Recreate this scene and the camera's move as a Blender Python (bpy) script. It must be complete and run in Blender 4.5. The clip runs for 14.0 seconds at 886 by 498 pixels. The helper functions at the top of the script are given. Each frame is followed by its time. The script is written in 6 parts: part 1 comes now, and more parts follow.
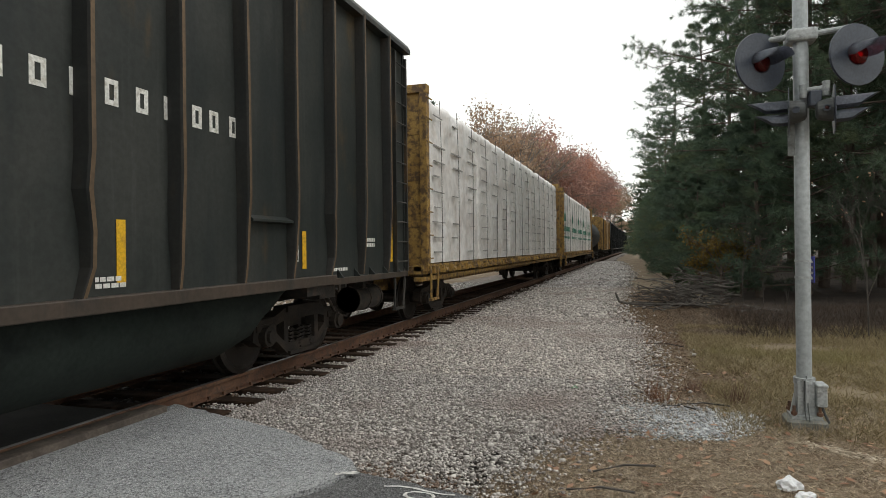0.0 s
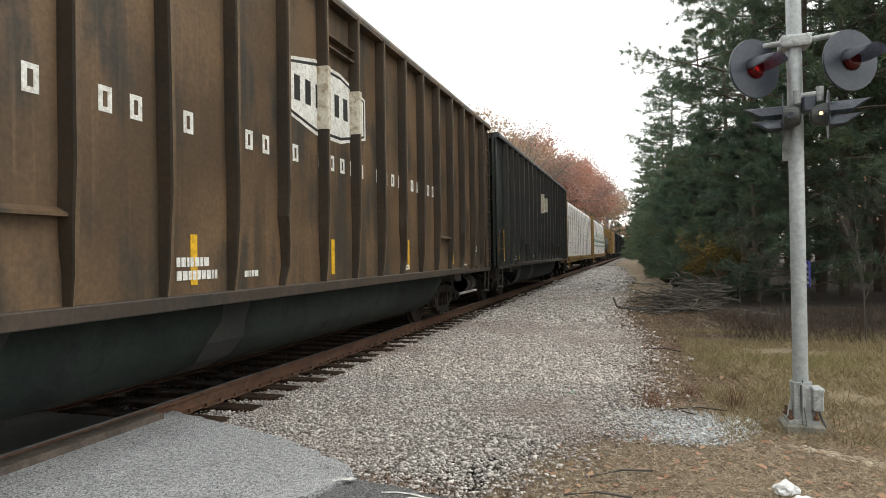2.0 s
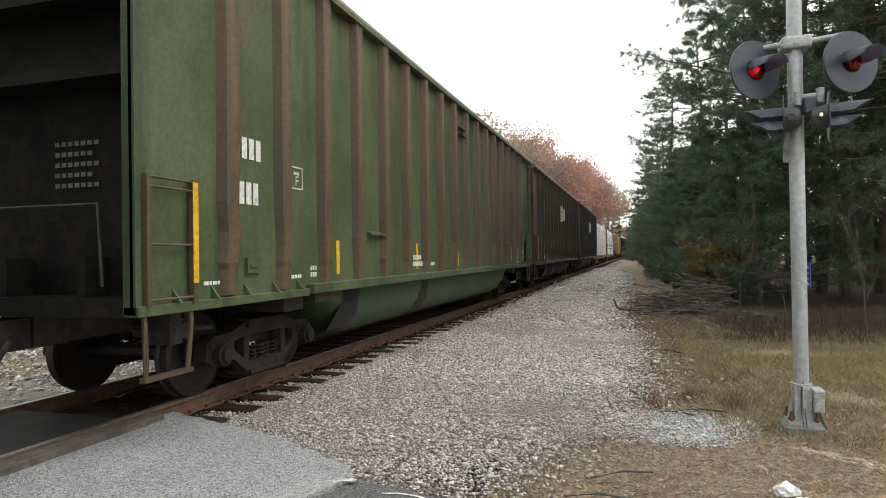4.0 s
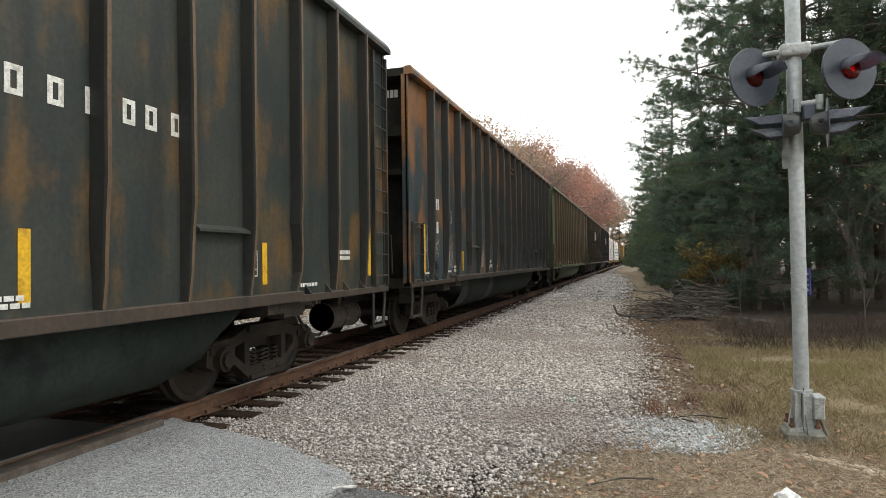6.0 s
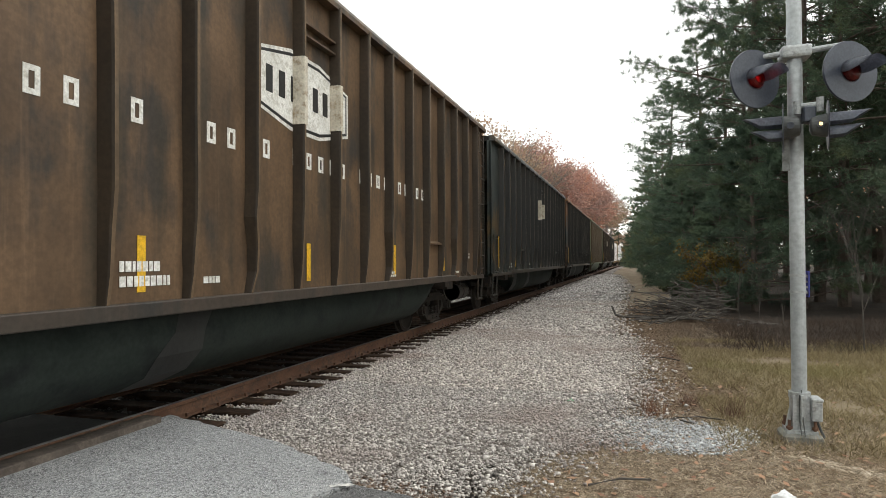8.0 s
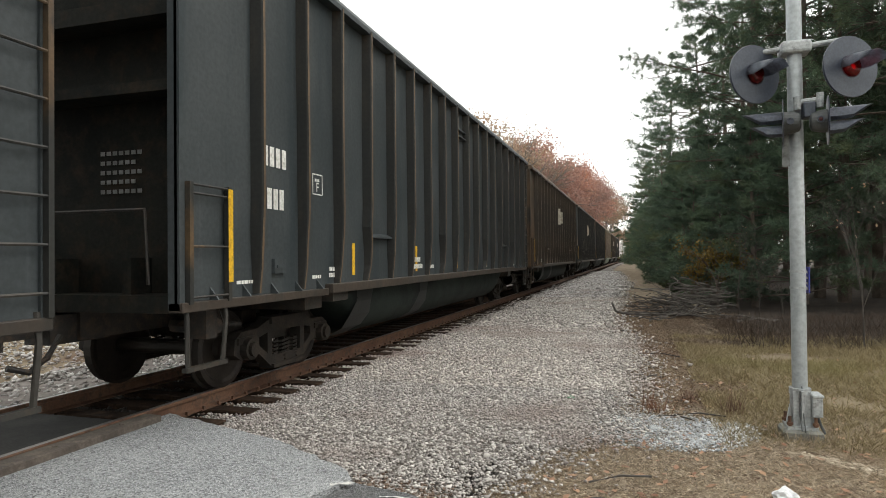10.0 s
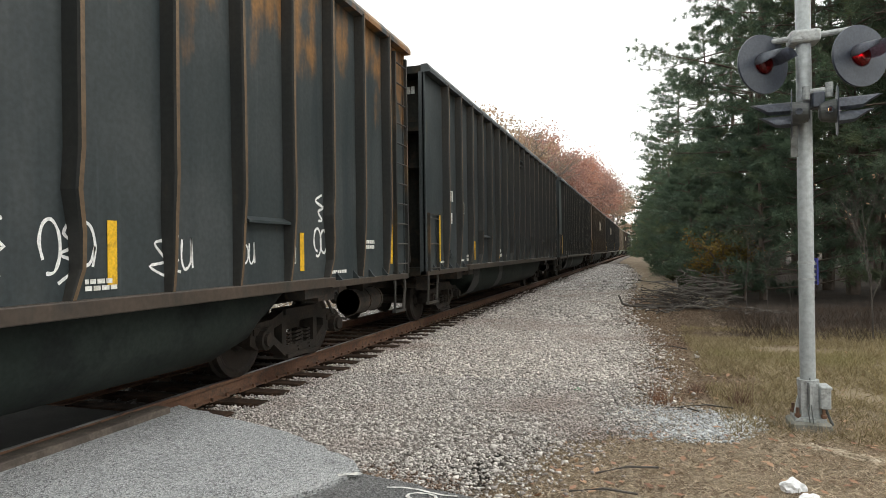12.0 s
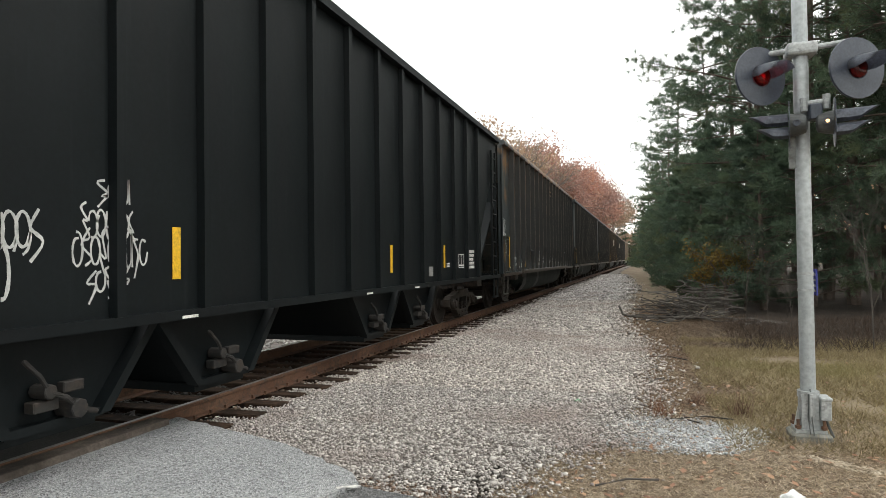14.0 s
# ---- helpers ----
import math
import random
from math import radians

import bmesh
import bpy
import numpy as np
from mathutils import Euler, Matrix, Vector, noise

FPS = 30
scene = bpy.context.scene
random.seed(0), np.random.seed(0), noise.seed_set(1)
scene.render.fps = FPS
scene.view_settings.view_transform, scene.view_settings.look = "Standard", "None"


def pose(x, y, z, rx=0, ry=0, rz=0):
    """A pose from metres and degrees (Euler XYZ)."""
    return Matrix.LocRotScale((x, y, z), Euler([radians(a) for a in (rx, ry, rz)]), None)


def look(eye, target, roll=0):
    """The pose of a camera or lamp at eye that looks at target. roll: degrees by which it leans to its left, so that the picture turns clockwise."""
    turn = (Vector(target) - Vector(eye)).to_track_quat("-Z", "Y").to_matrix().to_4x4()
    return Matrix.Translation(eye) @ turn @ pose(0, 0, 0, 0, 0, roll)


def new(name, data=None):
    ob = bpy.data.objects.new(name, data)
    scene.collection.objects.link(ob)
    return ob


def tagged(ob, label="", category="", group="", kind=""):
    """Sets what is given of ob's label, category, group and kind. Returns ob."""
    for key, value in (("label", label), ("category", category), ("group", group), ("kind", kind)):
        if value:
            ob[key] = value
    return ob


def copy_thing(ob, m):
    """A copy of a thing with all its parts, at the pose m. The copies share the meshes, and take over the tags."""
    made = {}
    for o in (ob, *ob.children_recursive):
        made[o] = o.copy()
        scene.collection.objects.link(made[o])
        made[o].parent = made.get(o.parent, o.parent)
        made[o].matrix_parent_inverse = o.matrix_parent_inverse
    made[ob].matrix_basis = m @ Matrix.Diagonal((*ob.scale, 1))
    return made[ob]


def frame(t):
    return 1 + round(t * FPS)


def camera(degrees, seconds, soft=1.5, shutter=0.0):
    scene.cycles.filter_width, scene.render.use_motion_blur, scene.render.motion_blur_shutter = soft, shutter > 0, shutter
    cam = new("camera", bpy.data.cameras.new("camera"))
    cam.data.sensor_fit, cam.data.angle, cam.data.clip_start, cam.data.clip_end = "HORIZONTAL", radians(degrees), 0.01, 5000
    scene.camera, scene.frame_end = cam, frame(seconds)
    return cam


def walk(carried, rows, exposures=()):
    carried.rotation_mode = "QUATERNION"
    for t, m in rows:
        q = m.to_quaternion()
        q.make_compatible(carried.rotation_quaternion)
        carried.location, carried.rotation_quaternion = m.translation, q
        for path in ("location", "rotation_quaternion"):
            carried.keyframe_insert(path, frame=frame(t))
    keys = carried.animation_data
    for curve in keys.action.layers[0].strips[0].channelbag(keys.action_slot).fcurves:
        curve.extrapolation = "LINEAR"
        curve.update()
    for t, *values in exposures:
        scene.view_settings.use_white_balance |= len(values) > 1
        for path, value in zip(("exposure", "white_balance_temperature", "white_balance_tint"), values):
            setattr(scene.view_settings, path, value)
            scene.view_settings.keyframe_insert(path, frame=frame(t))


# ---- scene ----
# ------------------------------------------------------------ camera
cam = camera(70.0, 14.0, soft=0.5)
PATH = (
    (0.0, 0.000, 0.000, 1.500, -0.10, 0.70, 17.33),
    (0.5, 0.006, 0.001, 1.501, 0.31, 1.10, 17.44),
    (1.0, 0.012, -0.006, 1.502, 0.08, 0.87, 17.42),
    (1.5, 0.013, -0.006, 1.501, 0.33, 0.91, 16.84),
    (2.0, 0.015, -0.012, 1.503, 0.39, 0.90, 17.16),
    (2.5, 0.014, -0.013, 1.498, 0.27, 0.88, 17.18),
    (5.0, 0.014, -0.018, 1.504, 0.78, 0.81, 17.25),
    (5.5, 0.013, -0.022, 1.504, 0.92, 0.91, 17.42),
    (6.0, 0.015, -0.020, 1.502, 1.04, 0.79, 17.19),
    (6.5, 0.017, -0.021, 1.502, 1.26, 0.66, 17.11),
    (7.0, 0.016, -0.013, 1.502, 0.89, 0.70, 17.11),
    (7.5, 0.013, -0.001, 1.506, 0.83, 0.57, 16.44),
    (8.0, 0.008, -0.015, 1.499, 0.99, 0.30, 17.06),
    (8.5, 0.006, -0.011, 1.497, 0.70, 0.52, 17.01),
    (11.0, 0.008, -0.003, 1.505, 0.75, 0.56, 17.07),
    (11.5, 0.007, -0.005, 1.492, 0.40, 0.65, 17.13),
    (12.0, 0.006, -0.007, 1.491, 0.14, 0.70, 17.62),
    (12.5, 0.006, -0.006, 1.498, 0.34, 0.60, 17.56),
    (13.0, 0.008, -0.019, 1.499, 0.54, 0.91, 17.91),
    (13.5, 0.015, -0.022, 1.502, 0.78, 0.99, 17.85),
    (14.0, 0.019, -0.010, 1.500, 1.06, 0.73, 17.66),
)
walk(cam, [(t, pose(x, y, z, 90 + p, r, w)) for t, x, y, z, p, r, w in PATH], exposures=((0, 0.12), (0.5, 0.38), (1.5, 0.68), (5, 0.70), (8.5, 0.62), (11.5, 0.70), (14, 0.78)))

# ------------------------------------------------------------ overcast sky and soft sun
world = bpy.data.worlds.new("overcast_sky")
scene.world = world
world.use_nodes = True
wn, wl = world.node_tree.nodes, world.node_tree.links
bg = wn["Background"]
sky = wn.new("ShaderNodeTexSky")
sky.sky_type, sky.sun_disc = "NISHITA", False
sky.sun_elevation, sky.sun_rotation = radians(48), radians(71)
sky_gain = wn.new("ShaderNodeVectorMath")
sky_gain.operation = "SCALE"
sky_gain.inputs[3].default_value = 0.1
wl.new(sky.outputs[0], sky_gain.inputs[0])
cloud = wn.new("ShaderNodeMix")
cloud.data_type = "RGBA"
cloud.inputs[0].default_value = 0.86
cloud.inputs[7].default_value = (1.14, 1.145, 1.085, 1)
wl.new(sky_gain.outputs[0], cloud.inputs[6])
wl.new(cloud.outputs[2], bg.inputs[0])
bg.inputs[1].default_value = 1.0
sun = new("sun", bpy.data.lights.new("sun", "SUN"))
sun.data.energy, sun.data.angle, sun.data.color = 0.7, radians(25), (1.0, 0.97, 0.92)
sun.matrix_world = look((35, 12, 40), (0, 0, 0))

# ------------------------------------------------------------ helpers for meshes and materials
TRACK_X, RAIL_HALF = -5.45, 0.753


def part(name, bm, material, parent=None, label="", smooth=False):
    me = bpy.data.meshes.new(name)
    bm.normal_update()
    bm.to_mesh(me)
    bm.free()
    return piece(name, me, material, parent, label, smooth)


def piece(name, me, material, parent=None, label="", smooth=False):
    mats = list(material) if isinstance(material, (list, tuple)) else [material]
    if not me.materials:
        for m in mats:
            me.materials.append(m)
    if smooth:
        me.polygons.foreach_set("use_smooth", [True] * len(me.polygons))
    ob = new(name, me)
    if me.materials[0] != mats[0]:
        ob.material_slots[0].link = "OBJECT"
        ob.material_slots[0].material = mats[0]
    if parent is not None:
        ob.parent = parent
    return tagged(ob, label)


def box(bm, x0, x1, y0, y1, z0, z1, m=None):
    vs = [bm.verts.new(v) for v in ((x0, y0, z0), (x1, y0, z0), (x1, y1, z0), (x0, y1, z0), (x0, y0, z1), (x1, y0, z1), (x1, y1, z1), (x0, y1, z1))]
    for f in ((3, 2, 1, 0), (4, 5, 6, 7), (0, 1, 5, 4), (1, 2, 6, 5), (2, 3, 7, 6), (3, 0, 4, 7)):
        bm.faces.new([vs[i] for i in f])
    if m is not None:
        bmesh.ops.transform(bm, matrix=m, verts=vs)
    return vs


def soft(bm, width=0.008, segments=1):
    bmesh.ops.bevel(bm, geom=bm.edges[:], offset=width, segments=segments, affect="EDGES", profile=0.5)
    return bm


def rod(bm, a, b, r, n=8, r2=None, caps=True):
    a, b = Vector(a), Vector(b)
    d = b - a
    q = d.to_track_quat("Z", "Y").to_matrix()
    r2 = r if r2 is None else r2
    rings = []
    for p, rr in ((a, r), (b, r2)):
        rings.append([bm.verts.new(p + q @ Vector((math.cos(k * 2 * math.pi / n) * rr, math.sin(k * 2 * math.pi / n) * rr, 0))) for k in range(n)])
    for k in range(n):
        bm.faces.new((rings[0][k], rings[0][(k + 1) % n], rings[1][(k + 1) % n], rings[1][k]))
    if caps:
        bm.faces.new(rings[0][::-1])
        bm.faces.new(rings[1])


def tube(bm, pts, r, n=6):
    """A bent bar through the points, mitred at each of them."""
    pts = [Vector(p) for p in pts]
    rings = []
    for i, p in enumerate(pts):
        d = (pts[min(i + 1, len(pts) - 1)] - pts[max(i - 1, 0)]).normalized()
        q = d.to_track_quat("Z", "Y").to_matrix()
        rings.append([bm.verts.new(p + q @ Vector((math.cos(k * 2 * math.pi / n) * r, math.sin(k * 2 * math.pi / n) * r, 0))) for k in range(n)])
    for r0, r1 in zip(rings, rings[1:]):
        off = min(range(n), key=lambda o: (r0[0].co - r1[o].co).length)
        for k in range(n):
            bm.faces.new((r0[k], r0[(k + 1) % n], r1[(k + 1 + off) % n], r1[(k + off) % n]))
    bm.faces.new(rings[0][::-1])
    bm.faces.new(rings[-1])


def prism(bm, outline, axis, lo, hi):
    """An outline of (u, v) pushed along x, y or z from lo to hi."""
    def at(u, v, w):
        return {"x": (w, u, v), "y": (u, w, v), "z": (u, v, w)}[axis]
    a = [bm.verts.new(at(u, v, lo)) for u, v in outline]
    b = [bm.verts.new(at(u, v, hi)) for u, v in outline]
    n = len(a)
    fs = [bm.faces.new(a[::-1]), bm.faces.new(b)]
    fs += [bm.faces.new((a[k], a[(k + 1) % n], b[(k + 1) % n], b[k])) for k in range(n)]
    bmesh.ops.recalc_face_normals(bm, faces=fs)
    return a + b


def soup(name, verts, faces, material, parent=None, label=""):
    me = bpy.data.meshes.new(name)
    verts = np.asarray(verts, dtype=np.float32).reshape(-1, 3)
    faces = np.asarray(faces, dtype=np.int32)
    k = faces.shape[1]
    me.vertices.add(len(verts))
    me.vertices.foreach_set("co", verts.ravel())
    me.loops.add(faces.size)
    me.loops.foreach_set("vertex_index", faces.ravel())
    me.polygons.add(len(faces))
    me.polygons.foreach_set("loop_start", np.arange(0, faces.size, k, dtype=np.int32))
    me.update(calc_edges=True)
    me.validate()
    return piece(name, me, material, parent, label)


def nodes_of(name, rough=0.7, metal=0.0):
    m = bpy.data.materials.new(name)
    m.use_nodes = True
    n, l = m.node_tree.nodes, m.node_tree.links
    b = n["Principled BSDF"]
    b.inputs["Roughness"].default_value, b.inputs["Metallic"].default_value = rough, metal
    return m, n, l, b


def coords(n, l, scale=(1, 1, 1), shift=True, source="Object", start=(0, 0, 0)):
    tc, mp = n.new("ShaderNodeTexCoord"), n.new("ShaderNodeMapping")
    mp.inputs["Scale"].default_value = scale
    mp.inputs["Location"].default_value = start
    l.new(tc.outputs[source], mp.inputs["Vector"])
    if shift:
        oi, mul = n.new("ShaderNodeObjectInfo"), n.new("ShaderNodeMath")
        mul.operation = "MULTIPLY"
        mul.inputs[1].default_value = 37.0
        l.new(oi.outputs["Random"], mul.inputs[0])
        l.new(mul.outputs[0], mp.inputs["Location"])
    return mp.outputs[0]


def noise_of(n, l, vec, scale, detail=4, rough=0.55):
    t = n.new("ShaderNodeTexNoise")
    t.inputs["Scale"].default_value, t.inputs["Detail"].default_value, t.inputs["Roughness"].default_value = scale, detail, rough
    l.new(vec, t.inputs["Vector"])
    return t.outputs["Fac"]


def ramp(n, l, fac, lo, hi):
    r = n.new("ShaderNodeMapRange")
    r.interpolation_type = "SMOOTHSTEP"
    r.inputs["From Min"].default_value, r.inputs["From Max"].default_value = lo, hi
    l.new(fac, r.inputs["Value"])
    return r.outputs[0]


def mix(n, l, fac, a, b):
    x = n.new("ShaderNodeMix")
    x.data_type = "RGBA"
    for sock, v in ((x.inputs[0], fac), (x.inputs[6], a), (x.inputs[7], b)):
        if isinstance(v, (int, float)):
            sock.default_value = v
        elif isinstance(v, tuple):
            sock.default_value = (*v, 1)
        else:
            l.new(v, sock)
    return x.outputs[2]


def arith(n, l, op, a, b):
    x = n.new("ShaderNodeMath")
    x.operation = op
    for sock, v in zip(x.inputs, (a, b)):
        if isinstance(v, (int, float)):
            sock.default_value = v
        else:
            l.new(v, sock)
    return x.outputs[0]


def bump(n, l, b, fac, strength, dist=0.01):
    k = n.new("ShaderNodeBump")
    k.inputs["Strength"].default_value, k.inputs["Distance"].default_value = strength, dist
    l.new(fac, k.inputs["Height"])
    l.new(k.outputs[0], b.inputs["Normal"])


def plain(name, a, b_, rough=0.7, metal=0.0, big=1.5, small=30.0, bumps=0.2, c=None, edge=(0.45, 0.7), gloss=0.5):
    """A surface of two colours in large clouds, fine grain, and a third colour in small stains."""
    m, n, l, b = nodes_of(name, rough, metal)
    b.inputs["Specular IOR Level"].default_value = gloss
    v = coords(n, l)
    f1, f2 = noise_of(n, l, v, big, 5), noise_of(n, l, v, small, 3)
    col = mix(n, l, ramp(n, l, f1, 0.35, 0.65), a, b_)
    if c:
        col = mix(n, l, ramp(n, l, noise_of(n, l, v, big * 3.3, 6, 0.65), *edge), col, c)
    grain = mix(n, l, ramp(n, l, f2, 0.2, 0.8), (0.75, 0.75, 0.75), (1.2, 1.2, 1.2))
    mm = n.new("ShaderNodeMix")
    mm.data_type, mm.blend_type = "RGBA", "MULTIPLY"
    mm.inputs[0].default_value = 0.8
    l.new(col, mm.inputs[6])
    l.new(grain, mm.inputs[7])
    l.new(mm.outputs[2], b.inputs["Base Color"])
    bump(n, l, b, f2, bumps)
    return m


def car_paint(name, base, worn, rust, amount, top=0.0, rough=0.55, seed=0, gloss=0.45):
    """Weathered freight-car paint: clouded base, streaks that run down, rust patches, more towards the roofline when top > 0."""
    m, n, l, b = nodes_of(name, rough)
    b.inputs["Specular IOR Level"].default_value = gloss
    at = (seed * 3.7, seed * 11.3, 0)
    v = coords(n, l, shift=False, start=at)
    streak = noise_of(n, l, coords(n, l, (1, 2.0, 0.42), shift=False, start=at), 1.4, 5, 0.6)
    cloud_f = noise_of(n, l, v, 0.75, 4)
    fine = noise_of(n, l, v, 22, 4)
    col = mix(n, l, ramp(n, l, cloud_f, 0.35, 0.68), base, worn)
    sep = n.new("ShaderNodeSeparateXYZ")
    l.new(v, sep.inputs[0])
    height = ramp(n, l, sep.outputs[2], 2.2, 4.7)
    lift = arith(n, l, "MULTIPLY", height, top)
    wear = arith(n, l, "ADD", arith(n, l, "ADD", arith(n, l, "MULTIPLY", streak, 0.5), arith(n, l, "MULTIPLY", noise_of(n, l, v, 1.1, 5, 0.58), 0.5)), lift)
    col = mix(n, l, arith(n, l, "MULTIPLY", ramp(n, l, wear, 0.66 - amount, 0.80 - amount), 0.9), col, rust)
    pale = noise_of(n, l, coords(n, l, (1, 9, 0.35), shift=False, start=at), 1.2, 4, 0.6)
    col = mix(n, l, arith(n, l, "MULTIPLY", ramp(n, l, pale, 0.55, 0.8), 0.35), col, tuple(min(1, 1.5 * w + 0.012) for w in worn))
    # dark runs: greenish grime, and panel shading beside the posts as colour
    runs = noise_of(n, l, coords(n, l, (1, 1.0, 0.10), shift=False, start=(at[0] + 5, at[1], 3)), 2.6, 4, 0.55)
    grime_shade = tuple(w * g + 0.004 for w, g in zip(base, (0.42, 0.55, 0.62)))
    col = mix(n, l, arith(n, l, "MULTIPLY", ramp(n, l, runs, 0.50, 0.68), 0.7), col, grime_shade)
    grain = mix(n, l, ramp(n, l, fine, 0.25, 0.75), (0.72, 0.72, 0.72), (1.2, 1.2, 1.2))
    mm = n.new("ShaderNodeMix")
    mm.data_type, mm.blend_type = "RGBA", "MULTIPLY"
    mm.inputs[0].default_value = 0.7
    l.new(col, mm.inputs[6])
    l.new(grain, mm.inputs[7])
    l.new(mm.outputs[2], b.inputs["Base Color"])
    bump(n, l, b, noise_of(n, l, v, 2.2, 3), 0.25, 0.02)
    return m


def leafy(name, a, b_, c, through_light=0.3):
    """Leaves or needles: colour by clump, a little light through them."""
    m, n, l, b = nodes_of(name, 0.6)
    g = n.new("ShaderNodeNewGeometry")
    oi = n.new("ShaderNodeObjectInfo")
    col = mix(n, l, g.outputs["Random Per Island"], a, b_)
    f = noise_of(n, l, coords(n, l), 0.6, 2)
    col = mix(n, l, ramp(n, l, f, 0.5, 0.72), col, c)
    tone = mix(n, l, oi.outputs["Random"], (0.75, 0.78, 0.8), (1.2, 1.15, 1.05))
    mm = n.new("ShaderNodeMix")
    mm.data_type, mm.blend_type = "RGBA", "MULTIPLY"
    mm.inputs[0].default_value = 1
    l.new(col, mm.inputs[6])
    l.new(tone, mm.inputs[7])
    l.new(mm.outputs[2], b.inputs["Base Color"])
    tr, ms = n.new("ShaderNodeBsdfTranslucent"), n.new("ShaderNodeMixShader")
    l.new(mm.outputs[2], tr.inputs[0])
    ms.inputs[0].default_value = through_light
    l.new(b.outputs[0], ms.inputs[1])
    l.new(tr.outputs[0], ms.inputs[2])
    l.new(ms.outputs[0], n["Material Output"].inputs[0])
    return m


def speckled(name, a, b_, dark, pale, size, rough=0.9):
    """Asphalt: clouds of tone, dark binder and pale chips of aggregate."""
    m, n, l, b = nodes_of(name, rough)
    v = coords(n, l, shift=False)
    col = mix(n, l, ramp(n, l, noise_of(n, l, v, 0.9, 5), 0.35, 0.65), a, b_)
    chips = n.new("ShaderNodeTexVoronoi")
    chips.inputs["Scale"].default_value = size
    l.new(v, chips.inputs["Vector"])
    tint = n.new("ShaderNodeSeparateColor")
    l.new(chips.outputs["Color"], tint.inputs[0])
    col = mix(n, l, arith(n, l, "MULTIPLY", ramp(n, l, tint.outputs[0], 0.55, 0.95), 0.75), col, pale)
    col = mix(n, l, arith(n, l, "MULTIPLY", ramp(n, l, tint.outputs[1], 0.62, 0.9), 0.8), col, dark)
    crack = noise_of(n, l, v, 2.6, 8, 0.7)
    col = mix(n, l, arith(n, l, "MULTIPLY", ramp(n, l, crack, 0.60, 0.72), 0.45), col, dark)
    l.new(col, b.inputs["Base Color"])
    bump(n, l, b, chips.outputs["Distance"], 0.9, 0.012)
    return m


# ------------------------------------------------------------ materials
M_SOIL = plain("leaf_strewn_soil", (0.17, 0.125, 0.08), (0.25, 0.20, 0.13), 0.95, big=0.7, small=55, bumps=0.6, c=(0.12, 0.07, 0.045))
M_GRAVEL_BED = plain("packed_gravel", (0.15, 0.13, 0.115), (0.25, 0.22, 0.20), 0.95, big=1.2, small=38, bumps=0.9, c=(0.12, 0.095, 0.082))
M_ASPHALT = speckled("worn_grey_asphalt", (0.32, 0.33, 0.335), (0.40, 0.41, 0.41), (0.06, 0.06, 0.062), (0.62, 0.63, 0.64), 100)
M_OLD_ASPHALT = speckled("dark_old_asphalt", (0.085, 0.087, 0.09), (0.13, 0.13, 0.13), (0.04, 0.04, 0.04), (0.24, 0.24, 0.24), 80)
M_PAINT_WHITE = plain("chipped_road_paint", (0.62, 0.61, 0.57), (0.75, 0.74, 0.70), 0.8, big=6, small=60, c=(0.25, 0.25, 0.25))
M_TIE = plain("creosoted_tie_wood", (0.024, 0.017, 0.013), (0.046, 0.030, 0.021), 0.9, big=3, small=25, bumps=0.6, c=(0.075, 0.045, 0.03), gloss=0.1)
M_RAIL = plain("rusty_rail_steel", (0.115, 0.055, 0.032), (0.16, 0.085, 0.05), 0.75, big=3, small=50, c=(0.06, 0.04, 0.03))
M_RAIL_TOP = plain("worn_rail_head", (0.13, 0.115, 0.105), (0.20, 0.18, 0.165), 0.4, 0.7, big=2, small=60)
M_STEEL = plain("grimy_black_steel", (0.016, 0.015, 0.014), (0.035, 0.030, 0.025), 0.65, big=2.5, small=40, bumps=0.3, c=(0.07, 0.045, 0.03))
M_SOOT = plain("sooty_brake_steel", (0.010, 0.010, 0.010), (0.020, 0.018, 0.016), 0.7, big=3, small=35, c=(0.035, 0.026, 0.02))
M_TRUCK = plain("rusty_cast_steel", (0.020, 0.017, 0.0145), (0.040, 0.030, 0.023), 0.8, big=3, small=35, bumps=0.4, c=(0.02, 0.018, 0.016), gloss=0.25)
M_WHEEL = plain("brown_wheel_steel", (0.021, 0.017, 0.014), (0.037, 0.028, 0.022), 0.6, 0.3, big=3, small=40)
M_YELLOW = plain("yellow_reflective_strip", (0.72, 0.42, 0.02), (0.80, 0.48, 0.03), 0.45, big=4, small=40, c=(0.5, 0.28, 0.03))
M_WHITE = plain("white_stencil_paint", (0.70, 0.70, 0.66), (0.82, 0.82, 0.78), 0.6, big=5, small=45, c=(0.5, 0.48, 0.42))
M_BLACK = plain("black_stencil_paint", (0.015, 0.015, 0.015), (0.025, 0.025, 0.025), 0.6)
M_FADED_CHALK = plain("faded_stencil_paint", (0.17, 0.17, 0.165), (0.24, 0.24, 0.23), 0.9, big=4, small=40)
M_CHALK = plain("white_chalk_marks", (0.42, 0.43, 0.42), (0.55, 0.55, 0.53), 0.9, big=4, small=40)
M_SPRAY = plain("white_spray_paint", (0.70, 0.71, 0.70), (0.82, 0.82, 0.80), 0.7, big=4, small=40)
M_GALV = plain("galvanised_pole_steel", (0.40, 0.43, 0.44), (0.47, 0.50, 0.51), 0.5, 0.3, big=1.2, small=22, bumps=0.06, c=(0.34, 0.37, 0.38), edge=(0.5, 0.8))
M_SIGNAL_BLACK = plain("dull_blue_black_signal_paint", (0.042, 0.050, 0.070), (0.060, 0.070, 0.092), 0.34, big=4, small=50, bumps=0.08)
M_CASTING = plain("weathered_aluminium_casting", (0.34, 0.36, 0.36), (0.46, 0.48, 0.48), 0.6, 0.2, big=5, small=40, c=(0.2, 0.2, 0.19), edge=(0.5, 0.75))
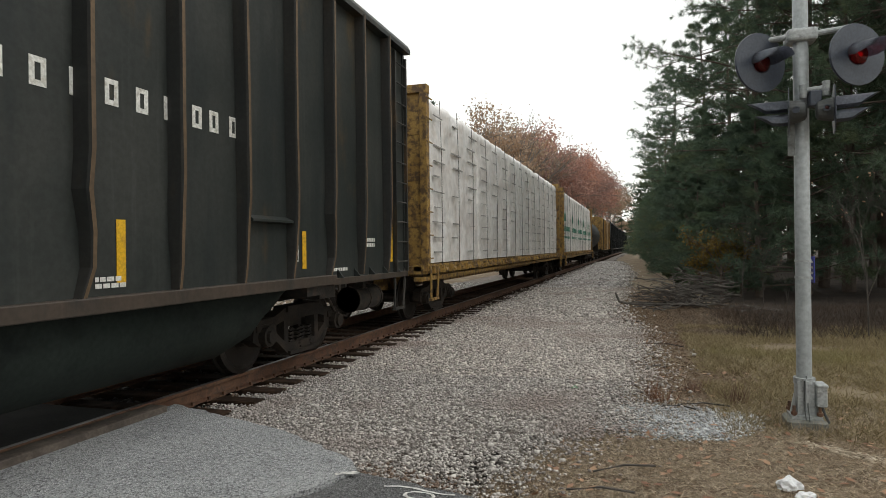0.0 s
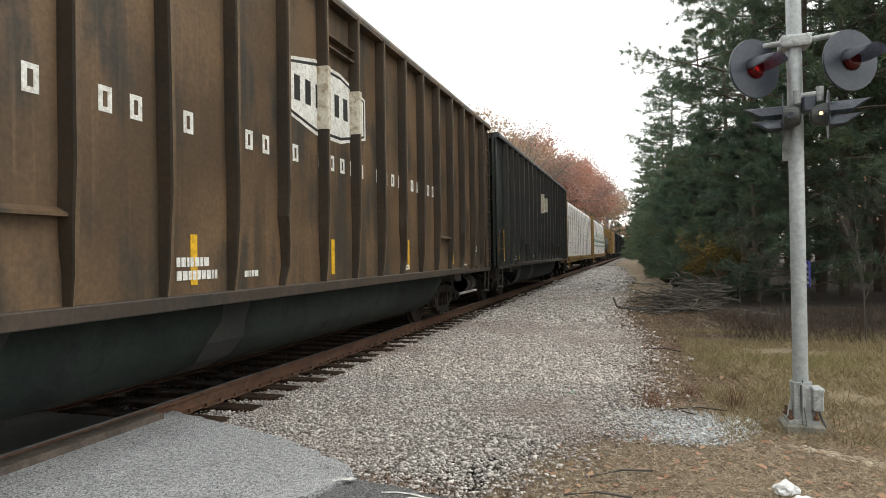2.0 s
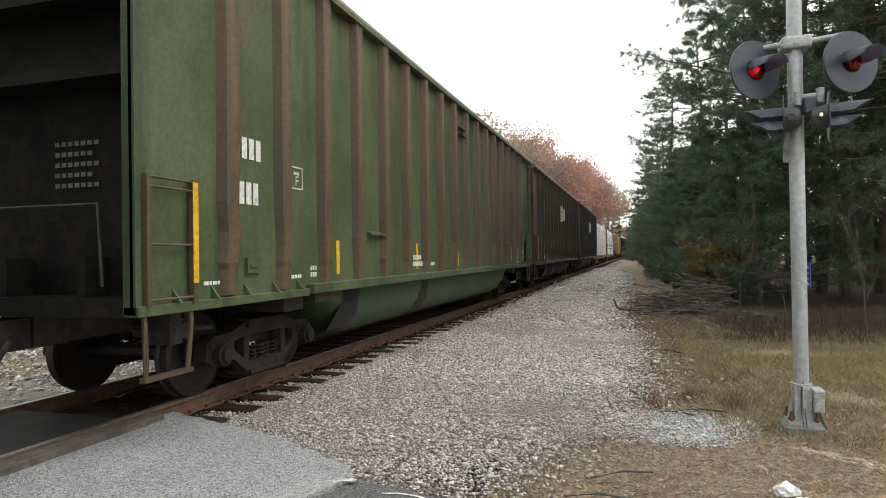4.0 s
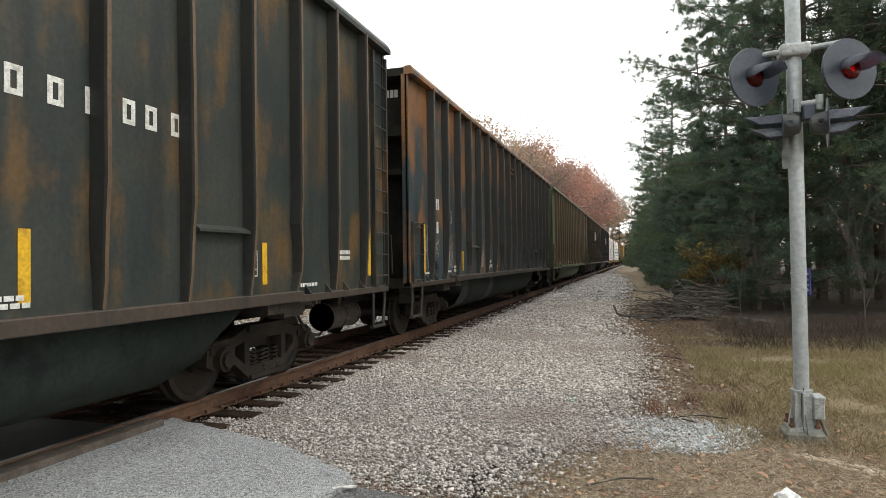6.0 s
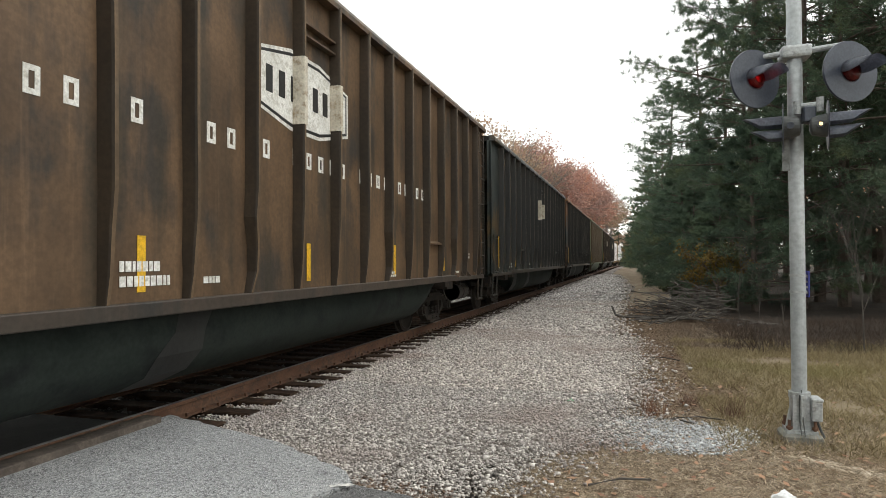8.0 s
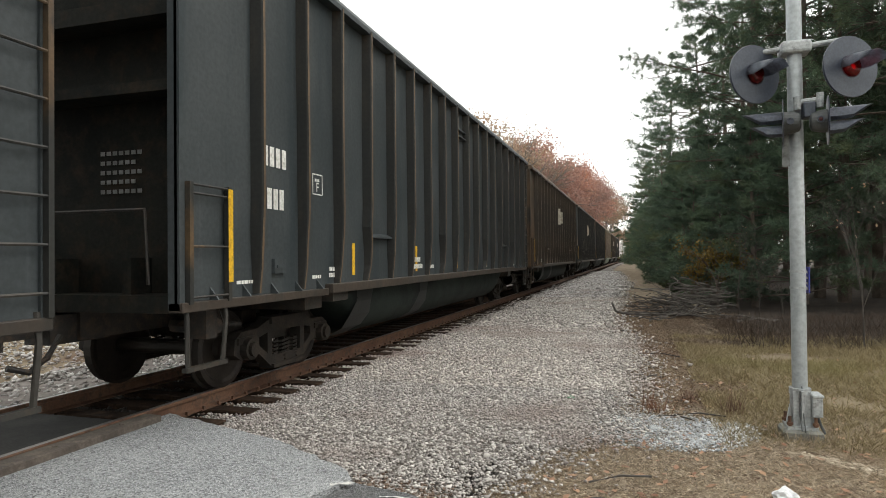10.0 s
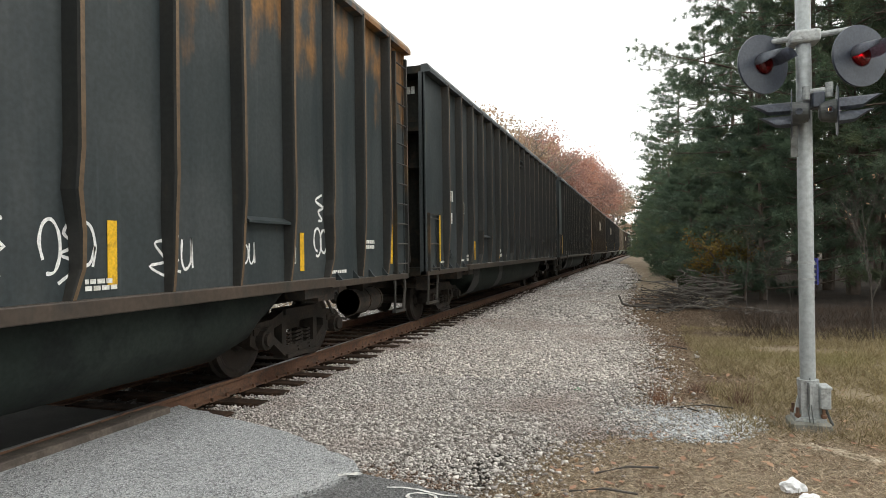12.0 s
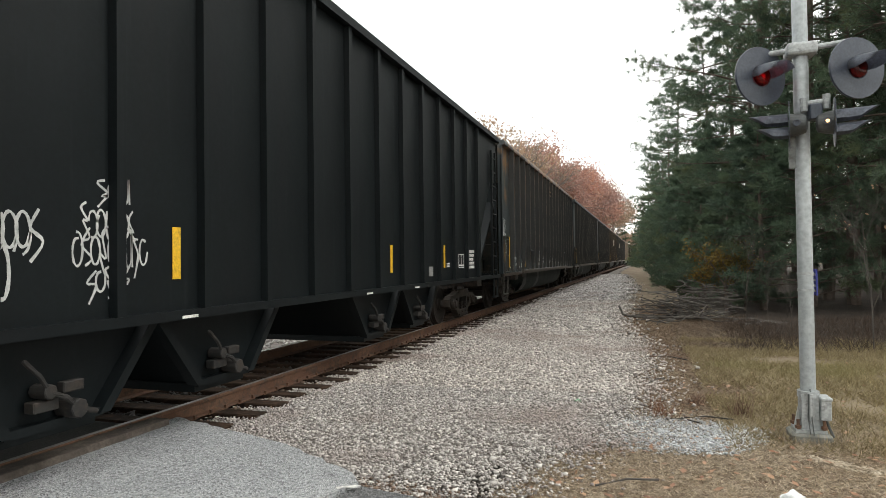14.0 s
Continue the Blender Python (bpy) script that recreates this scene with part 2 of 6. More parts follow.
M_CONCRETE = plain("mossy_concrete", (0.16, 0.16, 0.14), (0.25, 0.245, 0.22), 0.9, big=5, small=50, c=(0.16, 0.17, 0.13))
M_BLUE = plain("blue_notice_enamel", (0.035, 0.045, 0.25), (0.05, 0.06, 0.32), 0.4)
M_WRAP = plain("white_lumber_wrap", (0.80, 0.765, 0.735), (0.90, 0.88, 0.855), 0.28, big=1.0, small=5, bumps=0.6, c=(0.68, 0.625, 0.575), edge=(0.45, 0.7))
M_WRAP_MARK = plain("grey_wrap_print", (0.30, 0.29, 0.27), (0.40, 0.39, 0.36), 0.6)
M_GREEN_MARK = plain("green_wrap_print", (0.03, 0.20, 0.13), (0.05, 0.26, 0.17), 0.6)
M_CAR_YELLOW = plain("dirty_yellow_car_paint", (0.30, 0.175, 0.045), (0.42, 0.26, 0.07), 0.6, big=2, small=30, c=(0.11, 0.065, 0.03), edge=(0.42, 0.62))
M_BARK = plain("pine_bark", (0.085, 0.063, 0.05), (0.14, 0.11, 0.09), 0.95, big=4, small=25, bumps=0.8)
M_BARK_GREY = plain("grey_bark", (0.15, 0.135, 0.12), (0.24, 0.22, 0.20), 0.95, big=4, small=25, bumps=0.5)
M_DEADWOOD = plain("bleached_deadwood", (0.075, 0.066, 0.058), (0.15, 0.135, 0.12), 0.95, big=6, small=40, bumps=0.4)
M_NEEDLES = leafy("pine_needles", (0.066, 0.108, 0.072), (0.138, 0.196, 0.128), (0.150, 0.175, 0.088), 0.4)
# darker copy of the needles: shade inside the wood put into the colour
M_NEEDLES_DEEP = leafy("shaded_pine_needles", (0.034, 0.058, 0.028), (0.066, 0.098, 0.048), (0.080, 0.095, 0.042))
M_RED_LEAVES = leafy("red_autumn_leaves", (0.34, 0.18, 0.15), (0.46, 0.29, 0.24), (0.42, 0.20, 0.14), 0.4)
M_RUST_LEAVES = leafy("rusty_autumn_leaves", (0.33, 0.22, 0.15), (0.43, 0.31, 0.22), (0.30, 0.24, 0.18), 0.4)
M_YELLOW_LEAVES = leafy("yellow_autumn_leaves", (0.13, 0.085, 0.014), (0.25, 0.17, 0.03), (0.07, 0.085, 0.03), 0.35)
M_STRAW = leafy("dry_grass", (0.20, 0.155, 0.080), (0.43, 0.345, 0.195), (0.30, 0.255, 0.115), 0.2)
M_DEADGRASS = leafy("brown_dead_straw", (0.13, 0.098, 0.072), (0.66, 0.555, 0.43), (0.36, 0.275, 0.195), 0.15)
M_STONE = leafy("crushed_pale_stone", (0.22, 0.19, 0.172), (0.86, 0.79, 0.735), (0.44, 0.365, 0.33), 0.0)
M_STONE_GREY = leafy("grey_crushed_stone", (0.26, 0.265, 0.265), (0.90, 0.90, 0.90), (0.50, 0.50, 0.50), 0.0)
M_LITTER = leafy("brown_leaf_litter", (0.10, 0.066, 0.044), (0.33, 0.235, 0.16), (0.19, 0.12, 0.08), 0.1)
M_DEADLEAF = leafy("fallen_brown_leaves", (0.22, 0.095, 0.055), (0.50, 0.31, 0.19), (0.30, 0.15, 0.08), 0.1)

P_BLACK = car_paint("black_car_paint", (0.020, 0.025, 0.023), (0.040, 0.043, 0.039), (0.090, 0.060, 0.026), 0.10, 0.03, seed=1)
P_BROWN = car_paint("brown_rusted_car_paint", (0.086, 0.055, 0.031), (0.160, 0.100, 0.054), (0.036, 0.034, 0.028), 0.19, 0.0, seed=2)
P_GREEN = car_paint("faded_green_car_paint", (0.062, 0.084, 0.038), (0.098, 0.126, 0.058), (0.14, 0.095, 0.042), 0.12, 0.05, seed=3)
P_BLUEGREY = car_paint("blue_grey_rusted_car_paint", (0.036, 0.050, 0.056), (0.054, 0.070, 0.074), (0.25, 0.110, 0.036), 0.17, 0.10, seed=4)
P_BLACKBROWN = car_paint("black_car_paint_with_brown_rust", (0.026, 0.033, 0.031), (0.044, 0.050, 0.042), (0.130, 0.076, 0.028), 0.17, 0.0, seed=5)
P_BROWN_B = car_paint("dark_brown_rusted_car_paint", (0.084, 0.052, 0.029), (0.150, 0.092, 0.050), (0.034, 0.031, 0.027), 0.18, 0.0, seed=6)
P_GREY = car_paint("dark_grey_car_paint", (0.038, 0.046, 0.049), (0.056, 0.064, 0.067), (0.10, 0.08, 0.045), 0.04, 0.02, seed=7)
P_GREY_B = car_paint("dark_slate_car_paint", (0.034, 0.042, 0.045), (0.052, 0.060, 0.063), (0.11, 0.08, 0.045), 0.07, 0.04, seed=8)
P_ORANGED = car_paint("slate_car_paint_with_orange_rust", (0.033, 0.042, 0.044), (0.050, 0.058, 0.060), (0.28, 0.140, 0.045), 0.03, 0.20, seed=9)
P_HOPPER = car_paint("plain_black_car_paint", (0.0030, 0.0050, 0.0060), (0.0052, 0.0080, 0.0090), (0.011, 0.012, 0.012), 0.0, 0.0, seed=10, gloss=0.22)
P_WHITE_CAR = car_paint("dusty_white_car_paint", (0.55, 0.56, 0.55), (0.62, 0.62, 0.60), (0.35, 0.30, 0.25), 0.03, 0.0, seed=11)
P_BROWN_POST = car_paint("rust_brown_post_paint", (0.075, 0.052, 0.03), (0.11, 0.075, 0.042), (0.04, 0.05, 0.028), 0.1, seed=12)
P_DARK_POST = car_paint("rust_edged_dark_post_paint", (0.026, 0.026, 0.024), (0.050, 0.043, 0.035), (0.14, 0.085, 0.04), 0.14, seed=13)
P_SILL = car_paint("rusty_sill_paint", (0.046, 0.036, 0.028), (0.066, 0.048, 0.036), (0.028, 0.027, 0.025), 0.12, seed=14)
# car ends: near black, darker than the side paints
M_END = plain("near_black_end_surface", (0.011, 0.012, 0.011), (0.021, 0.021, 0.018), 0.75, big=1.2, small=25, bumps=0.3, c=(0.034, 0.026, 0.018), gloss=0.12)
M_TUB = plain("dusty_dark_green_tub_paint", (0.015, 0.021, 0.018), (0.024, 0.031, 0.027), 0.75, big=0.6, small=25, bumps=0.1, c=(0.010, 0.012, 0.012), gloss=0.2)
M_TUB_GREEN = plain("green_tub_paint", (0.05, 0.08, 0.04), (0.07, 0.10, 0.055), 0.7, big=0.8, small=25, bumps=0.1)
# bed between the rails: shade under the train put into the colour
M_SHADED_BED = plain("shade_dark_ballast", (0.020, 0.017, 0.015), (0.036, 0.030, 0.026), 0.9, big=1.5, small=35, bumps=0.9, gloss=0.1)
M_STONE_BROWN = leafy("rust_stained_stone", (0.09, 0.06, 0.045), (0.24, 0.17, 0.13), (0.12, 0.08, 0.06), 0.0)
# stones between the ties, darkened the same way for the train's shade
M_STONE_SHADED = leafy("shade_dark_stone", (0.018, 0.016, 0.014), (0.055, 0.047, 0.041), (0.032, 0.027, 0.022), 0.0)
M_TWIG = plain("thin_grey_twig_bark", (0.055, 0.048, 0.042), (0.095, 0.085, 0.075), 0.95, big=4, small=25, bumps=0.4)
# posts browner-dark than the sheets, carrying the shade on their webs
P_BROWN_EDGE = car_paint("dark_brown_post_paint", (0.034, 0.025, 0.017), (0.058, 0.040, 0.024), (0.12, 0.072, 0.032), 0.10, seed=17)
# weed browns lowered to carry the shade at the wood's edge
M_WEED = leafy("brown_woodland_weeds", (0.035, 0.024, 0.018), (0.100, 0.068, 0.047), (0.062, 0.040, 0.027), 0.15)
M_HOUSING = plain("dull_grey_housing_paint", (0.15, 0.16, 0.155), (0.22, 0.23, 0.22), 0.55, big=6, small=40, c=(0.09, 0.09, 0.085))
# litter coloured dark so that it holds the shade under the pines
M_FLOOR = plain("shade_dark_forest_litter", (0.032, 0.022, 0.016), (0.058, 0.041, 0.029), 0.95, big=1.4, small=40, bumps=0.8, c=(0.035, 0.026, 0.02))
M_CREAM = plain("yellowed_white_paint", (0.55, 0.50, 0.40), (0.68, 0.64, 0.54), 0.7, big=3, small=40, c=(0.32, 0.24, 0.15))
M_HEAD = plain("dark_grey_head_paint", (0.055, 0.06, 0.06), (0.085, 0.09, 0.088), 0.5, big=6, small=40)
# crossing infill blackened to carry the shade under the train
M_PANEL = plain("shade_black_crossing_asphalt", (0.026, 0.026, 0.025), (0.046, 0.045, 0.042), 0.85, big=1.5, small=60, bumps=0.5, gloss=0.2)
M_PLANK = plain("worn_crossing_timber", (0.060, 0.048, 0.040), (0.105, 0.085, 0.070), 0.85, big=2, small=40, bumps=0.5, c=(0.16, 0.13, 0.105))
# rusty outer faces, made lighter than the webs as if catching side light
P_POST_FACE = car_paint("lit_rusty_post_face", (0.095, 0.064, 0.038), (0.160, 0.105, 0.058), (0.040, 0.036, 0.031), 0.16, seed=18)
M_TUB_STAIN = plain("black_oil_stain", (0.010, 0.011, 0.011), (0.018, 0.019, 0.018), 0.6, big=2, small=20)
# black hoods coloured blue-grey, with the sky's reflection put into the paint
M_HOOD = plain("sky_sheen_hood_paint", (0.17, 0.185, 0.225), (0.23, 0.25, 0.295), 0.35, big=5, small=40, bumps=0.08)
# ------------------------------------------------------------ the line of the track: straight, then a wide bend to the right
BEND_START, BEND_RADIUS = 110.0, 2600.0


def on_track(s, side=0.0, z=0.0):
    """Pose at s metres along the track, side metres to its right."""
    if s < BEND_START:
        return pose(TRACK_X + side, s, z)
    a = (s - BEND_START) / BEND_RADIUS
    r = BEND_RADIUS - side
    return pose(TRACK_X + BEND_RADIUS - r * math.cos(a), BEND_START + r * math.sin(a), z, 0, 0, -math.degrees(a))


# ------------------------------------------------------------ ground, ballast, road
def ground_z(x, y):
    u = x - TRACK_X
    z = -0.255
    if u > 1.3:
        z = -0.255 + 0.045 * min(1.0, (u - 1.3) / 0.25) + 0.04 * min(1.0, max(0.0, (u - 3.0) / 3.0))
    if u > 7.5:
        z += 0.25 * min(1.0, (u - 7.5) / 12)
    if u < -3.2:
        z = -0.255 - 0.45 * min(1.0, (-3.2 - u) / 2.0) + 0.7 * min(1.0, max(0.0, (-5.5 - u) / 6.0))
    z += 0.035 * noise.noise(Vector((x * 0.5, y * 0.5, 0))) * min(1.0, max(0.0, (abs(u) - 2) / 2))
    return z


def sheet(name, xs, ys, fz, material):
    bm = bmesh.new()
    grid = [[bm.verts.new((x, y, fz(x, y))) for x in xs] for y in ys]
    for j in range(len(ys) - 1):
        for i in range(len(xs) - 1):
            bm.faces.new((grid[j][i], grid[j][i + 1], grid[j + 1][i + 1], grid[j + 1][i]))
    return part(name, bm, material, smooth=True)


def steps(*stretches):
    out = []
    for a, b, d in stretches:
        n = max(1, round((b - a) / d))
        out += [a + (b - a) * i / n for i in range(n)]
    return out + [stretches[-1][1]]


ground = tagged(sheet("ground", steps((-1500, -60, 360), (-60, -20, 5), (-20, 20, 0.5), (20, 60, 5), (60, 1500, 360)),
                      steps((-600, -20, 145), (-20, 40, 0.5), (40, 120, 4), (120, 2500, 340)), lambda x, y: ground_z(x, y) - 0.03, M_SOIL),
                "brown soil with leaf litter beside the track", "ground", kind="structure")


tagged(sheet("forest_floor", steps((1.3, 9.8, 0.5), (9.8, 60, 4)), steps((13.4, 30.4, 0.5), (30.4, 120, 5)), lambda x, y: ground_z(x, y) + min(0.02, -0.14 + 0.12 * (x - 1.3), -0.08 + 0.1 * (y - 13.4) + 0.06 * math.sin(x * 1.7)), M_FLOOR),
       "leaf litter under the pines, the wood's shade in its colour", "ground", kind="structure")


def ballast_edge(y):
    e = -0.10 + 0.26 * noise.noise(Vector((y * 0.35, 3.1, 0))) + 0.12 * noise.noise(Vector((y * 1.4, 7.7, 0)))
    if y < 7.0:
        e -= (7.0 - y) * 0.33 * min(1.0, max(0.0, (7.0 - y) / 1.5))
    e -= min(0.7, max(0.0, y - 9) * 0.07)
    if y > 40:
        e -= min(2.0, (y - 40) * 0.05)
    return e


bm = bmesh.new()
rows_y = steps((3.4, 40, 0.3), (40, BEND_START, 3), (BEND_START, 260, 8))
last = None
for s in rows_y:
    m_ = on_track(s)
    e = max(-4.0, ballast_edge(s)) - TRACK_X
    line = []
    for u in (-3.4, -2.4, -1.4, -0.7, 0, 0.7, 1.4, 2.2, 3.2, 4.4, e - 0.3, e):
        p = m_ @ Vector((min(u, e), 0, 0))
        p.z = ground_z(min(u, e) + TRACK_X, s) + (0.02 if u < e else -0.03) + 0.012 * noise.noise(Vector((p.x * 2, p.y * 2, 1)))
        line.append(bm.verts.new(p))
    if last:
        for i in range(len(line) - 1):
            f = bm.faces.new((last[i], last[i + 1], line[i + 1], line[i]))
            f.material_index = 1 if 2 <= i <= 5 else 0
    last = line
tagged(part("ballast_bed", bm, [M_GRAVEL_BED, M_SHADED_BED], smooth=True), "pale crushed stone bed under and beside the rails", "gravel", kind="structure")


def slab(name, outline, z0, z1, material):
    bm = bmesh.new()
    prism(bm, outline, "z", z0, z1)
    return part(name, bm, material)


def ragged(a, b, n, amp, seed):
    out = []
    for i in range(n):
        t = i / n
        w = amp * noise.noise(Vector((t * 9, seed, 0))) * min(1, 6 * t, 6 * (1 - t) + 0.2)
        dx, dy = b[0] - a[0], b[1] - a[1]
        ll = math.hypot(dx, dy)
        out.append((a[0] + dx * t - dy / ll * w, a[1] + dy * t + dx / ll * w))
    return out


edge_line = ragged((-4.60, 5.40), (-2.99, 4.85), 14, 0.06, 1) + ragged((-2.99, 4.85), (-1.98, 4.25), 10, 0.05, 2) + [(-1.95, 4.12), (-2.02, 3.95), (-2.10, 3.70), (-2.32, 3.40), (-2.75, 3.10), (-3.2, 2.0), (-3.3, -8.0), (-4.60, -8.0)]
tagged(slab("road", edge_line, -0.22, -0.075, M_ASPHALT), "worn light grey asphalt road at the level crossing", "road", kind="structure")
old_line = [(-1.99, 4.20)] + ragged((-1.94, 4.14), (-1.05, 3.93), 8, 0.04, 3) + ragged((-1.05, 3.93), (0.6, 3.05), 8, 0.08, 4) + [(1.6, 2.2), (3.0, -8.0), (-3.25, -8.0), (-3.15, 2.0), (-2.70, 3.12), (-2.28, 3.42), (-2.06, 3.71), (-1.985, 3.95)]
tagged(slab("road_apron", old_line, -0.22, -0.10, M_OLD_ASPHALT), "older dark asphalt apron beside the crossing", "road", kind="structure")
tagged(slab("crossing_panel", [(-6.10, -8), (-4.80, -8), (-4.80, 4.9), (-6.10, 4.9)], -0.2, -0.03, M_PANEL), "dark asphalt infill between the crossing rails", "road", kind="structure")
tagged(slab("far_road", [(-14, -8), (-6.32, -8), (-6.32, 5.2), (-14, 5.4)], -0.5, -0.075, M_ASPHALT), "grey asphalt road beyond the rails", "road", kind="structure")


for y0, y1 in ((-8.0, -2.9), (-2.88, 2.2), (2.22, 5.12)):
    bm = bmesh.new()
    box(bm, -4.655, -4.455, y0, y1, -0.22, -0.014)
    soft(bm, 0.008)
    for k in range(int((y1 - y0) / 0.7)):
        rod(bm, (-4.555, y0 + 0.4 + 0.7 * k, -0.02), (-4.555, y0 + 0.4 + 0.7 * k, -0.008), 0.022, 8)
    tagged(part("crossing_timber", bm, M_PLANK), "worn grey-brown timber along the crossing rail", "railway crossing", "crossing timbers", kind="structure")


def stroke(bm, pts, width, z, seed):
    """A painted line with uneven edges lying on the road."""
    pts = [Vector((*p, z)) for p in pts]
    sides = []
    for i, p in enumerate(pts):
        d = (pts[min(i + 1, len(pts) - 1)] - pts[max(i - 1, 0)]).normalized()
        w = width * (0.75 + 0.5 * noise.noise(Vector((i * 0.7, seed, 0))))
        sides.append([bm.verts.new(p + Vector((-d.y, d.x, 0)) * w / 2), bm.verts.new(p - Vector((-d.y, d.x, 0)) * w / 2)])
    for a, b in zip(sides, sides[1:]):
        bm.faces.new((a[0], a[1], b[1], b[0]))


bm = bmesh.new()
stroke(bm, [(-1.90, 4.05), (-1.95, 4.045), (-2.0, 4.02), (-2.05, 3.98)], 0.06, -0.070, 1)
stroke(bm, [(-1.66 + 0.1 * i, 3.93 + 0.03 * math.sin(i * 1.1)) for i in range(6)], 0.03, -0.094, 2)
stroke(bm, [(-1.38 + 0.10 * math.cos(a * 0.7), 3.84 + 0.06 * math.sin(a * 0.7)) for a in range(10)], 0.03, -0.094, 3)
tagged(part("road_marking", bm, M_PAINT_WHITE), "chipped white paint strokes on the asphalt", "road marking", kind="structure")

# ------------------------------------------------------------ rails and ties
track = tagged(new("railroad_track"), "single track of rusty rails on dark wooden ties", "railway track", kind="structure")
RAIL_PROFILE = ((-0.075, -0.172), (0.075, -0.172), (0.075, -0.160), (0.012, -0.145), (0.009, -0.050), (0.035, -0.038), (0.036, -0.010), (0.028, 0.0), (-0.028, 0.0), (-0.036, -0.010), (-0.035, -0.038), (-0.009, -0.050), (-0.012, -0.145), (-0.075, -0.160))
for side in (RAIL_HALF, -RAIL_HALF):
    bm = bmesh.new()
    last = None
    for s in steps((-60, BEND_START, 8), (BEND_START, 300, 6)):
        m_ = on_track(s, side)
        ring = [bm.verts.new(m_ @ Vector((u, 0, v))) for u, v in RAIL_PROFILE]
        if last:
            for k in range(len(ring)):
                f = bm.faces.new((last[k], last[(k + 1) % len(ring)], ring[(k + 1) % len(ring)], ring[k]))
                f.material_index = 1 if k == 7 else 0
        last = ring
    bmesh.ops.recalc_face_normals(bm, faces=bm.faces[:])
    part("rail", bm, [M_RAIL, M_RAIL_TOP], track)

tie_meshes = []
for v in range(4):
    bm = bmesh.new()
    box(bm, -1.30 - 0.02 * v, 1.30 + 0.03 * (v % 2), -0.115, 0.115, -0.36, -0.175)
    soft(bm, 0.012)
    for w in bm.verts:
        w.co += Vector((0.012 * noise.noise(w.co * 9 + Vector((v, 0, 0))), 0.008 * noise.noise(w.co * 7), 0.008 * noise.noise(w.co * 11)))
    me = bpy.data.meshes.new("tie")
    bm.to_mesh(me)
    bm.free()
    tie_meshes.append(me)
rng = random.Random(5)
s = 5.55
for i in range(270):
    tie = piece("tie", tie_meshes[i % 4], M_TIE, track)
    tie.matrix_basis = on_track(s, rng.uniform(-0.05, 0.09)) @ pose(0, 0, 0, 0, 0, rng.uniform(-1.5, 1.5))
    s += 0.53
bm = bmesh.new()
box(bm, -0.09, 0.09, -0.17, 0.17, -0.176, -0.160)
for yy in (-0.13, 0.13):
    for xx in (-0.085, 0.085):
        box(bm, xx - 0.014, xx + 0.014, yy - 0.014, yy + 0.014, -0.165, -0.125)
plate_me = bpy.data.meshes.new("tie_plate")
bm.to_mesh(plate_me)
bm.free()
for i in range(60):
    plate = piece("tie_plate", plate_me, M_RAIL, track)
    plate.matrix_basis = on_track(5.55 + 0.53 * i, RAIL_HALF)

# ------------------------------------------------------------ freight cars
# car space: y forward, 0 at the leading end of its length, x to the right of the track, z from the rail top
BODY_END = 0.30


def ribs_shape(depth, width, lo, hi, kink, seed, bent=0.014):
    """A hat-section side post that thins below the kink; battered a little."""
    bm = bmesh.new()
    lv = [(lo, 0.5, 0.8), (lo + 0.25, 0.7, 0.85), (kink - 0.3, 0.82, 0.92), (kink, 0.95, 1.0), (kink + 0.3, 1.0, 1.0), (kink + 1.0, 1.0, 1.0), (kink + 1.9, 1.0, 1.0), (hi, 1.0, 1.0)]
    last = None
    r = random.Random(seed)
    for z, d, w in lv:
        dd, ww = depth * d, width * w
        sway = r.uniform(-bent, bent) * (1.6 if z < kink + 0.5 else 0.6)
        ring = [bm.verts.new(p) for p in ((-0.01, -ww * 0.62 + sway, z), (dd * 0.85, -ww * 0.42 + sway, z), (dd, -ww * 0.30 + sway, z), (dd, ww * 0.30 + sway, z), (dd * 0.85, ww * 0.42 + sway, z), (-0.01, ww * 0.62 + sway, z))]
        if last:
            for k in range(5):
                bm.faces.new((last[k], last[k + 1], ring[k + 1], ring[k])).material_index = 1 if k == 2 else 0
        else:
            bm.faces.new(ring)
        last = ring
    bm.faces.new(last[::-1])
    bmesh.ops.recalc_face_normals(bm, faces=bm.faces[:])
    me = bpy.data.meshes.new("side_post")
    bm.to_mesh(me)
    bm.free()
    return me


POSTS_WIDE = [ribs_shape(0.11, 0.24, 1.14, 4.83, 1.75, k + 9) for k in range(7)]
POSTS = [ribs_shape(0.15, 0.064, 1.14, 4.83, 1.85 + 0.1 * (k % 3), k, 0.03 if k in (1, 4, 6) else 0.014) for k in range(7)]


def wheelset_mesh():
    bm = bmesh.new()
    prof = ((0.09, 0.68), (0.13, 0.67), (0.36, 0.70), (0.405, 0.685), (0.435, 0.675), (0.475, 0.675), (0.478, 0.70), (0.452, 0.715), (0.455, 0.80), (0.40, 0.815), (0.36, 0.79), (0.15, 0.76), (0.13, 0.82), (0.10, 0.83), (0.10, 0.98), (0.0, 0.98))
    n = 28
    for sg in (1, -1):
        rings = []
        for r, x in prof:
            rings.append([bm.verts.new((sg * x, math.cos(k * 2 * math.pi / n) * max(r, 0.002), math.sin(k * 2 * math.pi / n) * max(r, 0.002))) for k in range(n)])
        for a, b in zip(rings, rings[1:]):
            for k in range(n):
                bm.faces.new((a[k], a[(k + 1) % n], b[(k + 1) % n], b[k]))
    rod(bm, (-0.69, 0, 0), (0.69, 0, 0), 0.09, 16)
    bmesh.ops.recalc_face_normals(bm, faces=bm.faces[:])
    me = bpy.data.meshes.new("wheelset")
    bm.to_mesh(me)
    bm.free()
    return me


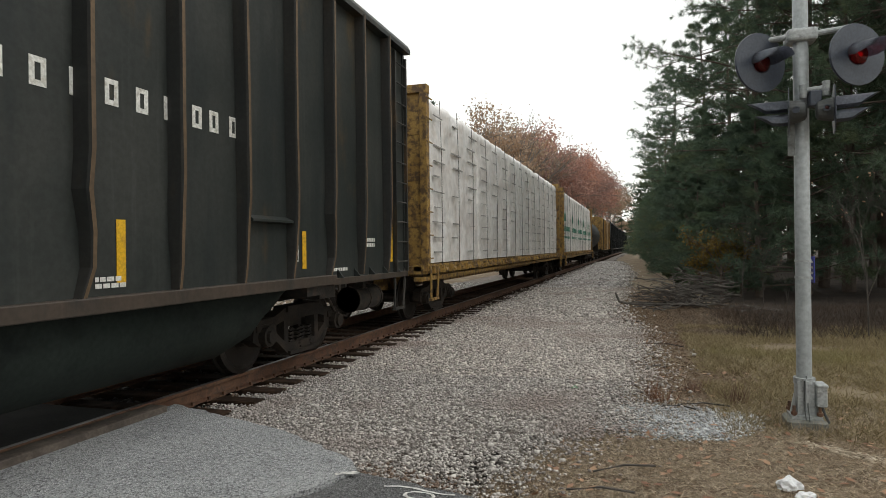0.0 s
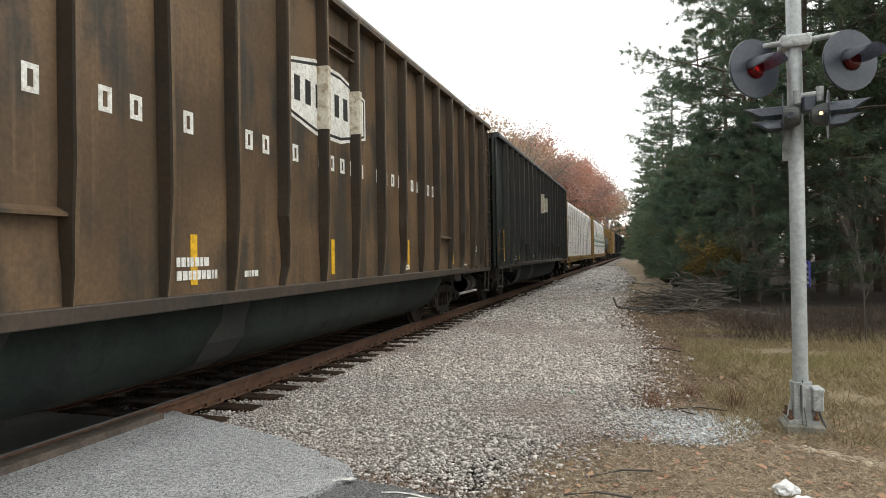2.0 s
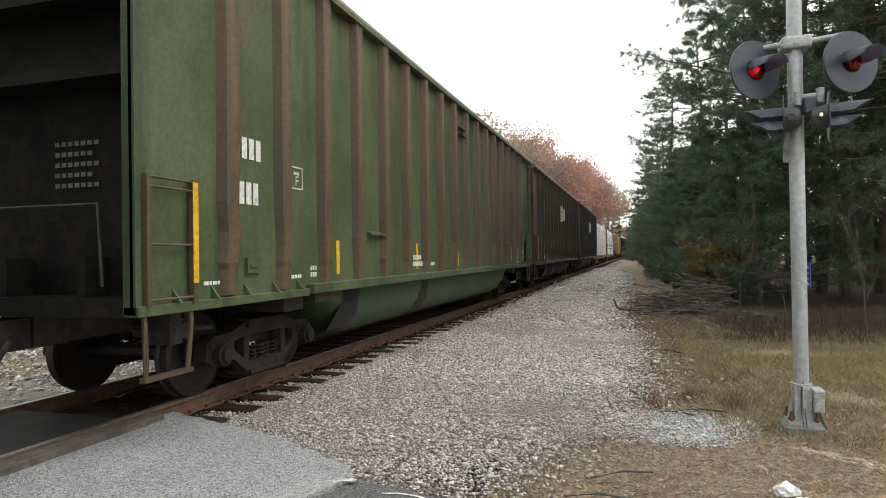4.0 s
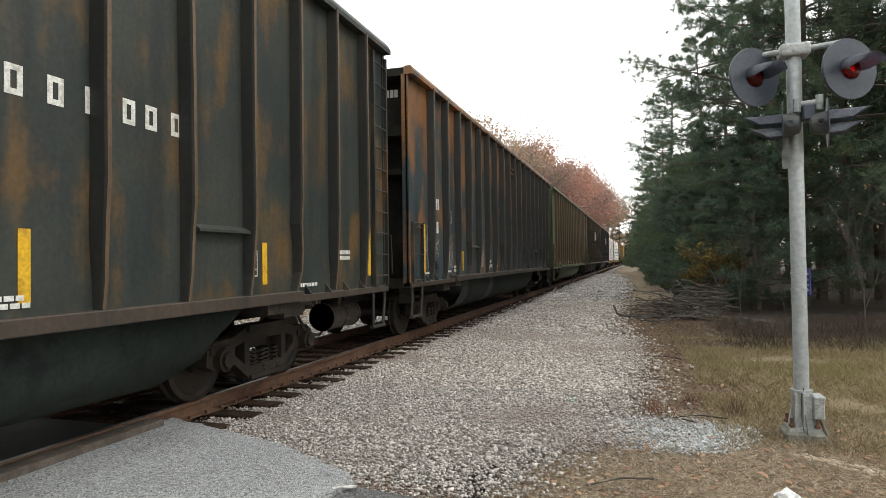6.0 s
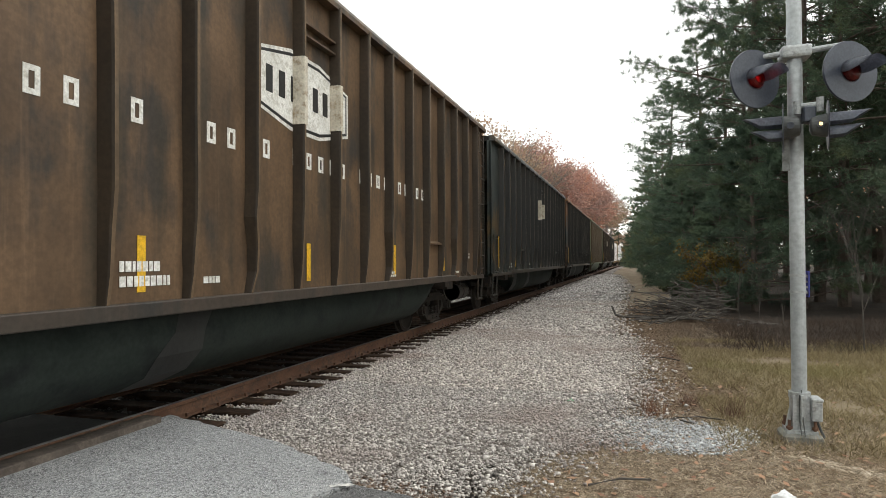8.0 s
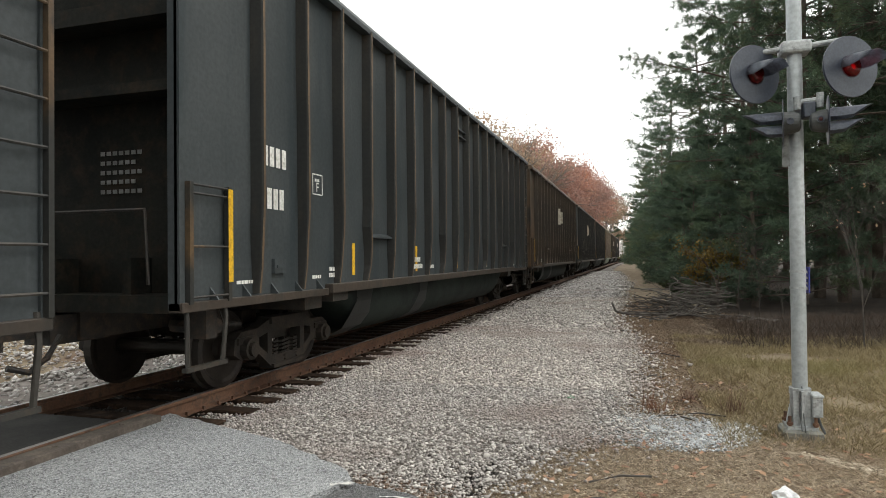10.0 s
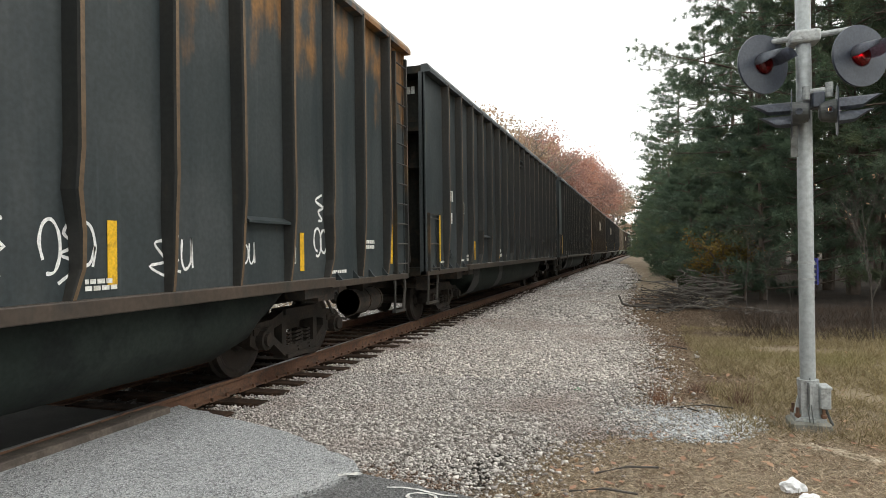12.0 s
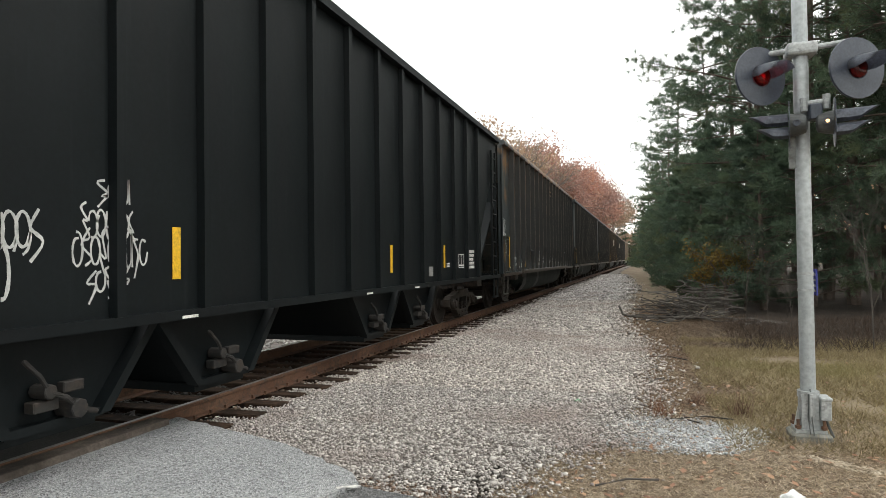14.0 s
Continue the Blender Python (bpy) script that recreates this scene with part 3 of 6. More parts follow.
def side_frame_mesh():
    """Cast truck side frame in three-piece form: arched top member, bottom member, columns, journal ends."""
    bm = bmesh.new()
    outer = [(-1.12, 0.42), (-1.10, 0.58), (-0.98, 0.66), (-0.66, 0.67), (-0.40, 0.76), (0.40, 0.76), (0.66, 0.67), (0.98, 0.66), (1.10, 0.58), (1.12, 0.42), (0.98, 0.34), (0.78, 0.38), (0.62, 0.36), (0.36, 0.17), (-0.36, 0.17), (-0.62, 0.36), (-0.78, 0.38), (-0.98, 0.34)]
    holes = ([(-0.34, 0.60), (0.34, 0.60), (0.34, 0.30), (-0.34, 0.30)], [(0.44, 0.60), (0.62, 0.56), (0.62, 0.46), (0.44, 0.34)], [(-0.44, 0.60), (-0.62, 0.56), (-0.62, 0.46), (-0.44, 0.34)])
    edges = []
    for loop in (outer, *holes):
        vs = [bm.verts.new((0, u, v)) for u, v in loop]
        edges += [bm.edges.new((vs[k], vs[(k + 1) % len(vs)])) for k in range(len(vs))]
    bmesh.ops.triangle_fill(bm, use_beauty=True, edges=edges)
    res = bmesh.ops.extrude_face_region(bm, geom=bm.faces[:])
    bmesh.ops.translate(bm, verts=[g for g in res["geom"] if isinstance(g, bmesh.types.BMVert)], vec=(0.15, 0, 0))
    bmesh.ops.recalc_face_normals(bm, faces=bm.faces[:])
    box(bm, -0.03, 0.19, -0.40, 0.40, 0.70, 0.78)
    box(bm, -0.03, 0.19, -0.36, 0.36, 0.15, 0.20)
    for sg in (-1, 1):
        rod(bm, (0.10, sg * 0.89, 0.46), (0.24, sg * 0.89, 0.46), 0.125, 12)
        rod(bm, (0.24, sg * 0.89, 0.46), (0.28, sg * 0.89, 0.46), 0.085, 12)
        box(bm, -0.05, 0.17, sg * 0.89 - 0.17, sg * 0.89 + 0.17, 0.52, 0.60)
    me = bpy.data.meshes.new("side_frame")
    bm.to_mesh(me)
    bm.free()
    return me


def spring_mesh():
    """One coil spring of the nest between bolster and side frame."""
    bm = bmesh.new()
    pts = [(0.055 * math.cos(a * 0.9), 0.055 * math.sin(a * 0.9), 0.0 + a * 0.0068) for a in range(38)]
    tube(bm, pts, 0.016, 5)
    me = bpy.data.meshes.new("spring")
    bm.to_mesh(me)
    bm.free()
    return me


WHEEL_ME, FRAME_ME, SPRING_ME = wheelset_mesh(), side_frame_mesh(), spring_mesh()
bm = bmesh.new()
box(bm, -0.98, 0.98, -0.20, 0.20, 0.48, 0.66)
box(bm, -0.55, 0.55, -0.16, 0.16, 0.66, 0.84)
rod(bm, (0, 0, 0.84), (0, 0, 0.93), 0.2, 14)
soft(bm, 0.01)
BOLSTER_ME = bpy.data.meshes.new("bolster")
bm.to_mesh(BOLSTER_ME)
bm.free()
rollers = []


def add_truck(car, y, detail=True):
    truck = new("truck")
    truck.parent = car
    truck.matrix_basis = pose(0, y, 0)
    tagged(truck, "rusty cast steel wheel truck")
    for sg in (1, -1):
        f = piece("side_frame", FRAME_ME, M_TRUCK, truck)
        f.matrix_basis = pose(0.96, 0, 0) if sg > 0 else pose(-0.96, 0, 0, 0, 0, 180)
        if detail:
            for k in (-0.2, -0.06, 0.08, 0.22):
                sp = piece("spring", SPRING_ME, M_TRUCK, truck)
                sp.matrix_basis = pose(sg * (1.06 if k in (-0.06, 0.22) else 1.03), k, 0.22)
    piece("bolster", BOLSTER_ME, M_TRUCK, truck)
    for dy in (0.89, -0.89):
        w = piece("wheelset", WHEEL_ME, M_WHEEL, truck, smooth=False)
        w.matrix_basis = pose(0, dy, 0.457)
        if detail:
            rollers.append((w, dy))
    return truck


def add_coupler(car, y, sg):
    bm = bmesh.new()
    box(bm, -0.16, 0.16, y - sg * 0.35 - 0.35, y - sg * 0.35 + 0.35, 0.70, 0.98)
    box(bm, -0.07, 0.07, min(y, y + sg * 0.42), max(y, y + sg * 0.42), 0.78, 0.92)
    prism(bm, [(-0.13, y + sg * 0.36), (0.02, y + sg * 0.36), (0.13, y + sg * 0.44), (0.12, y + sg * 0.53), (0.0, y + sg * 0.50), (-0.06, y + sg * 0.44), (-0.13, y + sg * 0.53)], "z", 0.70, 1.0)
    part("coupler", bm, M_STEEL, car)
    bm = bmesh.new()
    tube(bm, [(0.28, y, 0.80), (0.33, y + sg * 0.18, 0.62), (0.33, y + sg * 0.36, 0.52), (0.27, y + sg * 0.52, 0.58)], 0.028, 8)
    part("air_hose", bm, M_STEEL, car)


def add_ladder(car, y0, y1, z0, z1, x, n, material):
    bm = bmesh.new()
    for y in (y0, y1):
        box(bm, x, x + 0.055, y - 0.022, y + 0.022, z0, z1)
    for k in range(n):
        z = z0 + (z1 - z0) * (k + 0.5) / n
        rod(bm, (x + 0.04, y0, z), (x + 0.04, y1, z), 0.013, 6)
    return part("ladder", bm, material, car, "steel side ladder")


def add_step(car, y0, y1, material):
    bm = bmesh.new()
    for y in (y0, y1):
        tube(bm, [(1.60, y, 1.16), (1.62, y, 0.95), (1.60, y + (0.03 if y == y0 else -0.03), 0.52)], 0.024, 6)
    box(bm, 1.57, 1.63, y0 - 0.01, y1 + 0.01, 0.49, 0.53)
    part("stirrup_step", bm, material, car)


def add_bars(car, name, rows, material, x=1.606, label=""):
    """Plain bars standing for markings: rows of (y0, y1, z0, z1)."""
    bm = bmesh.new()
    for y0, y1, z0, z1 in rows:
        box(bm, x, x + 0.003, y0, y1, z0, z1)
    return tagged(part(name, bm, material, car, label), kind="stuff" if len(rows) > 6 else "")


def small_print(y0, y1, z0, z1, lines, seed):
    r = random.Random(seed)
    out, h = [], (z1 - z0) / lines
    for k in range(lines):
        y = y0
        end = y1 - r.uniform(0, 0.35) * (y1 - y0)
        while y < end:
            w = r.uniform(0.03, 0.07)
            out.append((y, min(y + w, y1), z0 + h * k + h * 0.15, z0 + h * (k + 1) - h * 0.15))
            y += w + 0.014
    return out


def scribble(car, y, z, w, h, seed, material, r=0.012, strokes=5):
    """Hand-sprayed strokes side by side: loops, hooks and zigzags in one smooth line each."""
    rg = random.Random(seed)
    bm = bmesh.new()
    cell = w / strokes
    for k in range(strokes):
        y0 = y + cell * k
        kind = rg.random()
        if kind < 0.4:
            a0, n = rg.uniform(0, 6.3), rg.randint(7, 10)
            ctrl = [(y0 + cell * (0.5 + 0.55 * math.cos(a0 + 0.85 * i)), z + h * (0.45 + 0.38 * math.sin(a0 + 0.85 * i)) + h * 0.02 * i) for i in range(n)]
        elif kind < 0.75:
            n = rg.randint(4, 6)
            ctrl = [(y0 + cell * (rg.uniform(-0.1, 0.35) if i % 2 else rg.uniform(0.6, 1.15)), z + h * (1.0 - i / (n - 1)) + rg.uniform(-0.06, 0.06)) for i in range(n)]
        else:
            ctrl = [(y0 + cell * 0.2, z + h * 0.95), (y0 + cell * 0.15, z + h * 0.4), (y0 + cell * 0.4, z + h * 0.08), (y0 + cell * 0.85, z + h * 0.3), (y0 + cell * 0.9, z + h * 1.0), (y0 + cell * 1.0, z + h * 0.1)]
        pts = []
        ext = [ctrl[0], *ctrl, ctrl[-1]]
        for i in range(len(ctrl) - 1):
            p0, p1, p2, p3 = (Vector((0, *c)) for c in ext[i:i + 4])
            for t in (0, 0.25, 0.5, 0.75):
                pts.append(0.5 * ((2 * p1) + (p2 - p0) * t + (2 * p0 - 5 * p1 + 4 * p2 - p3) * t * t + (3 * p1 - p0 - 3 * p2 + p3) * t ** 3))
        pts.append(Vector((0, *ctrl[-1])))
        last = None
        for i, p in enumerate(pts):
            d = (pts[min(i + 1, len(pts) - 1)] - pts[max(i - 1, 0)])
            d = d.normalized() if d.length > 1e-6 else Vector((0, 1, 0))
            o = Vector((0, -d.z, d.y)) * r * (0.8 + 0.5 * noise.noise(Vector((i * 0.4, k, seed))))
            lift = Vector((1.6025 + 0.0004 * k, 0, 0))
            ring = [bm.verts.new(p + o + lift), bm.verts.new(p - o + lift)]
            if last:
                bm.faces.new((last[0], last[1], ring[1], ring[0]))
            last = ring
    bmesh.ops.recalc_face_normals(bm, faces=bm.faces[:])
    return part("graffiti", bm, material, car, "hand-drawn white scrawl")


def chip_car(paint, marks, length=18.1, post_list=None, spray=()):
    """A high-sided woodchip gondola with a low tub between its trucks."""
    car = new("woodchip_gondola")
    f, b = -BODY_END, -BODY_END - length
    mid = (f + b) / 2
    T = 4.95
    # side sheets, end walls and floor
    for sg in (1, -1):
        bm = bmesh.new()
        if marks.get("cut_end"):
            prism(bm, [(b, 1.05), (f - 1.05, 1.05), (f - 1.05, 1.86), (f, 2.22), (f, 4.84), (b, 4.84)], "x", min(sg * 1.60, sg * 1.57), max(sg * 1.60, sg * 1.57))
        else:
            box(bm, min(sg * 1.60, sg * 1.57), max(sg * 1.60, sg * 1.57), b, f, 1.05, 4.84)
        part("side_sheet", bm, paint, car)
        bm = bmesh.new()
        prism(bm, [(sg * 1.56, 4.80), (sg * 1.735, 4.80), (sg * 1.735, 4.87), (sg * 1.69, T), (sg * 1.56, T)], "y", b - 0.02, f + 0.02)
        part("top_chord", bm, paint, car)
        bm = bmesh.new()
        box(bm, min(sg * 1.50, sg * 1.715), max(sg * 1.50, sg * 1.715), b + 2.75, f - 2.75, 1.05, 1.17)
        box(bm, min(sg * 1.50, sg * 1.66), max(sg * 1.50, sg * 1.66), b, b + 2.75, 1.03, 1.12)
        box(bm, min(sg * 1.50, sg * 1.66), max(sg * 1.50, sg * 1.66), f - 2.75, f, 1.03, 1.12)
        soft(bm, 0.008)
        part("side_sill", bm, marks.get("sill", P_SILL), car)
    bm = bmesh.new()
    box(bm, -1.57, 1.57, b + 0.55, f - 0.55, 1.06, 1.12)
    part("floor_plate", bm, M_STEEL, car)
    for y, sg in ((f, 1), (b, -1)):
        yy = y - sg * 0.42
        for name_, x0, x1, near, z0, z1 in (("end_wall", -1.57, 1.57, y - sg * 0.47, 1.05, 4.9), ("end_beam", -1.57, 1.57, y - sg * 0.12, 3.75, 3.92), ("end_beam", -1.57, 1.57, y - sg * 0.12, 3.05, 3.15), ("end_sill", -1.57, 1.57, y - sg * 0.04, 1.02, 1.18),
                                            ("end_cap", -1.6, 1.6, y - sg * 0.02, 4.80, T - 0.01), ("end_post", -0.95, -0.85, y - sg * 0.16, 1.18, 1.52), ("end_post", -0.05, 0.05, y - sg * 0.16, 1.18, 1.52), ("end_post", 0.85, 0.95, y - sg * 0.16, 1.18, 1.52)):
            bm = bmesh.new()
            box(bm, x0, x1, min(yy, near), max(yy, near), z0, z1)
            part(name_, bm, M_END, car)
        bm = bmesh.new()
        tube(bm, [(-1.3, y + sg * 0.01, 1.28), (-1.3, y + sg * 0.05, 1.95), (1.3, y + sg * 0.05, 1.95), (1.3, y + sg * 0.01, 1.28)], 0.016, 6)
        part("hand_rail", bm, M_STEEL, car)
        add_coupler(car, y, sg)
        add_truck(car, y - sg * 2.62)
        # body bolster and the wedge brackets over the truck
        bm = bmesh.new()
        box(bm, -1.5, 1.5, y - sg * 2.62 - 0.22, y - sg * 2.62 + 0.22, 0.86, 1.06)
        box(bm, -0.2, 0.2, min(y - sg * 3.4, y - sg * 0.3), max(y - sg * 3.4, y - sg * 0.3), 0.72, 1.06)
        box(bm, 1.35, 1.62, y - sg * 3.15 - 0.22, y - sg * 3.15 + 0.22, 0.93, 1.04)
        part("body_bolster", bm, M_STEEL, car)
        for k in range(5):
            yk = y - sg * (0.45 + 0.52 * k)
            bm = bmesh.new()
            prism(bm, [(1.60, 1.12), (1.70, 1.12), (1.60, 1.24)], "y", yk - 0.012, yk + 0.012)
            part("gusset", bm, paint, car)
            bm = bmesh.new()
            prism(bm, [(-1.60, 1.12), (-1.70, 1.12), (-1.60, 1.24)], "y", yk - 0.012, yk + 0.012)
            part("gusset", bm, paint, car)
        # corner post
        for sx in (1, -1):
            bm = bmesh.new()
            box(bm, min(sx * 1.50, sx * 1.625), max(sx * 1.50, sx * 1.625), min(y, y - sg * 0.07), max(y, y - sg * 0.07), 1.05, 4.82)
            part("corner_post", bm, paint, car)
    # the tub between the trucks
    bm = bmesh.new()
    section = [(1.45, 1.04), (1.47, 0.86), (1.44, 0.66), (1.33, 0.48), (1.12, 0.36), (0.8, 0.31), (-0.8, 0.31), (-1.12, 0.36), (-1.33, 0.48), (-1.44, 0.66), (-1.47, 0.86), (-1.45, 1.04)]
    last = None
    lo_, hi_ = b + 4.1, f - 4.1
    for y, sink in ((lo_ - 0.55, 0.02), (lo_ - 0.3, 0.45), (lo_, 0.85), (lo_ + 0.35, 1.0), (hi_ - 0.35, 1.0), (hi_, 0.85), (hi_ + 0.3, 0.45), (hi_ + 0.55, 0.02)):
        ring = [bm.verts.new((u, y, 1.04 - (1.04 - v) * sink)) for u, v in section]
        if last:
            for k in range(len(ring) - 1):
                bm.faces.new((last[k], last[k + 1], ring[k + 1], ring[k]))
        last = ring
    bmesh.ops.recalc_face_normals(bm, faces=bm.faces[:])
    tub = part("tub", bm, marks.get("tub", M_TUB), car, "rounded steel tub between the trucks", smooth=True)
    for yc, half in ((mid - 1.9 + marks.get("stain", 0.0), 0.24), (lo_ + 0.25, 0.3)):
        bm = bmesh.new()
        last = None
        for q, (u, v) in enumerate(section[:6]):
            sw = 0.11 * q
            ring = [bm.verts.new((u + 0.004, yc - half - sw + 0.05 * math.sin(q * 2.3), v - 0.004)), bm.verts.new((u + 0.004, yc + half - sw * 0.8 - 0.05 * math.sin(q * 1.9), v - 0.004))]
            if last:
                bm.faces.new((last[0], last[1], ring[1], ring[0]))
            last = ring
        part("oil_stain", bm, M_TUB_STAIN, tub, "black oil run down the tub")
    # side posts
    for n in range(18):
        y = mid + (-7.90 + 0.943 * n) * (length / 18.1)
        if marks.get("cut_end") and y > f - 1.3:
            continue
        for sx in (1, -1):
            p = piece("side_post", (post_list or POSTS)[(n * 5 + n // 4) % len(POSTS)], [marks.get("post", paint), P_POST_FACE], car)
            p.matrix_basis = pose(1.60, y, 0) if sx > 0 else pose(-1.60, y, 0, 0, 0, 180)
    # shelves between posts: low access doors and high vents
    for y0, y1, z0, z1 in ((mid - 4.98, mid - 4.13, 1.80, 1.85), (mid + 4.49, mid + 5.32, 1.80, 1.85), (mid - 0.27, mid + 0.60, 4.35, 4.40), (mid - 0.27, mid + 0.60, 4.20, 4.25)):
        bm = bmesh.new()
        prism(bm, [(1.60, z0), (1.69, z0), (1.69, z0 + 0.025), (1.60, z1 + 0.02)], "y", y0, y1)
        part("shelf_bracket", bm, paint, car)
    bm = bmesh.new()
    box(bm, 1.60, 1.64, b + 1.50, b + 1.74, 1.34, 1.50)
    box(bm, 1.64, 1.655, b + 1.54, b + 1.70, 1.40, 1.43)
    part("placard_holder", bm, paint, car)
    # leading ladder, trailing grab frame, steps
    if marks.get("cut_end"):
        bm = bmesh.new()
        box(bm, 1.62, 1.68, f - 0.10, f - 0.03, 1.05, 4.75)
        box(bm, 1.62, 1.68, f - 0.55, f - 0.49, 1.05, 2.32)
        for k in range(9):
            z = 1.32 + 0.41 * k
            tube(bm, [(1.61, f - 0.53, z + 0.02), (1.68, f - 0.50, z), (1.68, f - 0.08, z), (1.66, f - 0.05, z)], 0.014, 6)
        part("ladder", bm, paint, car, "green steel corner ladder with loose rungs")
    else:
        add_ladder(car, f - 0.52, f - 0.03, 1.12, 4.72, 1.62, 11, marks.get("post", paint))
    add_step(car, f - 0.52, f - 0.08, marks.get("post", paint))
    bm = bmesh.new()
    for y in (b + 0.10, b + 0.66):
        box(bm, 1.62, 1.675, y - 0.025, y + 0.025, 1.10, 2.20)
    for z in (1.16, 1.62, 2.10, 2.18):
        rod(bm, (1.66, b + 0.10, z), (1.66, b + 0.66, z), 0.013, 6)
    part("grab_frame", bm, marks.get("post", paint), car, "steel grab irons on the corner")
    add_step(car, b + 0.10, b + 0.66, marks.get("post", paint))
    bm = bmesh.new()
    box(bm, 1.677, 1.682, b + 0.625, b + 0.695, 1.28, 2.18)
    part("reflective_strip", bm, M_YELLOW, car, "yellow reflective strip")
    bm = bmesh.new()
    for k in range(8):
        if k != 4:
            box(bm, 0.62 + 0.085 * k, 0.685 + 0.085 * k, b + 0.402, b + 0.408, 4.52, 4.66)
    tagged(part("end_number", bm, M_WHITE, car, "white block number on the end"), kind="stuff")
    bm = bmesh.new()
    for row in range(5):
        for k in range(7 - row % 2):
            box(bm, 0.35 + 0.075 * k, 0.40 + 0.075 * k, b + 0.404, b + 0.41, 2.16 + 0.095 * row, 2.20 + 0.095 * row)
    tagged(part("end_data", bm, M_FADED_CHALK, car, "faint stencilled lines on the end"), kind="stuff")
    # brake gear hanging below the leading end
    bm = bmesh.new()
    rod(bm, (1.16, f - 1.30, 0.72), (1.16, f - 0.40, 0.72), 0.19, 16)
    for k in (1.30, 0.88, 0.46):
        rod(bm, (1.16, f - k, 0.72), (1.16, f - k + 0.05, 0.72), 0.203, 16)
    tube(bm, [(1.10, f - 1.1, 0.54), (1.12, f - 1.3, 0.47), (1.14, f - 1.7, 0.55), (1.1, f - 1.9, 0.85)], 0.022, 6)
    part("air_reservoir", bm, M_STEEL, car)
    bm = bmesh.new()
    box(bm, 1.02, 1.30, f - 1.06, f - 0.98, 0.88, 1.05)
    part("hanger", bm, M_STEEL, car)
    bm = bmesh.new()
    rod(bm, (0.8, b + 0.9, 0.82), (1.35, b + 0.9, 0.82), 0.08, 8)
    part("brake_cylinder", bm, M_STEEL, car)
    bm = bmesh.new()
    box(bm, 1.18, 1.42, b + 0.62, b + 0.78, 0.72, 1.05)
    part("hanger", bm, M_STEEL, car)
    bm = bmesh.new()
    tube(bm, [(1.25, b + 1.0, 1.02), (1.28, b + 1.1, 0.82), (1.3, b + 1.35, 0.80)], 0.025, 6)
    part("brake_pipe", bm, M_STEEL, car)
    # reflective strips
    for y, z0, z1 in ((b + 3.60, 1.26, 1.71), (mid - 2.77, 1.25, 1.71), (mid - 0.03, 1.25, 1.71), (mid + 2.85, 1.26, 1.75), (f - 3.40, 1.27, 1.72)) + (() if marks.get("cut_end") else ((f - 0.62, 1.29, 2.16),)):
        bm = bmesh.new()
        box(bm, 1.603, 1.608, y - 0.045, y + 0.045, z0, z1)
        part("reflective_strip", bm, M_YELLOW, car, "yellow reflective strip")
    # small stencils
    add_bars(car, "stencil", small_print(mid - 3.0, mid - 2.44, 1.28, 1.52, 2, 1) + small_print(mid - 2.0, mid - 1.62, 1.28, 1.37, 1, 2) + small_print(f - 1.60, f - 1.30, 1.52, 1.67, 2, 3)
             + small_print(f - 2.65, f - 2.2, 1.2, 1.26, 1, 4) + small_print(mid + 2.6, mid + 2.9, 1.22, 1.32, 2, 5) + small_print(b + 2.40, b + 2.70, 1.24, 1.30, 1, 6) + small_print(b + 2.85, b + 3.0, 1.24, 1.40, 2, 7)
             + small_print(b + 0.85, b + 1.15, 1.24, 1.29, 1, 8), M_WHITE, label="small white stencilled data")
    y = f - 3.74
    bars = [(y, y + 0.2, 1.36, 1.375), (y, y + 0.2, 1.62, 1.635), (y, y + 0.012, 1.36, 1.63), (y + 0.19, y + 0.2, 1.36, 1.63), (y + 0.1, y + 0.11, 1.42, 1.62), (y, y + 0.2, 1.43, 1.44), (y + 0.02, y + 0.09, 1.66, 1.82)]
    add_bars(car, "consolidated_stencil", bars + small_print(y + 0.02, y + 0.09, 1.46, 1.6, 3, 9), M_WHITE)
    # reporting marks as plain blocks
    w, at = 0.088, (2.30 if marks.get("company") else 1.34)
    rowsm = [(b + at + k * 0.124, b + at + k * 0.124 + w, 2.52, 2.74) for k in range(4)] + [(b + at + 0.07 + k * 0.124, b + at + 0.07 + k * 0.124 + w, 2.05, 2.28) for k in range(3)]
    add_bars(car, "reporting_mark", rowsm, M_WHITE, label="white block markings")
    y = b + at + 1.08
    add_bars(car, "type_plate", [(y, y + 0.26, 2.30, 2.315), (y, y + 0.26, 2.55, 2.565), (y, y + 0.015, 2.30, 2.56), (y + 0.245, y + 0.26, 2.30, 2.56)] + small_print(y + 0.06, y + 0.2, 2.46, 2.51, 1, 10), M_WHITE)
    letter(car, "F", y + 0.13, 2.34, 0.12, M_WHITE)
    if marks.get("cut_end"):
        bm = bmesh.new()
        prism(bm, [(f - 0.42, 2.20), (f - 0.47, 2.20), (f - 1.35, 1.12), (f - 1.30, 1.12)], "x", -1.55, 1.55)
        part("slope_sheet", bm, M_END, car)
        y = f - 2.80
        add_bars(car, "data_panel", [(y, y + 0.44, 1.34, 1.37), (y, y + 0.44, 1.70, 1.73), (y, y + 0.025, 1.34, 1.73), (y + 0.415, y + 0.44, 1.34, 1.73), (y + 0.21, y + 0.235, 1.46, 1.72), (y, y + 0.44, 1.44, 1.46)]
                 + small_print(y + 0.06, y + 0.18, 1.5, 1.66, 3, 41) + small_print(y + 0.27, y + 0.38, 1.5, 1.66, 3, 42) + small_print(y - 0.2, y - 0.06, 1.5, 1.66, 2, 43), M_WHITE, label="white framed data panel")
        letter(car, "JACK-LIFT HERE", f - 1.12, 1.60, 0.052, M_WHITE, turn=90)
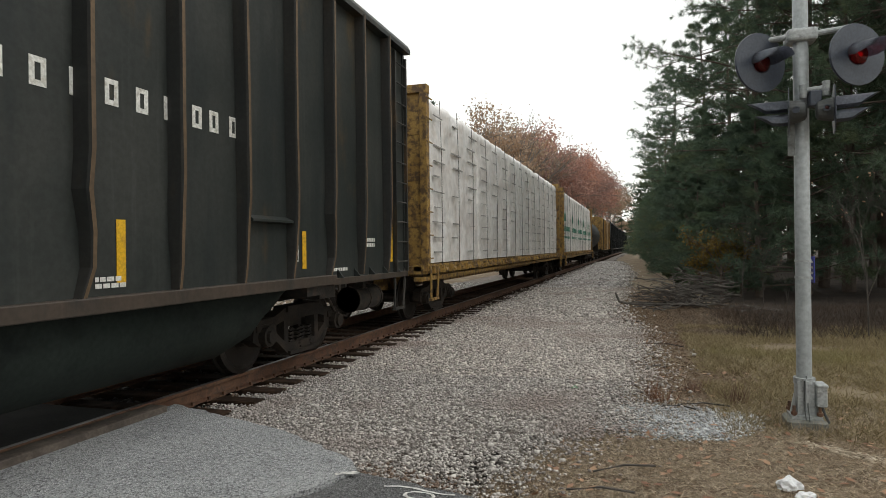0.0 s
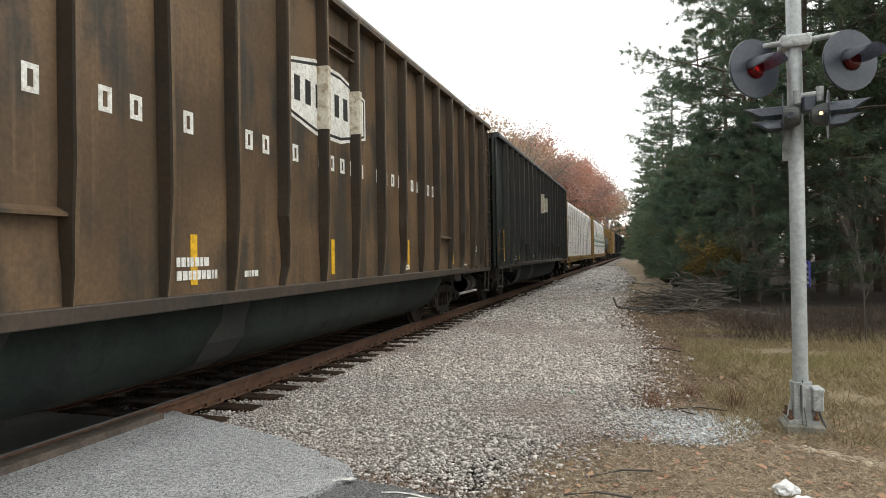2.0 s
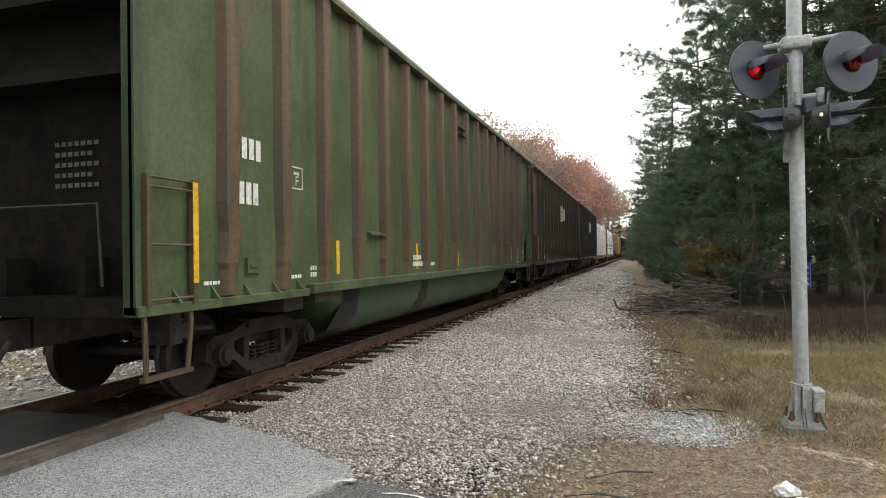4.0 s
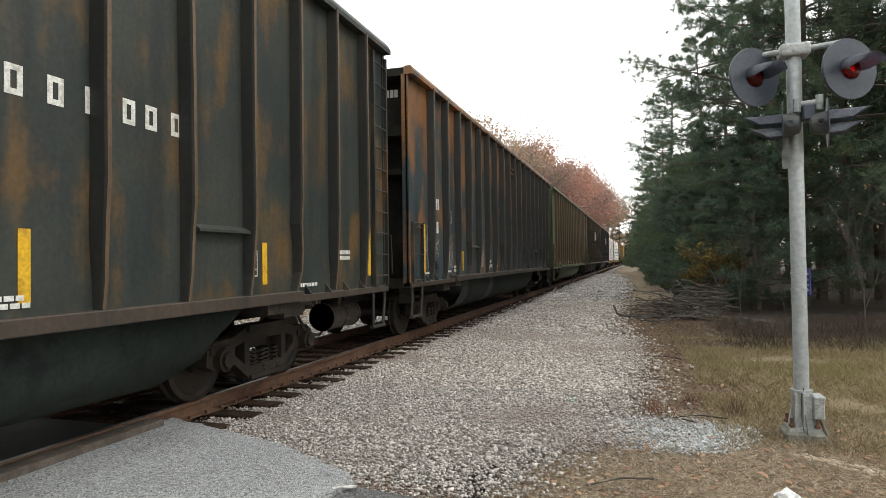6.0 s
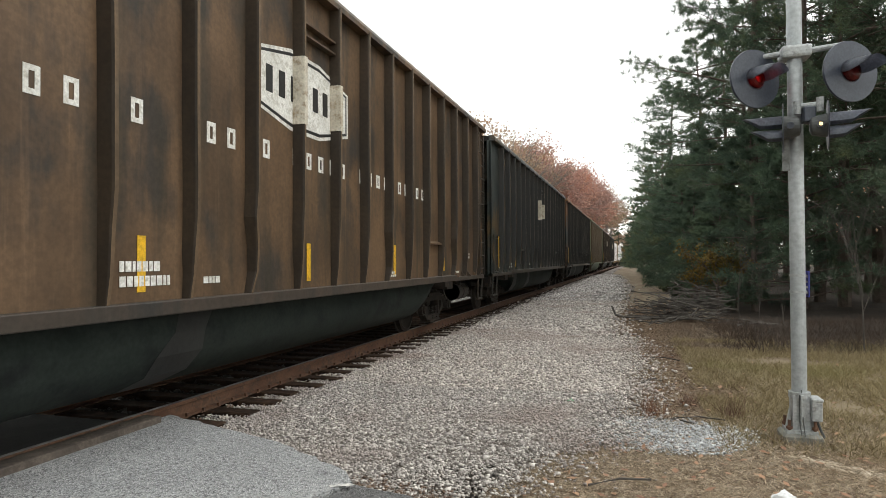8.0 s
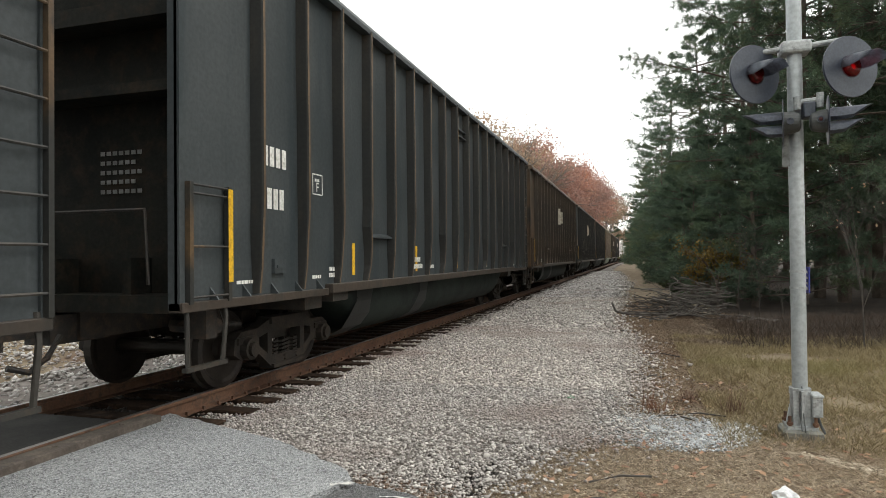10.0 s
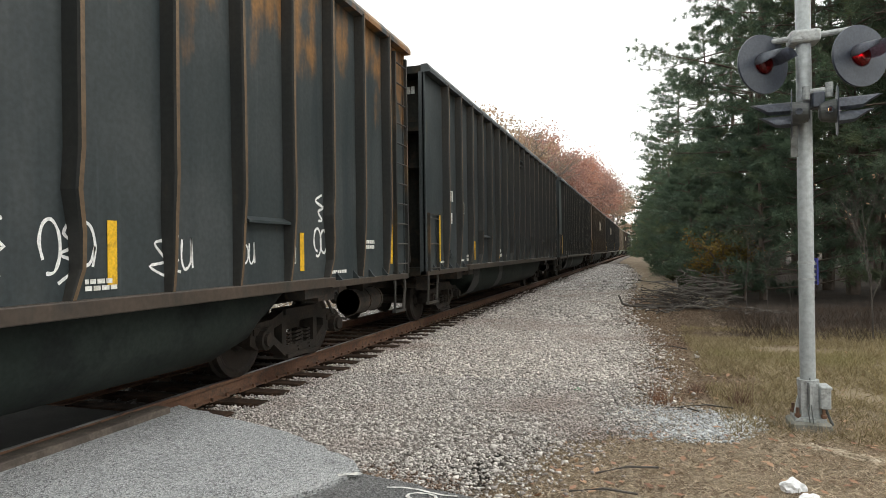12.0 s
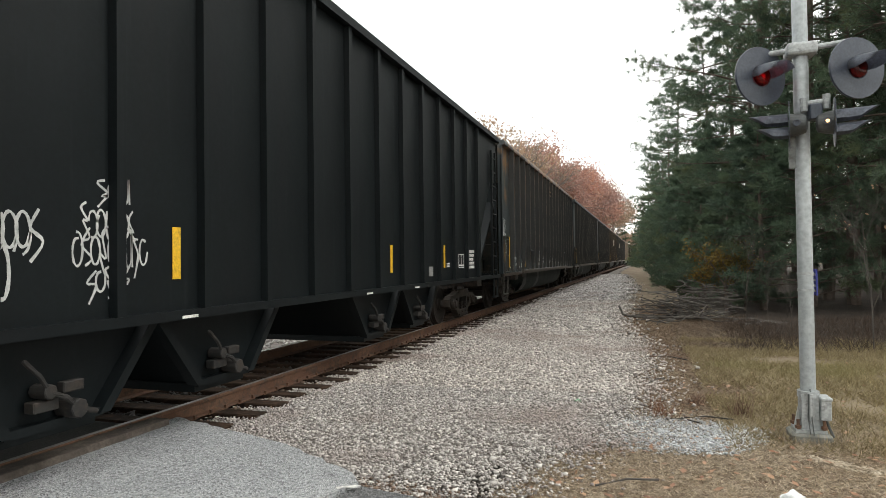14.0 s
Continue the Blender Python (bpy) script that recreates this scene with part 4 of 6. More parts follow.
        for row in range(2):
            for k in range(6):
                bm = bmesh.new()
                rod(bm, (1.598, f - 3.5 + 0.16 * k + 0.9 * row, 4.05 - 0.75 * row - 0.01 * k), (1.612, f - 3.5 + 0.16 * k + 0.9 * row, 4.05 - 0.75 * row - 0.01 * k), 0.018, 6)
                part("rivet", bm, P_BROWN_POST, car)
        for k in range(26):
            bm = bmesh.new()
            rod(bm, (1.598, f - 0.6 - 0.33 * k, 1.24), (1.614, f - 0.6 - 0.33 * k, 1.24), 0.016, 6)
            part("rivet", bm, P_BROWN_POST, car)
    if marks.get("company"):
        y0 = mid - 4.75
        slots = [y0 + 0.311 * k for k, ch in enumerate("1111111 11111 11111 1111111") if ch == "1"] + [y0 + 8.44, y0 + 8.68, y0 + 8.98]
        for y_ in slots:
            p = piece("letter_block", LETTER_ME, M_WHITE, car)
            p.matrix_basis = pose(1.602, y_, 2.62)
        y1 = mid - 1.27
        for name_, grow, mt, x in (("emblem_border", 0.0, M_WHITE, 1.602), ("emblem_line", -0.045, M_BLACK, 1.604), ("emblem", -0.085, M_WHITE, 1.606)):
            bm = bmesh.new()
            c0, c1, zc = y1 - grow, y1 + 2.35 + grow, 3.50
            hx = (c0 + c1) / 2
            prism(bm, [(c0, zc - 0.30 - grow * 0.6), (hx - 0.35, zc - 0.48 - grow), (hx + 0.35, zc - 0.48 - grow), (c1, zc - 0.30 - grow * 0.6), (c1, zc + 0.30 + grow * 0.6), (hx + 0.35, zc + 0.48 + grow), (hx - 0.35, zc + 0.48 + grow), (c0, zc + 0.30 + grow * 0.6)], "x", x, x + 0.003)
            part(name_, bm, mt, car, "white six-sided emblem" if name_ == "emblem" else "")
        for n in (8, 9):
            yp = mid - 7.90 + 0.943 * n
            bm = bmesh.new()
            prism(bm, [(1.60, yp - 0.056), (1.737, yp - 0.043), (1.757, yp - 0.036), (1.757, yp + 0.036), (1.737, yp + 0.043), (1.60, yp + 0.056)], "z", 3.10 if n == 8 else 3.20, 3.90 if n == 8 else 3.80)
            part("emblem_patch", bm, M_CREAM, car, "emblem paint carried over the post")
        add_bars(car, "emblem_mark", [(y1 + 0.3 + k * 0.26, y1 + 0.3 + k * 0.26 + 0.13, 3.36, 3.66) for k in range(7)], M_BLACK, x=1.610, label="black blocks on the emblem")
    for y, z, w_, h, sd, mt, r, st in spray:
        scribble(car, b + y, z, w_, h, sd, mt, r, st)
    return car


bm = bmesh.new()
for q in ((0, 0.13, 0, 0.04), (0, 0.13, 0.16, 0.20), (0, 0.042, 0.04, 0.16), (0.088, 0.13, 0.04, 0.16)):
    box(bm, 0, 0.003, *q)
LETTER_ME = bpy.data.meshes.new("letter_block")
bm.to_mesh(LETTER_ME)
bm.free()


def letter(parent, text, y, z, size, material, x=1.607, turn=0):
    cu = bpy.data.curves.new("lettering", "FONT")
    cu.body, cu.size, cu.align_x, cu.extrude = text, size * 1.4, "CENTER", 0.001
    tmp = new("lettering", cu)
    dg = bpy.context.evaluated_depsgraph_get()
    me = bpy.data.meshes.new_from_object(tmp.evaluated_get(dg))
    bpy.data.objects.remove(tmp)
    me.materials.clear()
    ob = piece("lettering", me, material, parent)
    ob.matrix_basis = pose(x, y, z, 90, 0, 90) @ pose(0, 0, 0, 0, 0, turn)
    return ob


def open_hopper(paint, length=15.0, pockets=(-3.8, -1.3, 1.3, 3.8), full=True):
    """A ribbed black coal hopper with sloping pockets below and open slope ends."""
    car = new("hopper_car")
    f, b = -0.25, -0.25 - length
    mid = (f + b) / 2
    top = 4.85 if full else 4.70
    for sg in (1, -1):
        bm = bmesh.new()
        x0, x1 = min(sg * 1.60, sg * 1.57), max(sg * 1.60, sg * 1.57)
        prism(bm, [(b + 0.1, 3.1), (b + 1.45, 1.1), (f - 1.45, 1.1), (f - 0.1, 3.1), (f - 0.1, 4.6), (b + 0.1, 4.6)] if not full else [(b + 1.88, 1.1), (f - 1.88, 1.1), (f - 1.88, 2.25), (f - 0.8, 3.5), (f - 0.1, 3.65), (f - 0.1, 4.76), (b + 0.1, 4.76), (b + 0.1, 3.65), (b + 0.8, 3.5), (b + 1.88, 2.25)], "x", x0, x1)
        part("side_sheet", bm, paint, car)
        bm = bmesh.new()
        box(bm, min(sg * 1.56, sg * 1.71), max(sg * 1.56, sg * 1.71), b + 0.05, f - 0.05, top - 0.12, top)
        part("top_chord", bm, paint, car)
        bm = bmesh.new()
        box(bm, min(sg * 1.45, sg * 1.68), max(sg * 1.45, sg * 1.68), b, f, 1.02, 1.10)
        part("side_sill", bm, paint, car)
    for y, sg in ((f, 1), (b, -1)):
        bm = bmesh.new()
        prism(bm, [(y - sg * 0.1, 3.1), (y - sg * 0.16, 3.1), (y - sg * 2.4, 1.0), (y - sg * 2.3, 1.0)], "x", -1.57, 1.57)
        part("slope_sheet", bm, paint, car)
        bm = bmesh.new()
        box(bm, -1.6, 1.6, min(y, y - sg * 0.1), max(y, y - sg * 0.1), 0.95, 1.14)
        part("end_sill", bm, paint, car)
        for x in (-1.1, 1.1):
            bm = bmesh.new()
            tube(bm, [(x, y - sg * 0.1, 1.1), (x, y - sg * 0.14, 3.1)], 0.05, 6)
            part("end_post", bm, paint, car)
        bm = bmesh.new()
        box(bm, -1.57, 1.57, min(y - sg * 0.1, y - sg * 0.16), max(y - sg * 0.1, y - sg * 0.16), 3.05, top - 0.1)
        part("end_wall", bm, paint, car)
        bm = bmesh.new()
        box(bm, -1.55, 1.55, y - sg * 1.9 - 0.22, y - sg * 1.9 + 0.22, 0.86, 1.04)
        box(bm, -0.2, 0.2, min(y - sg * 2.6, y - sg * 0.2), max(y - sg * 2.6, y - sg * 0.2), 0.72, 1.04)
        part("body_bolster", bm, M_STEEL, car)
        add_coupler(car, y, sg)
        add_truck(car, y - sg * 1.9, full)
    n_posts = int(length / 1.0) - 3
    for k in range(n_posts):
        y = mid + (k - (n_posts - 1) / 2) * 1.0
        for sx in (1, -1):
            p = piece("side_post", POSTS_PLAIN, paint, car)
            p.matrix_basis = pose(1.60, y, 0) if sx > 0 else pose(-1.60, y, 0, 0, 0, 180)
    for k in pockets:
        y = mid + k
        bm = bmesh.new()
        prism(bm, [(y - 1.0, 1.06), (y + 1.0, 1.06), (y + 0.34, 0.34), (y - 0.34, 0.34)], "x", -1.35, 1.35)
        box(bm, -1.38, 1.38, y - 0.38, y + 0.38, 0.28, 0.36)
        part("hopper_pocket", bm, paint, car, "sloping steel discharge pocket")
        bm = bmesh.new()
        for sg in (1, -1):
            prism(bm, [(y + sg * 1.0, 1.06), (y + sg * 0.90, 1.06), (y + sg * 0.34, 0.36), (y + sg * 0.44, 0.36)], "x", 1.35, 1.47)
        box(bm, 1.36, 1.44, y - 0.4, y + 0.4, 0.34, 0.40)
        part("pocket_frame", bm, paint, car)
        bm = bmesh.new()
        rod(bm, (1.36, y - 0.12, 0.62), (1.52, y - 0.12, 0.62), 0.055, 8)
        rod(bm, (1.36, y + 0.10, 0.46), (1.54, y + 0.10, 0.46), 0.075, 8)
        tube(bm, [(1.50, y - 0.12, 0.62), (1.52, y, 0.56), (1.52, y + 0.1, 0.46), (1.50, y + 0.28, 0.40)], 0.024, 6)
        tube(bm, [(1.48, y - 0.30, 0.86), (1.51, y - 0.2, 0.74), (1.50, y - 0.12, 0.62)], 0.02, 6)
        box(bm, 1.38, 1.48, y - 0.22, y - 0.02, 0.48, 0.56)
        box(bm, 1.40, 1.47, y + 0.02, y + 0.20, 0.58, 0.66)
        soft(bm, 0.008)
        part("door_gear", bm, M_SOOT, car)
        add_bars(car, "stencil", [(y - 0.9, y - 0.7, 1.03, 1.055)], M_WHITE, x=1.682)
    add_ladder(car, f - 0.86, f - 0.42, 1.05, 4.4, 1.62, 9, paint)
    add_step(car, f - 0.58, f - 0.12, paint)
    add_step(car, b + 0.12, b + 0.58, paint)
    for y, z0, z1 in ((f - 2.17, 1.37, 2.28), (f - 4.92, 1.36, 1.81), (f - 7.74, 1.32, 1.76), (-12.88, 1.37, 1.82)):
        bm = bmesh.new()
        box(bm, 1.603, 1.608, y - 0.05, y + 0.05, z0, z1)
        part("reflective_strip", bm, M_YELLOW, car, "yellow reflective strip")
    y = f - 3.90
    add_bars(car, "stencil", small_print(f - 3.1, f - 2.55, 1.3, 1.75, 5, 21) + small_print(f - 2.35, f - 2.18, 1.38, 1.56, 1, 22)
             + [(y, y + 0.42, 1.34, 1.36), (y, y + 0.42, 1.62, 1.64), (y, y + 0.02, 1.34, 1.64), (y + 0.40, y + 0.42, 1.34, 1.64), (y + 0.2, y + 0.22, 1.42, 1.62), (y + 0.03, y + 0.38, 1.38, 1.41)], M_WHITE, label="small white stencilled data")
    if full:
        add_bars(car, "worn_decal", [(f - 5.90, f - 5.66, 1.21, 1.39)], M_FADED_CHALK, label="rubbed-out grey decal")
        add_bars(car, "stencil", small_print(f - 4.78, f - 4.5, 1.36, 1.46, 2, 23), M_WHITE)
    return car


def ribs_plain():
    bm = bmesh.new()
    prism(bm, [(-0.01, -0.055), (0.075, -0.045), (0.075, 0.045), (-0.01, 0.055)], "z", 1.1, 4.74)
    me = bpy.data.meshes.new("side_post")
    bm.to_mesh(me)
    bm.free()
    return me


POSTS_PLAIN = ribs_plain()


def lumber_car(length, wrap_seed, green):
    """A yellow bulkhead flat car stacked with wrapped lumber."""
    car = new("lumber_flat_car")
    f, b = -0.35, -0.35 - length
    bm = bmesh.new()
    box(bm, -1.45, 1.45, b, f, 1.0, 1.15)
    box(bm, -0.35, 0.35, b + 1, f - 1, 0.62, 1.0)
    for sg in (1, -1):
        box(bm, min(sg * 1.30, sg * 1.50), max(sg * 1.30, sg * 1.50), b, f, 1.06, 1.18)
        box(bm, min(sg * 1.30, sg * 1.46), max(sg * 1.30, sg * 1.46), b, f, 0.86, 0.94)
    part("deck", bm, M_CAR_YELLOW, car)
    for k in range(int(length / 0.62)):
        bm = bmesh.new()
        y = b + 0.45 + k * 0.62
        box(bm, 1.52, 1.60, y - 0.06, y + 0.06, 1.0, 1.15)
        rod(bm, (1.56, y + 0.14, 1.05), (1.56, y + 0.28, 1.05), 0.05, 8)
        part("winch", bm, M_CAR_YELLOW, car)
    for y, sg in ((f, 1), (b, -1)):
        y0, y1 = min(y - sg * 0.12, y - sg * 0.30), max(y - sg * 0.12, y - sg * 0.30)
        slabs = [("bulkhead", -1.45, 1.45, y0 + 0.06, y1 - 0.06, 1.15, 4.55), ("bulkhead_cap", -1.56, 1.56, y0 - 0.004, y1 + 0.004, 4.5, 4.66)]
        slabs += [("bulkhead_post", x - 0.07, x + 0.07, y0, y1, 1.15, 4.6) for x in (-1.48, -0.75, 0.0, 0.75, 1.48)]
        slabs += [("bulkhead_beam", -1.45, 1.45, y0 + 0.05, y1 - 0.05, z, z + 0.10) for z in (1.9, 2.8, 3.7)]
        for name_, x0, x1, ya, yb, z0, z1 in slabs:
            bm = bmesh.new()
            box(bm, x0, x1, ya, yb, z0, z1)
            soft(bm, 0.006)
            part(name_, bm, M_CAR_YELLOW, car)
        add_coupler(car, y, sg)
        add_truck(car, y - sg * 2.0, False)
        add_step(car, min(y - sg * 0.12, y - sg * 0.56), max(y - sg * 0.12, y - sg * 0.56), M_CAR_YELLOW)
    bm = bmesh.new()
    for z in (1.3, 1.75, 2.2, 2.65, 3.1, 3.55, 4.0, 4.4):
        rod(bm, (1.58, b + 0.03, z), (1.58, b + 0.38, z), 0.014, 6)
    part("grab_iron", bm, M_CAR_YELLOW, car)
    # bundles of lumber in loose white wrap
    n = 5
    lb = (length - 0.9) / n
    rg = random.Random(wrap_seed)
    for k in range(n):
        y0, y1 = b + 0.45 + k * lb + 0.03, b + 0.45 + (k + 1) * lb - 0.03
        bm = bmesh.new()
        nu, nv = 36, 28
        for sg in (1, -1):
            g = []
            for j in range(nv + 1):
                line = []
                for i in range(nu + 1):
                    y, z = y0 + (y1 - y0) * i / nu, 1.20 + 3.32 * j / nv
                    d = 0.06 * noise.noise(Vector((y * 1.3, z * 1.1, wrap_seed + sg))) + 0.035 * abs(noise.noise(Vector((y * 3.2 + z * 2.0, z * 2.2 - y, wrap_seed)))) + 0.02 * noise.noise(Vector((y * 7, z * 1.5, wrap_seed)))
                    edge = min(i, nu - i)
                    d -= 0.06 if edge == 0 else (0.02 if edge == 1 else 0)
                    top = -0.08 if j == nv else 0
                    line.append(bm.verts.new((sg * (1.44 + d + top), y, z + (0.05 * noise.noise(Vector((y * 2, k, 1))) if j == nv else 0))))
                g.append(line)
            for j in range(nv):
                for i in range(nu):
                    q = (g[j][i], g[j][i + 1], g[j + 1][i + 1], g[j + 1][i])
                    bm.faces.new(q if sg > 0 else q[::-1])
            if sg > 0:
                first = g
            else:
                for i in range(nu):
                    bm.faces.new((first[nv][i], first[nv][i + 1], g[nv][i + 1], g[nv][i]))
                for j in range(nv):
                    bm.faces.new((g[j][0], first[j][0], first[j + 1][0], g[j + 1][0]))
                    bm.faces.new((first[j][nu], g[j][nu], g[j + 1][nu], first[j + 1][nu]))
        bundle = part("wrapped_bundle", bm, M_WRAP, car, "lumber stack in creased white plastic wrap", smooth=True)
        bm = bmesh.new()
        if not green:
            for c in range(3):
                for r_ in range(10):
                    if rg.random() < 0.75:
                        yy = y0 + 0.25 + c * lb / 3 + rg.uniform(-0.1, 0.1)
                        zz = 1.4 + r_ * 0.31
                        w = rg.uniform(0.3, 0.8)
                        box(bm, 1.47, 1.50, yy, yy + w, zz, zz + rg.choice((0.012, 0.02, 0.03)))
            part("wrap_print", bm, M_WRAP_MARK, bundle)
        else:
            prism(bm, [(y0 + 0.4, 2.9), (y0 + 1.2, 2.9), (y0 + 1.2, 3.2), (y0 + 0.8, 3.5), (y0 + 0.4, 3.2)], "x", 1.485, 1.49)
            for c in range(6):
                box(bm, 1.485, 1.49, y0 + 0.3 + c * 0.5, y0 + 0.62 + c * 0.5, 2.35, 2.62)
            for c in range(9):
                box(bm, 1.485, 1.49, y0 + 0.3 + c * 0.33, y0 + 0.5 + c * 0.33, 1.95, 2.08)
            part("wrap_print", bm, M_GREEN_MARK, bundle, "green block print")
        for c in range(3):
            y = y0 + lb * (0.18 + 0.32 * c)
            bm = bmesh.new()
            tube(bm, [(1.50, y, 1.15), (1.505, y + 0.02, 2.2), (1.50, y + 0.04, 3.4), (1.46, y + 0.05, 4.58)], 0.008, 4)
            part("tie_down_cable", bm, M_STEEL, car)
    return car


def tank_car(length):
    car = new("tank_car")
    f, b = -0.4, -0.4 - length
    bm = bmesh.new()
    n, rr = 24, 1.42
    prof = [(f - 0.9, 0.02), (f - 0.93, 0.5), (f - 1.05, 1.0), (f - 1.3, 1.32), (f - 1.7, rr), (b + 1.7, rr), (b + 1.3, 1.32), (b + 1.05, 1.0), (b + 0.93, 0.5), (b + 0.9, 0.02)]
    rings = [[bm.verts.new((r * math.cos(k * 2 * math.pi / n), y, 2.55 + r * math.sin(k * 2 * math.pi / n))) for k in range(n)] for y, r in prof]
    for a, c in zip(rings, rings[1:]):
        for k in range(n):
            bm.faces.new((a[k], a[(k + 1) % n], c[(k + 1) % n], c[k]))
    bmesh.ops.recalc_face_normals(bm, faces=bm.faces[:])
    part("tank", bm, P_HOPPER, car, smooth=True)
    bm = bmesh.new()
    rod(bm, (0, (f + b) / 2, 3.9), (0, (f + b) / 2, 4.35), 0.4, 16)
    part("dome", bm, P_HOPPER, car)
    bm = bmesh.new()
    box(bm, -0.3, 0.3, b, f, 0.72, 1.1)
    for y in (f, b):
        box(bm, -1.5, 1.5, y - 0.05, y + 0.05, 0.9, 1.15)
        tube(bm, [(-1.45, y, 1.1), (-1.45, y, 2.2), (1.45, y, 2.2), (1.45, y, 1.1)], 0.02, 6)
    for y in (f - 2.2, b + 2.2):
        prism(bm, [(-1.3, 1.1), (1.3, 1.1), (1.2, 1.9), (0, 1.25), (-1.2, 1.9)], "y", y - 0.15, y + 0.15)
    part("underframe", bm, M_STEEL, car)
    for y, sg in ((f, 1), (b, -1)):
        add_truck(car, y - sg * 1.9, False)
        add_coupler(car, y, sg)
    return car


def boxcar(length, paint):
    car = new("boxcar")
    f, b = -0.4, -0.4 - length
    bm = bmesh.new()
    prism(bm, [(-1.55, 1.05), (1.55, 1.05), (1.55, 4.55), (0.9, 4.72), (-0.9, 4.72), (-1.55, 4.55)], "y", b, f)
    part("body", bm, paint, car)
    y = b + 0.4
    while y < f - 0.2:
        if abs(y - (f + b) / 2) > 1.6:
            bm = bmesh.new()
            box(bm, 1.55, 1.60, y - 0.05, y + 0.05, 1.1, 4.5)
            part("side_post", bm, paint, car)
        y += 0.85
    bm = bmesh.new()
    m0 = (f + b) / 2
    box(bm, 1.55, 1.63, m0 - 1.5, m0 + 1.5, 1.1, 4.4)
    for z in (1.6, 2.2, 2.8, 3.4, 4.0):
        box(bm, 1.63, 1.66, m0 - 1.45, m0 + 1.45, z, z + 0.1)
    part("sliding_door", bm, paint, car)
    for y, sg in ((f, 1), (b, -1)):
        bm = bmesh.new()
        for z in (1.4, 1.8, 2.2, 2.6, 3.0, 3.4, 3.8, 4.2):
            box(bm, -1.4, 1.4, min(y, y + sg * 0.05), max(y, y + sg * 0.05), z, z + 0.18)
        part("end_rib", bm, paint, car)
        add_truck(car, y - sg * 1.9, False)
        add_coupler(car, y, sg)
    add_ladder(car, b + 0.1, b + 0.5, 1.1, 4.4, 1.60, 9, M_STEEL)
    bm = bmesh.new()
    box(bm, -0.3, 0.3, b, f, 0.75, 1.06)
    part("underframe", bm, M_STEEL, car)
    return car


# ------------------------------------------------------------ the train, from its far end to its near end
# each row: the car and its leading end in metres along the track at the clip's start
PITCH, LEAD = 19.18, 10.44
train = []


def couple(car, lead, label, group="cars of the freight train"):
    tagged(car, label, "freight car", group)
    train.append((car, lead))


marks = {"company": True, "post": P_DARK_POST}
brown_marks = {"company": True, "post": P_BROWN_EDGE}
couple(chip_car(P_BLACK, marks), LEAD, "black woodchip gondola with white block lettering and emblem")
couple(chip_car(P_BROWN, brown_marks), LEAD - PITCH, "rust-brown woodchip gondola with white emblem and bent side posts")
couple(chip_car(P_GREEN, {"post": P_BROWN_POST, "tub": M_TUB_GREEN, "sill": P_GREEN, "cut_end": True}, length=19.1, post_list=POSTS_WIDE), LEAD - 2 * PITCH, "faded green riveted woodchip gondola with brown side posts")
late = LEAD - 1.27
couple(chip_car(P_BLUEGREY, {"post": P_DARK_POST}, spray=((0.72, 1.28, 0.42, 0.95, 1, M_CHALK, 0.007, 4), (1.27, 1.6, 0.55, 0.34, 2, M_CHALK, 0.007, 5), (2.32, 1.3, 0.5, 0.74, 3, M_CHALK, 0.007, 5), (5.0, 1.25, 0.62, 0.90, 4, M_CHALK, 0.010, 5), (5.05, 1.3, 0.6, 0.45, 14, M_CHALK, 0.009, 6), (7.89, 1.72, 0.44, 0.32, 5, M_CHALK, 0.009, 4), (7.91, 1.38, 0.40, 0.32, 15, M_CHALK, 0.009, 4), (10.82, 1.6, 0.3, 0.42, 16, M_CHALK, 0.007, 3))),
       late - 3 * PITCH, "blue-grey woodchip gondola with orange rust patches and chalk scrawls")
couple(chip_car(P_BLACKBROWN, marks), late - 4 * PITCH, "black woodchip gondola streaked with brown rust, white emblem")
couple(chip_car(P_BROWN_B, brown_marks), late - 5 * PITCH, "dark brown rusted woodchip gondola with white emblem")
couple(chip_car(P_GREY, {"post": P_DARK_POST}), late - 6 * PITCH, "plain dark grey woodchip gondola")
couple(chip_car(P_GREY_B, {"post": P_DARK_POST}), late - 0.2 - 7 * PITCH, "dark slate woodchip gondola with brown streaks")
couple(chip_car(P_ORANGED, {"post": P_DARK_POST}, spray=((0.05, 2, 0.5, 0.7, 6, M_SPRAY, 0.014, 3), (0.3, 1.62, 0.3, 0.4, 26, M_SPRAY, 0.012, 2), (0.9, 1.4, 0.5, 0.46, 7, M_SPRAY, 0.014, 4), (1.8, 1.27, 0.7, 0.36, 8, M_SPRAY, 0.013, 5), (3, 1.27, 0.35, 0.4, 28, M_SPRAY, 0.013, 3), (6.57, 1.74, 0.74, 0.32, 9, M_SPRAY, 0.022, 6), (6.6, 1.42, 0.72, 0.28, 29, M_SPRAY, 0.020, 6), (6.78, 2.09, 0.2, 0.15, 39, M_SPRAY, 0.022, 1), (7.53, 1.34, 0.62, 0.3, 10, M_SPRAY, 0.012, 4), (9.41, 1.34, 0.6, 0.3, 11, M_SPRAY, 0.016, 4), (10.44, 1.36, 0.6, 0.34, 12, M_SPRAY, 0.016, 4), (11.3, 1.32, 0.44, 0.46, 13, M_SPRAY, 0.015, 3), (12.3, 1.33, 0.5, 0.3, 17, M_SPRAY, 0.015, 3), (13.4, 1.36, 0.35, 0.24, 19, M_SPRAY, 0.013, 3), (15, 1.4, 0.48, 0.42, 18, M_SPRAY, 0.02, 3), (15.05, 1.85, 0.4, 0.38, 27, M_SPRAY, 0.02, 2))),
       late - 0.15 - 8 * PITCH, "slate woodchip gondola with orange rust along the top and white scrawls")
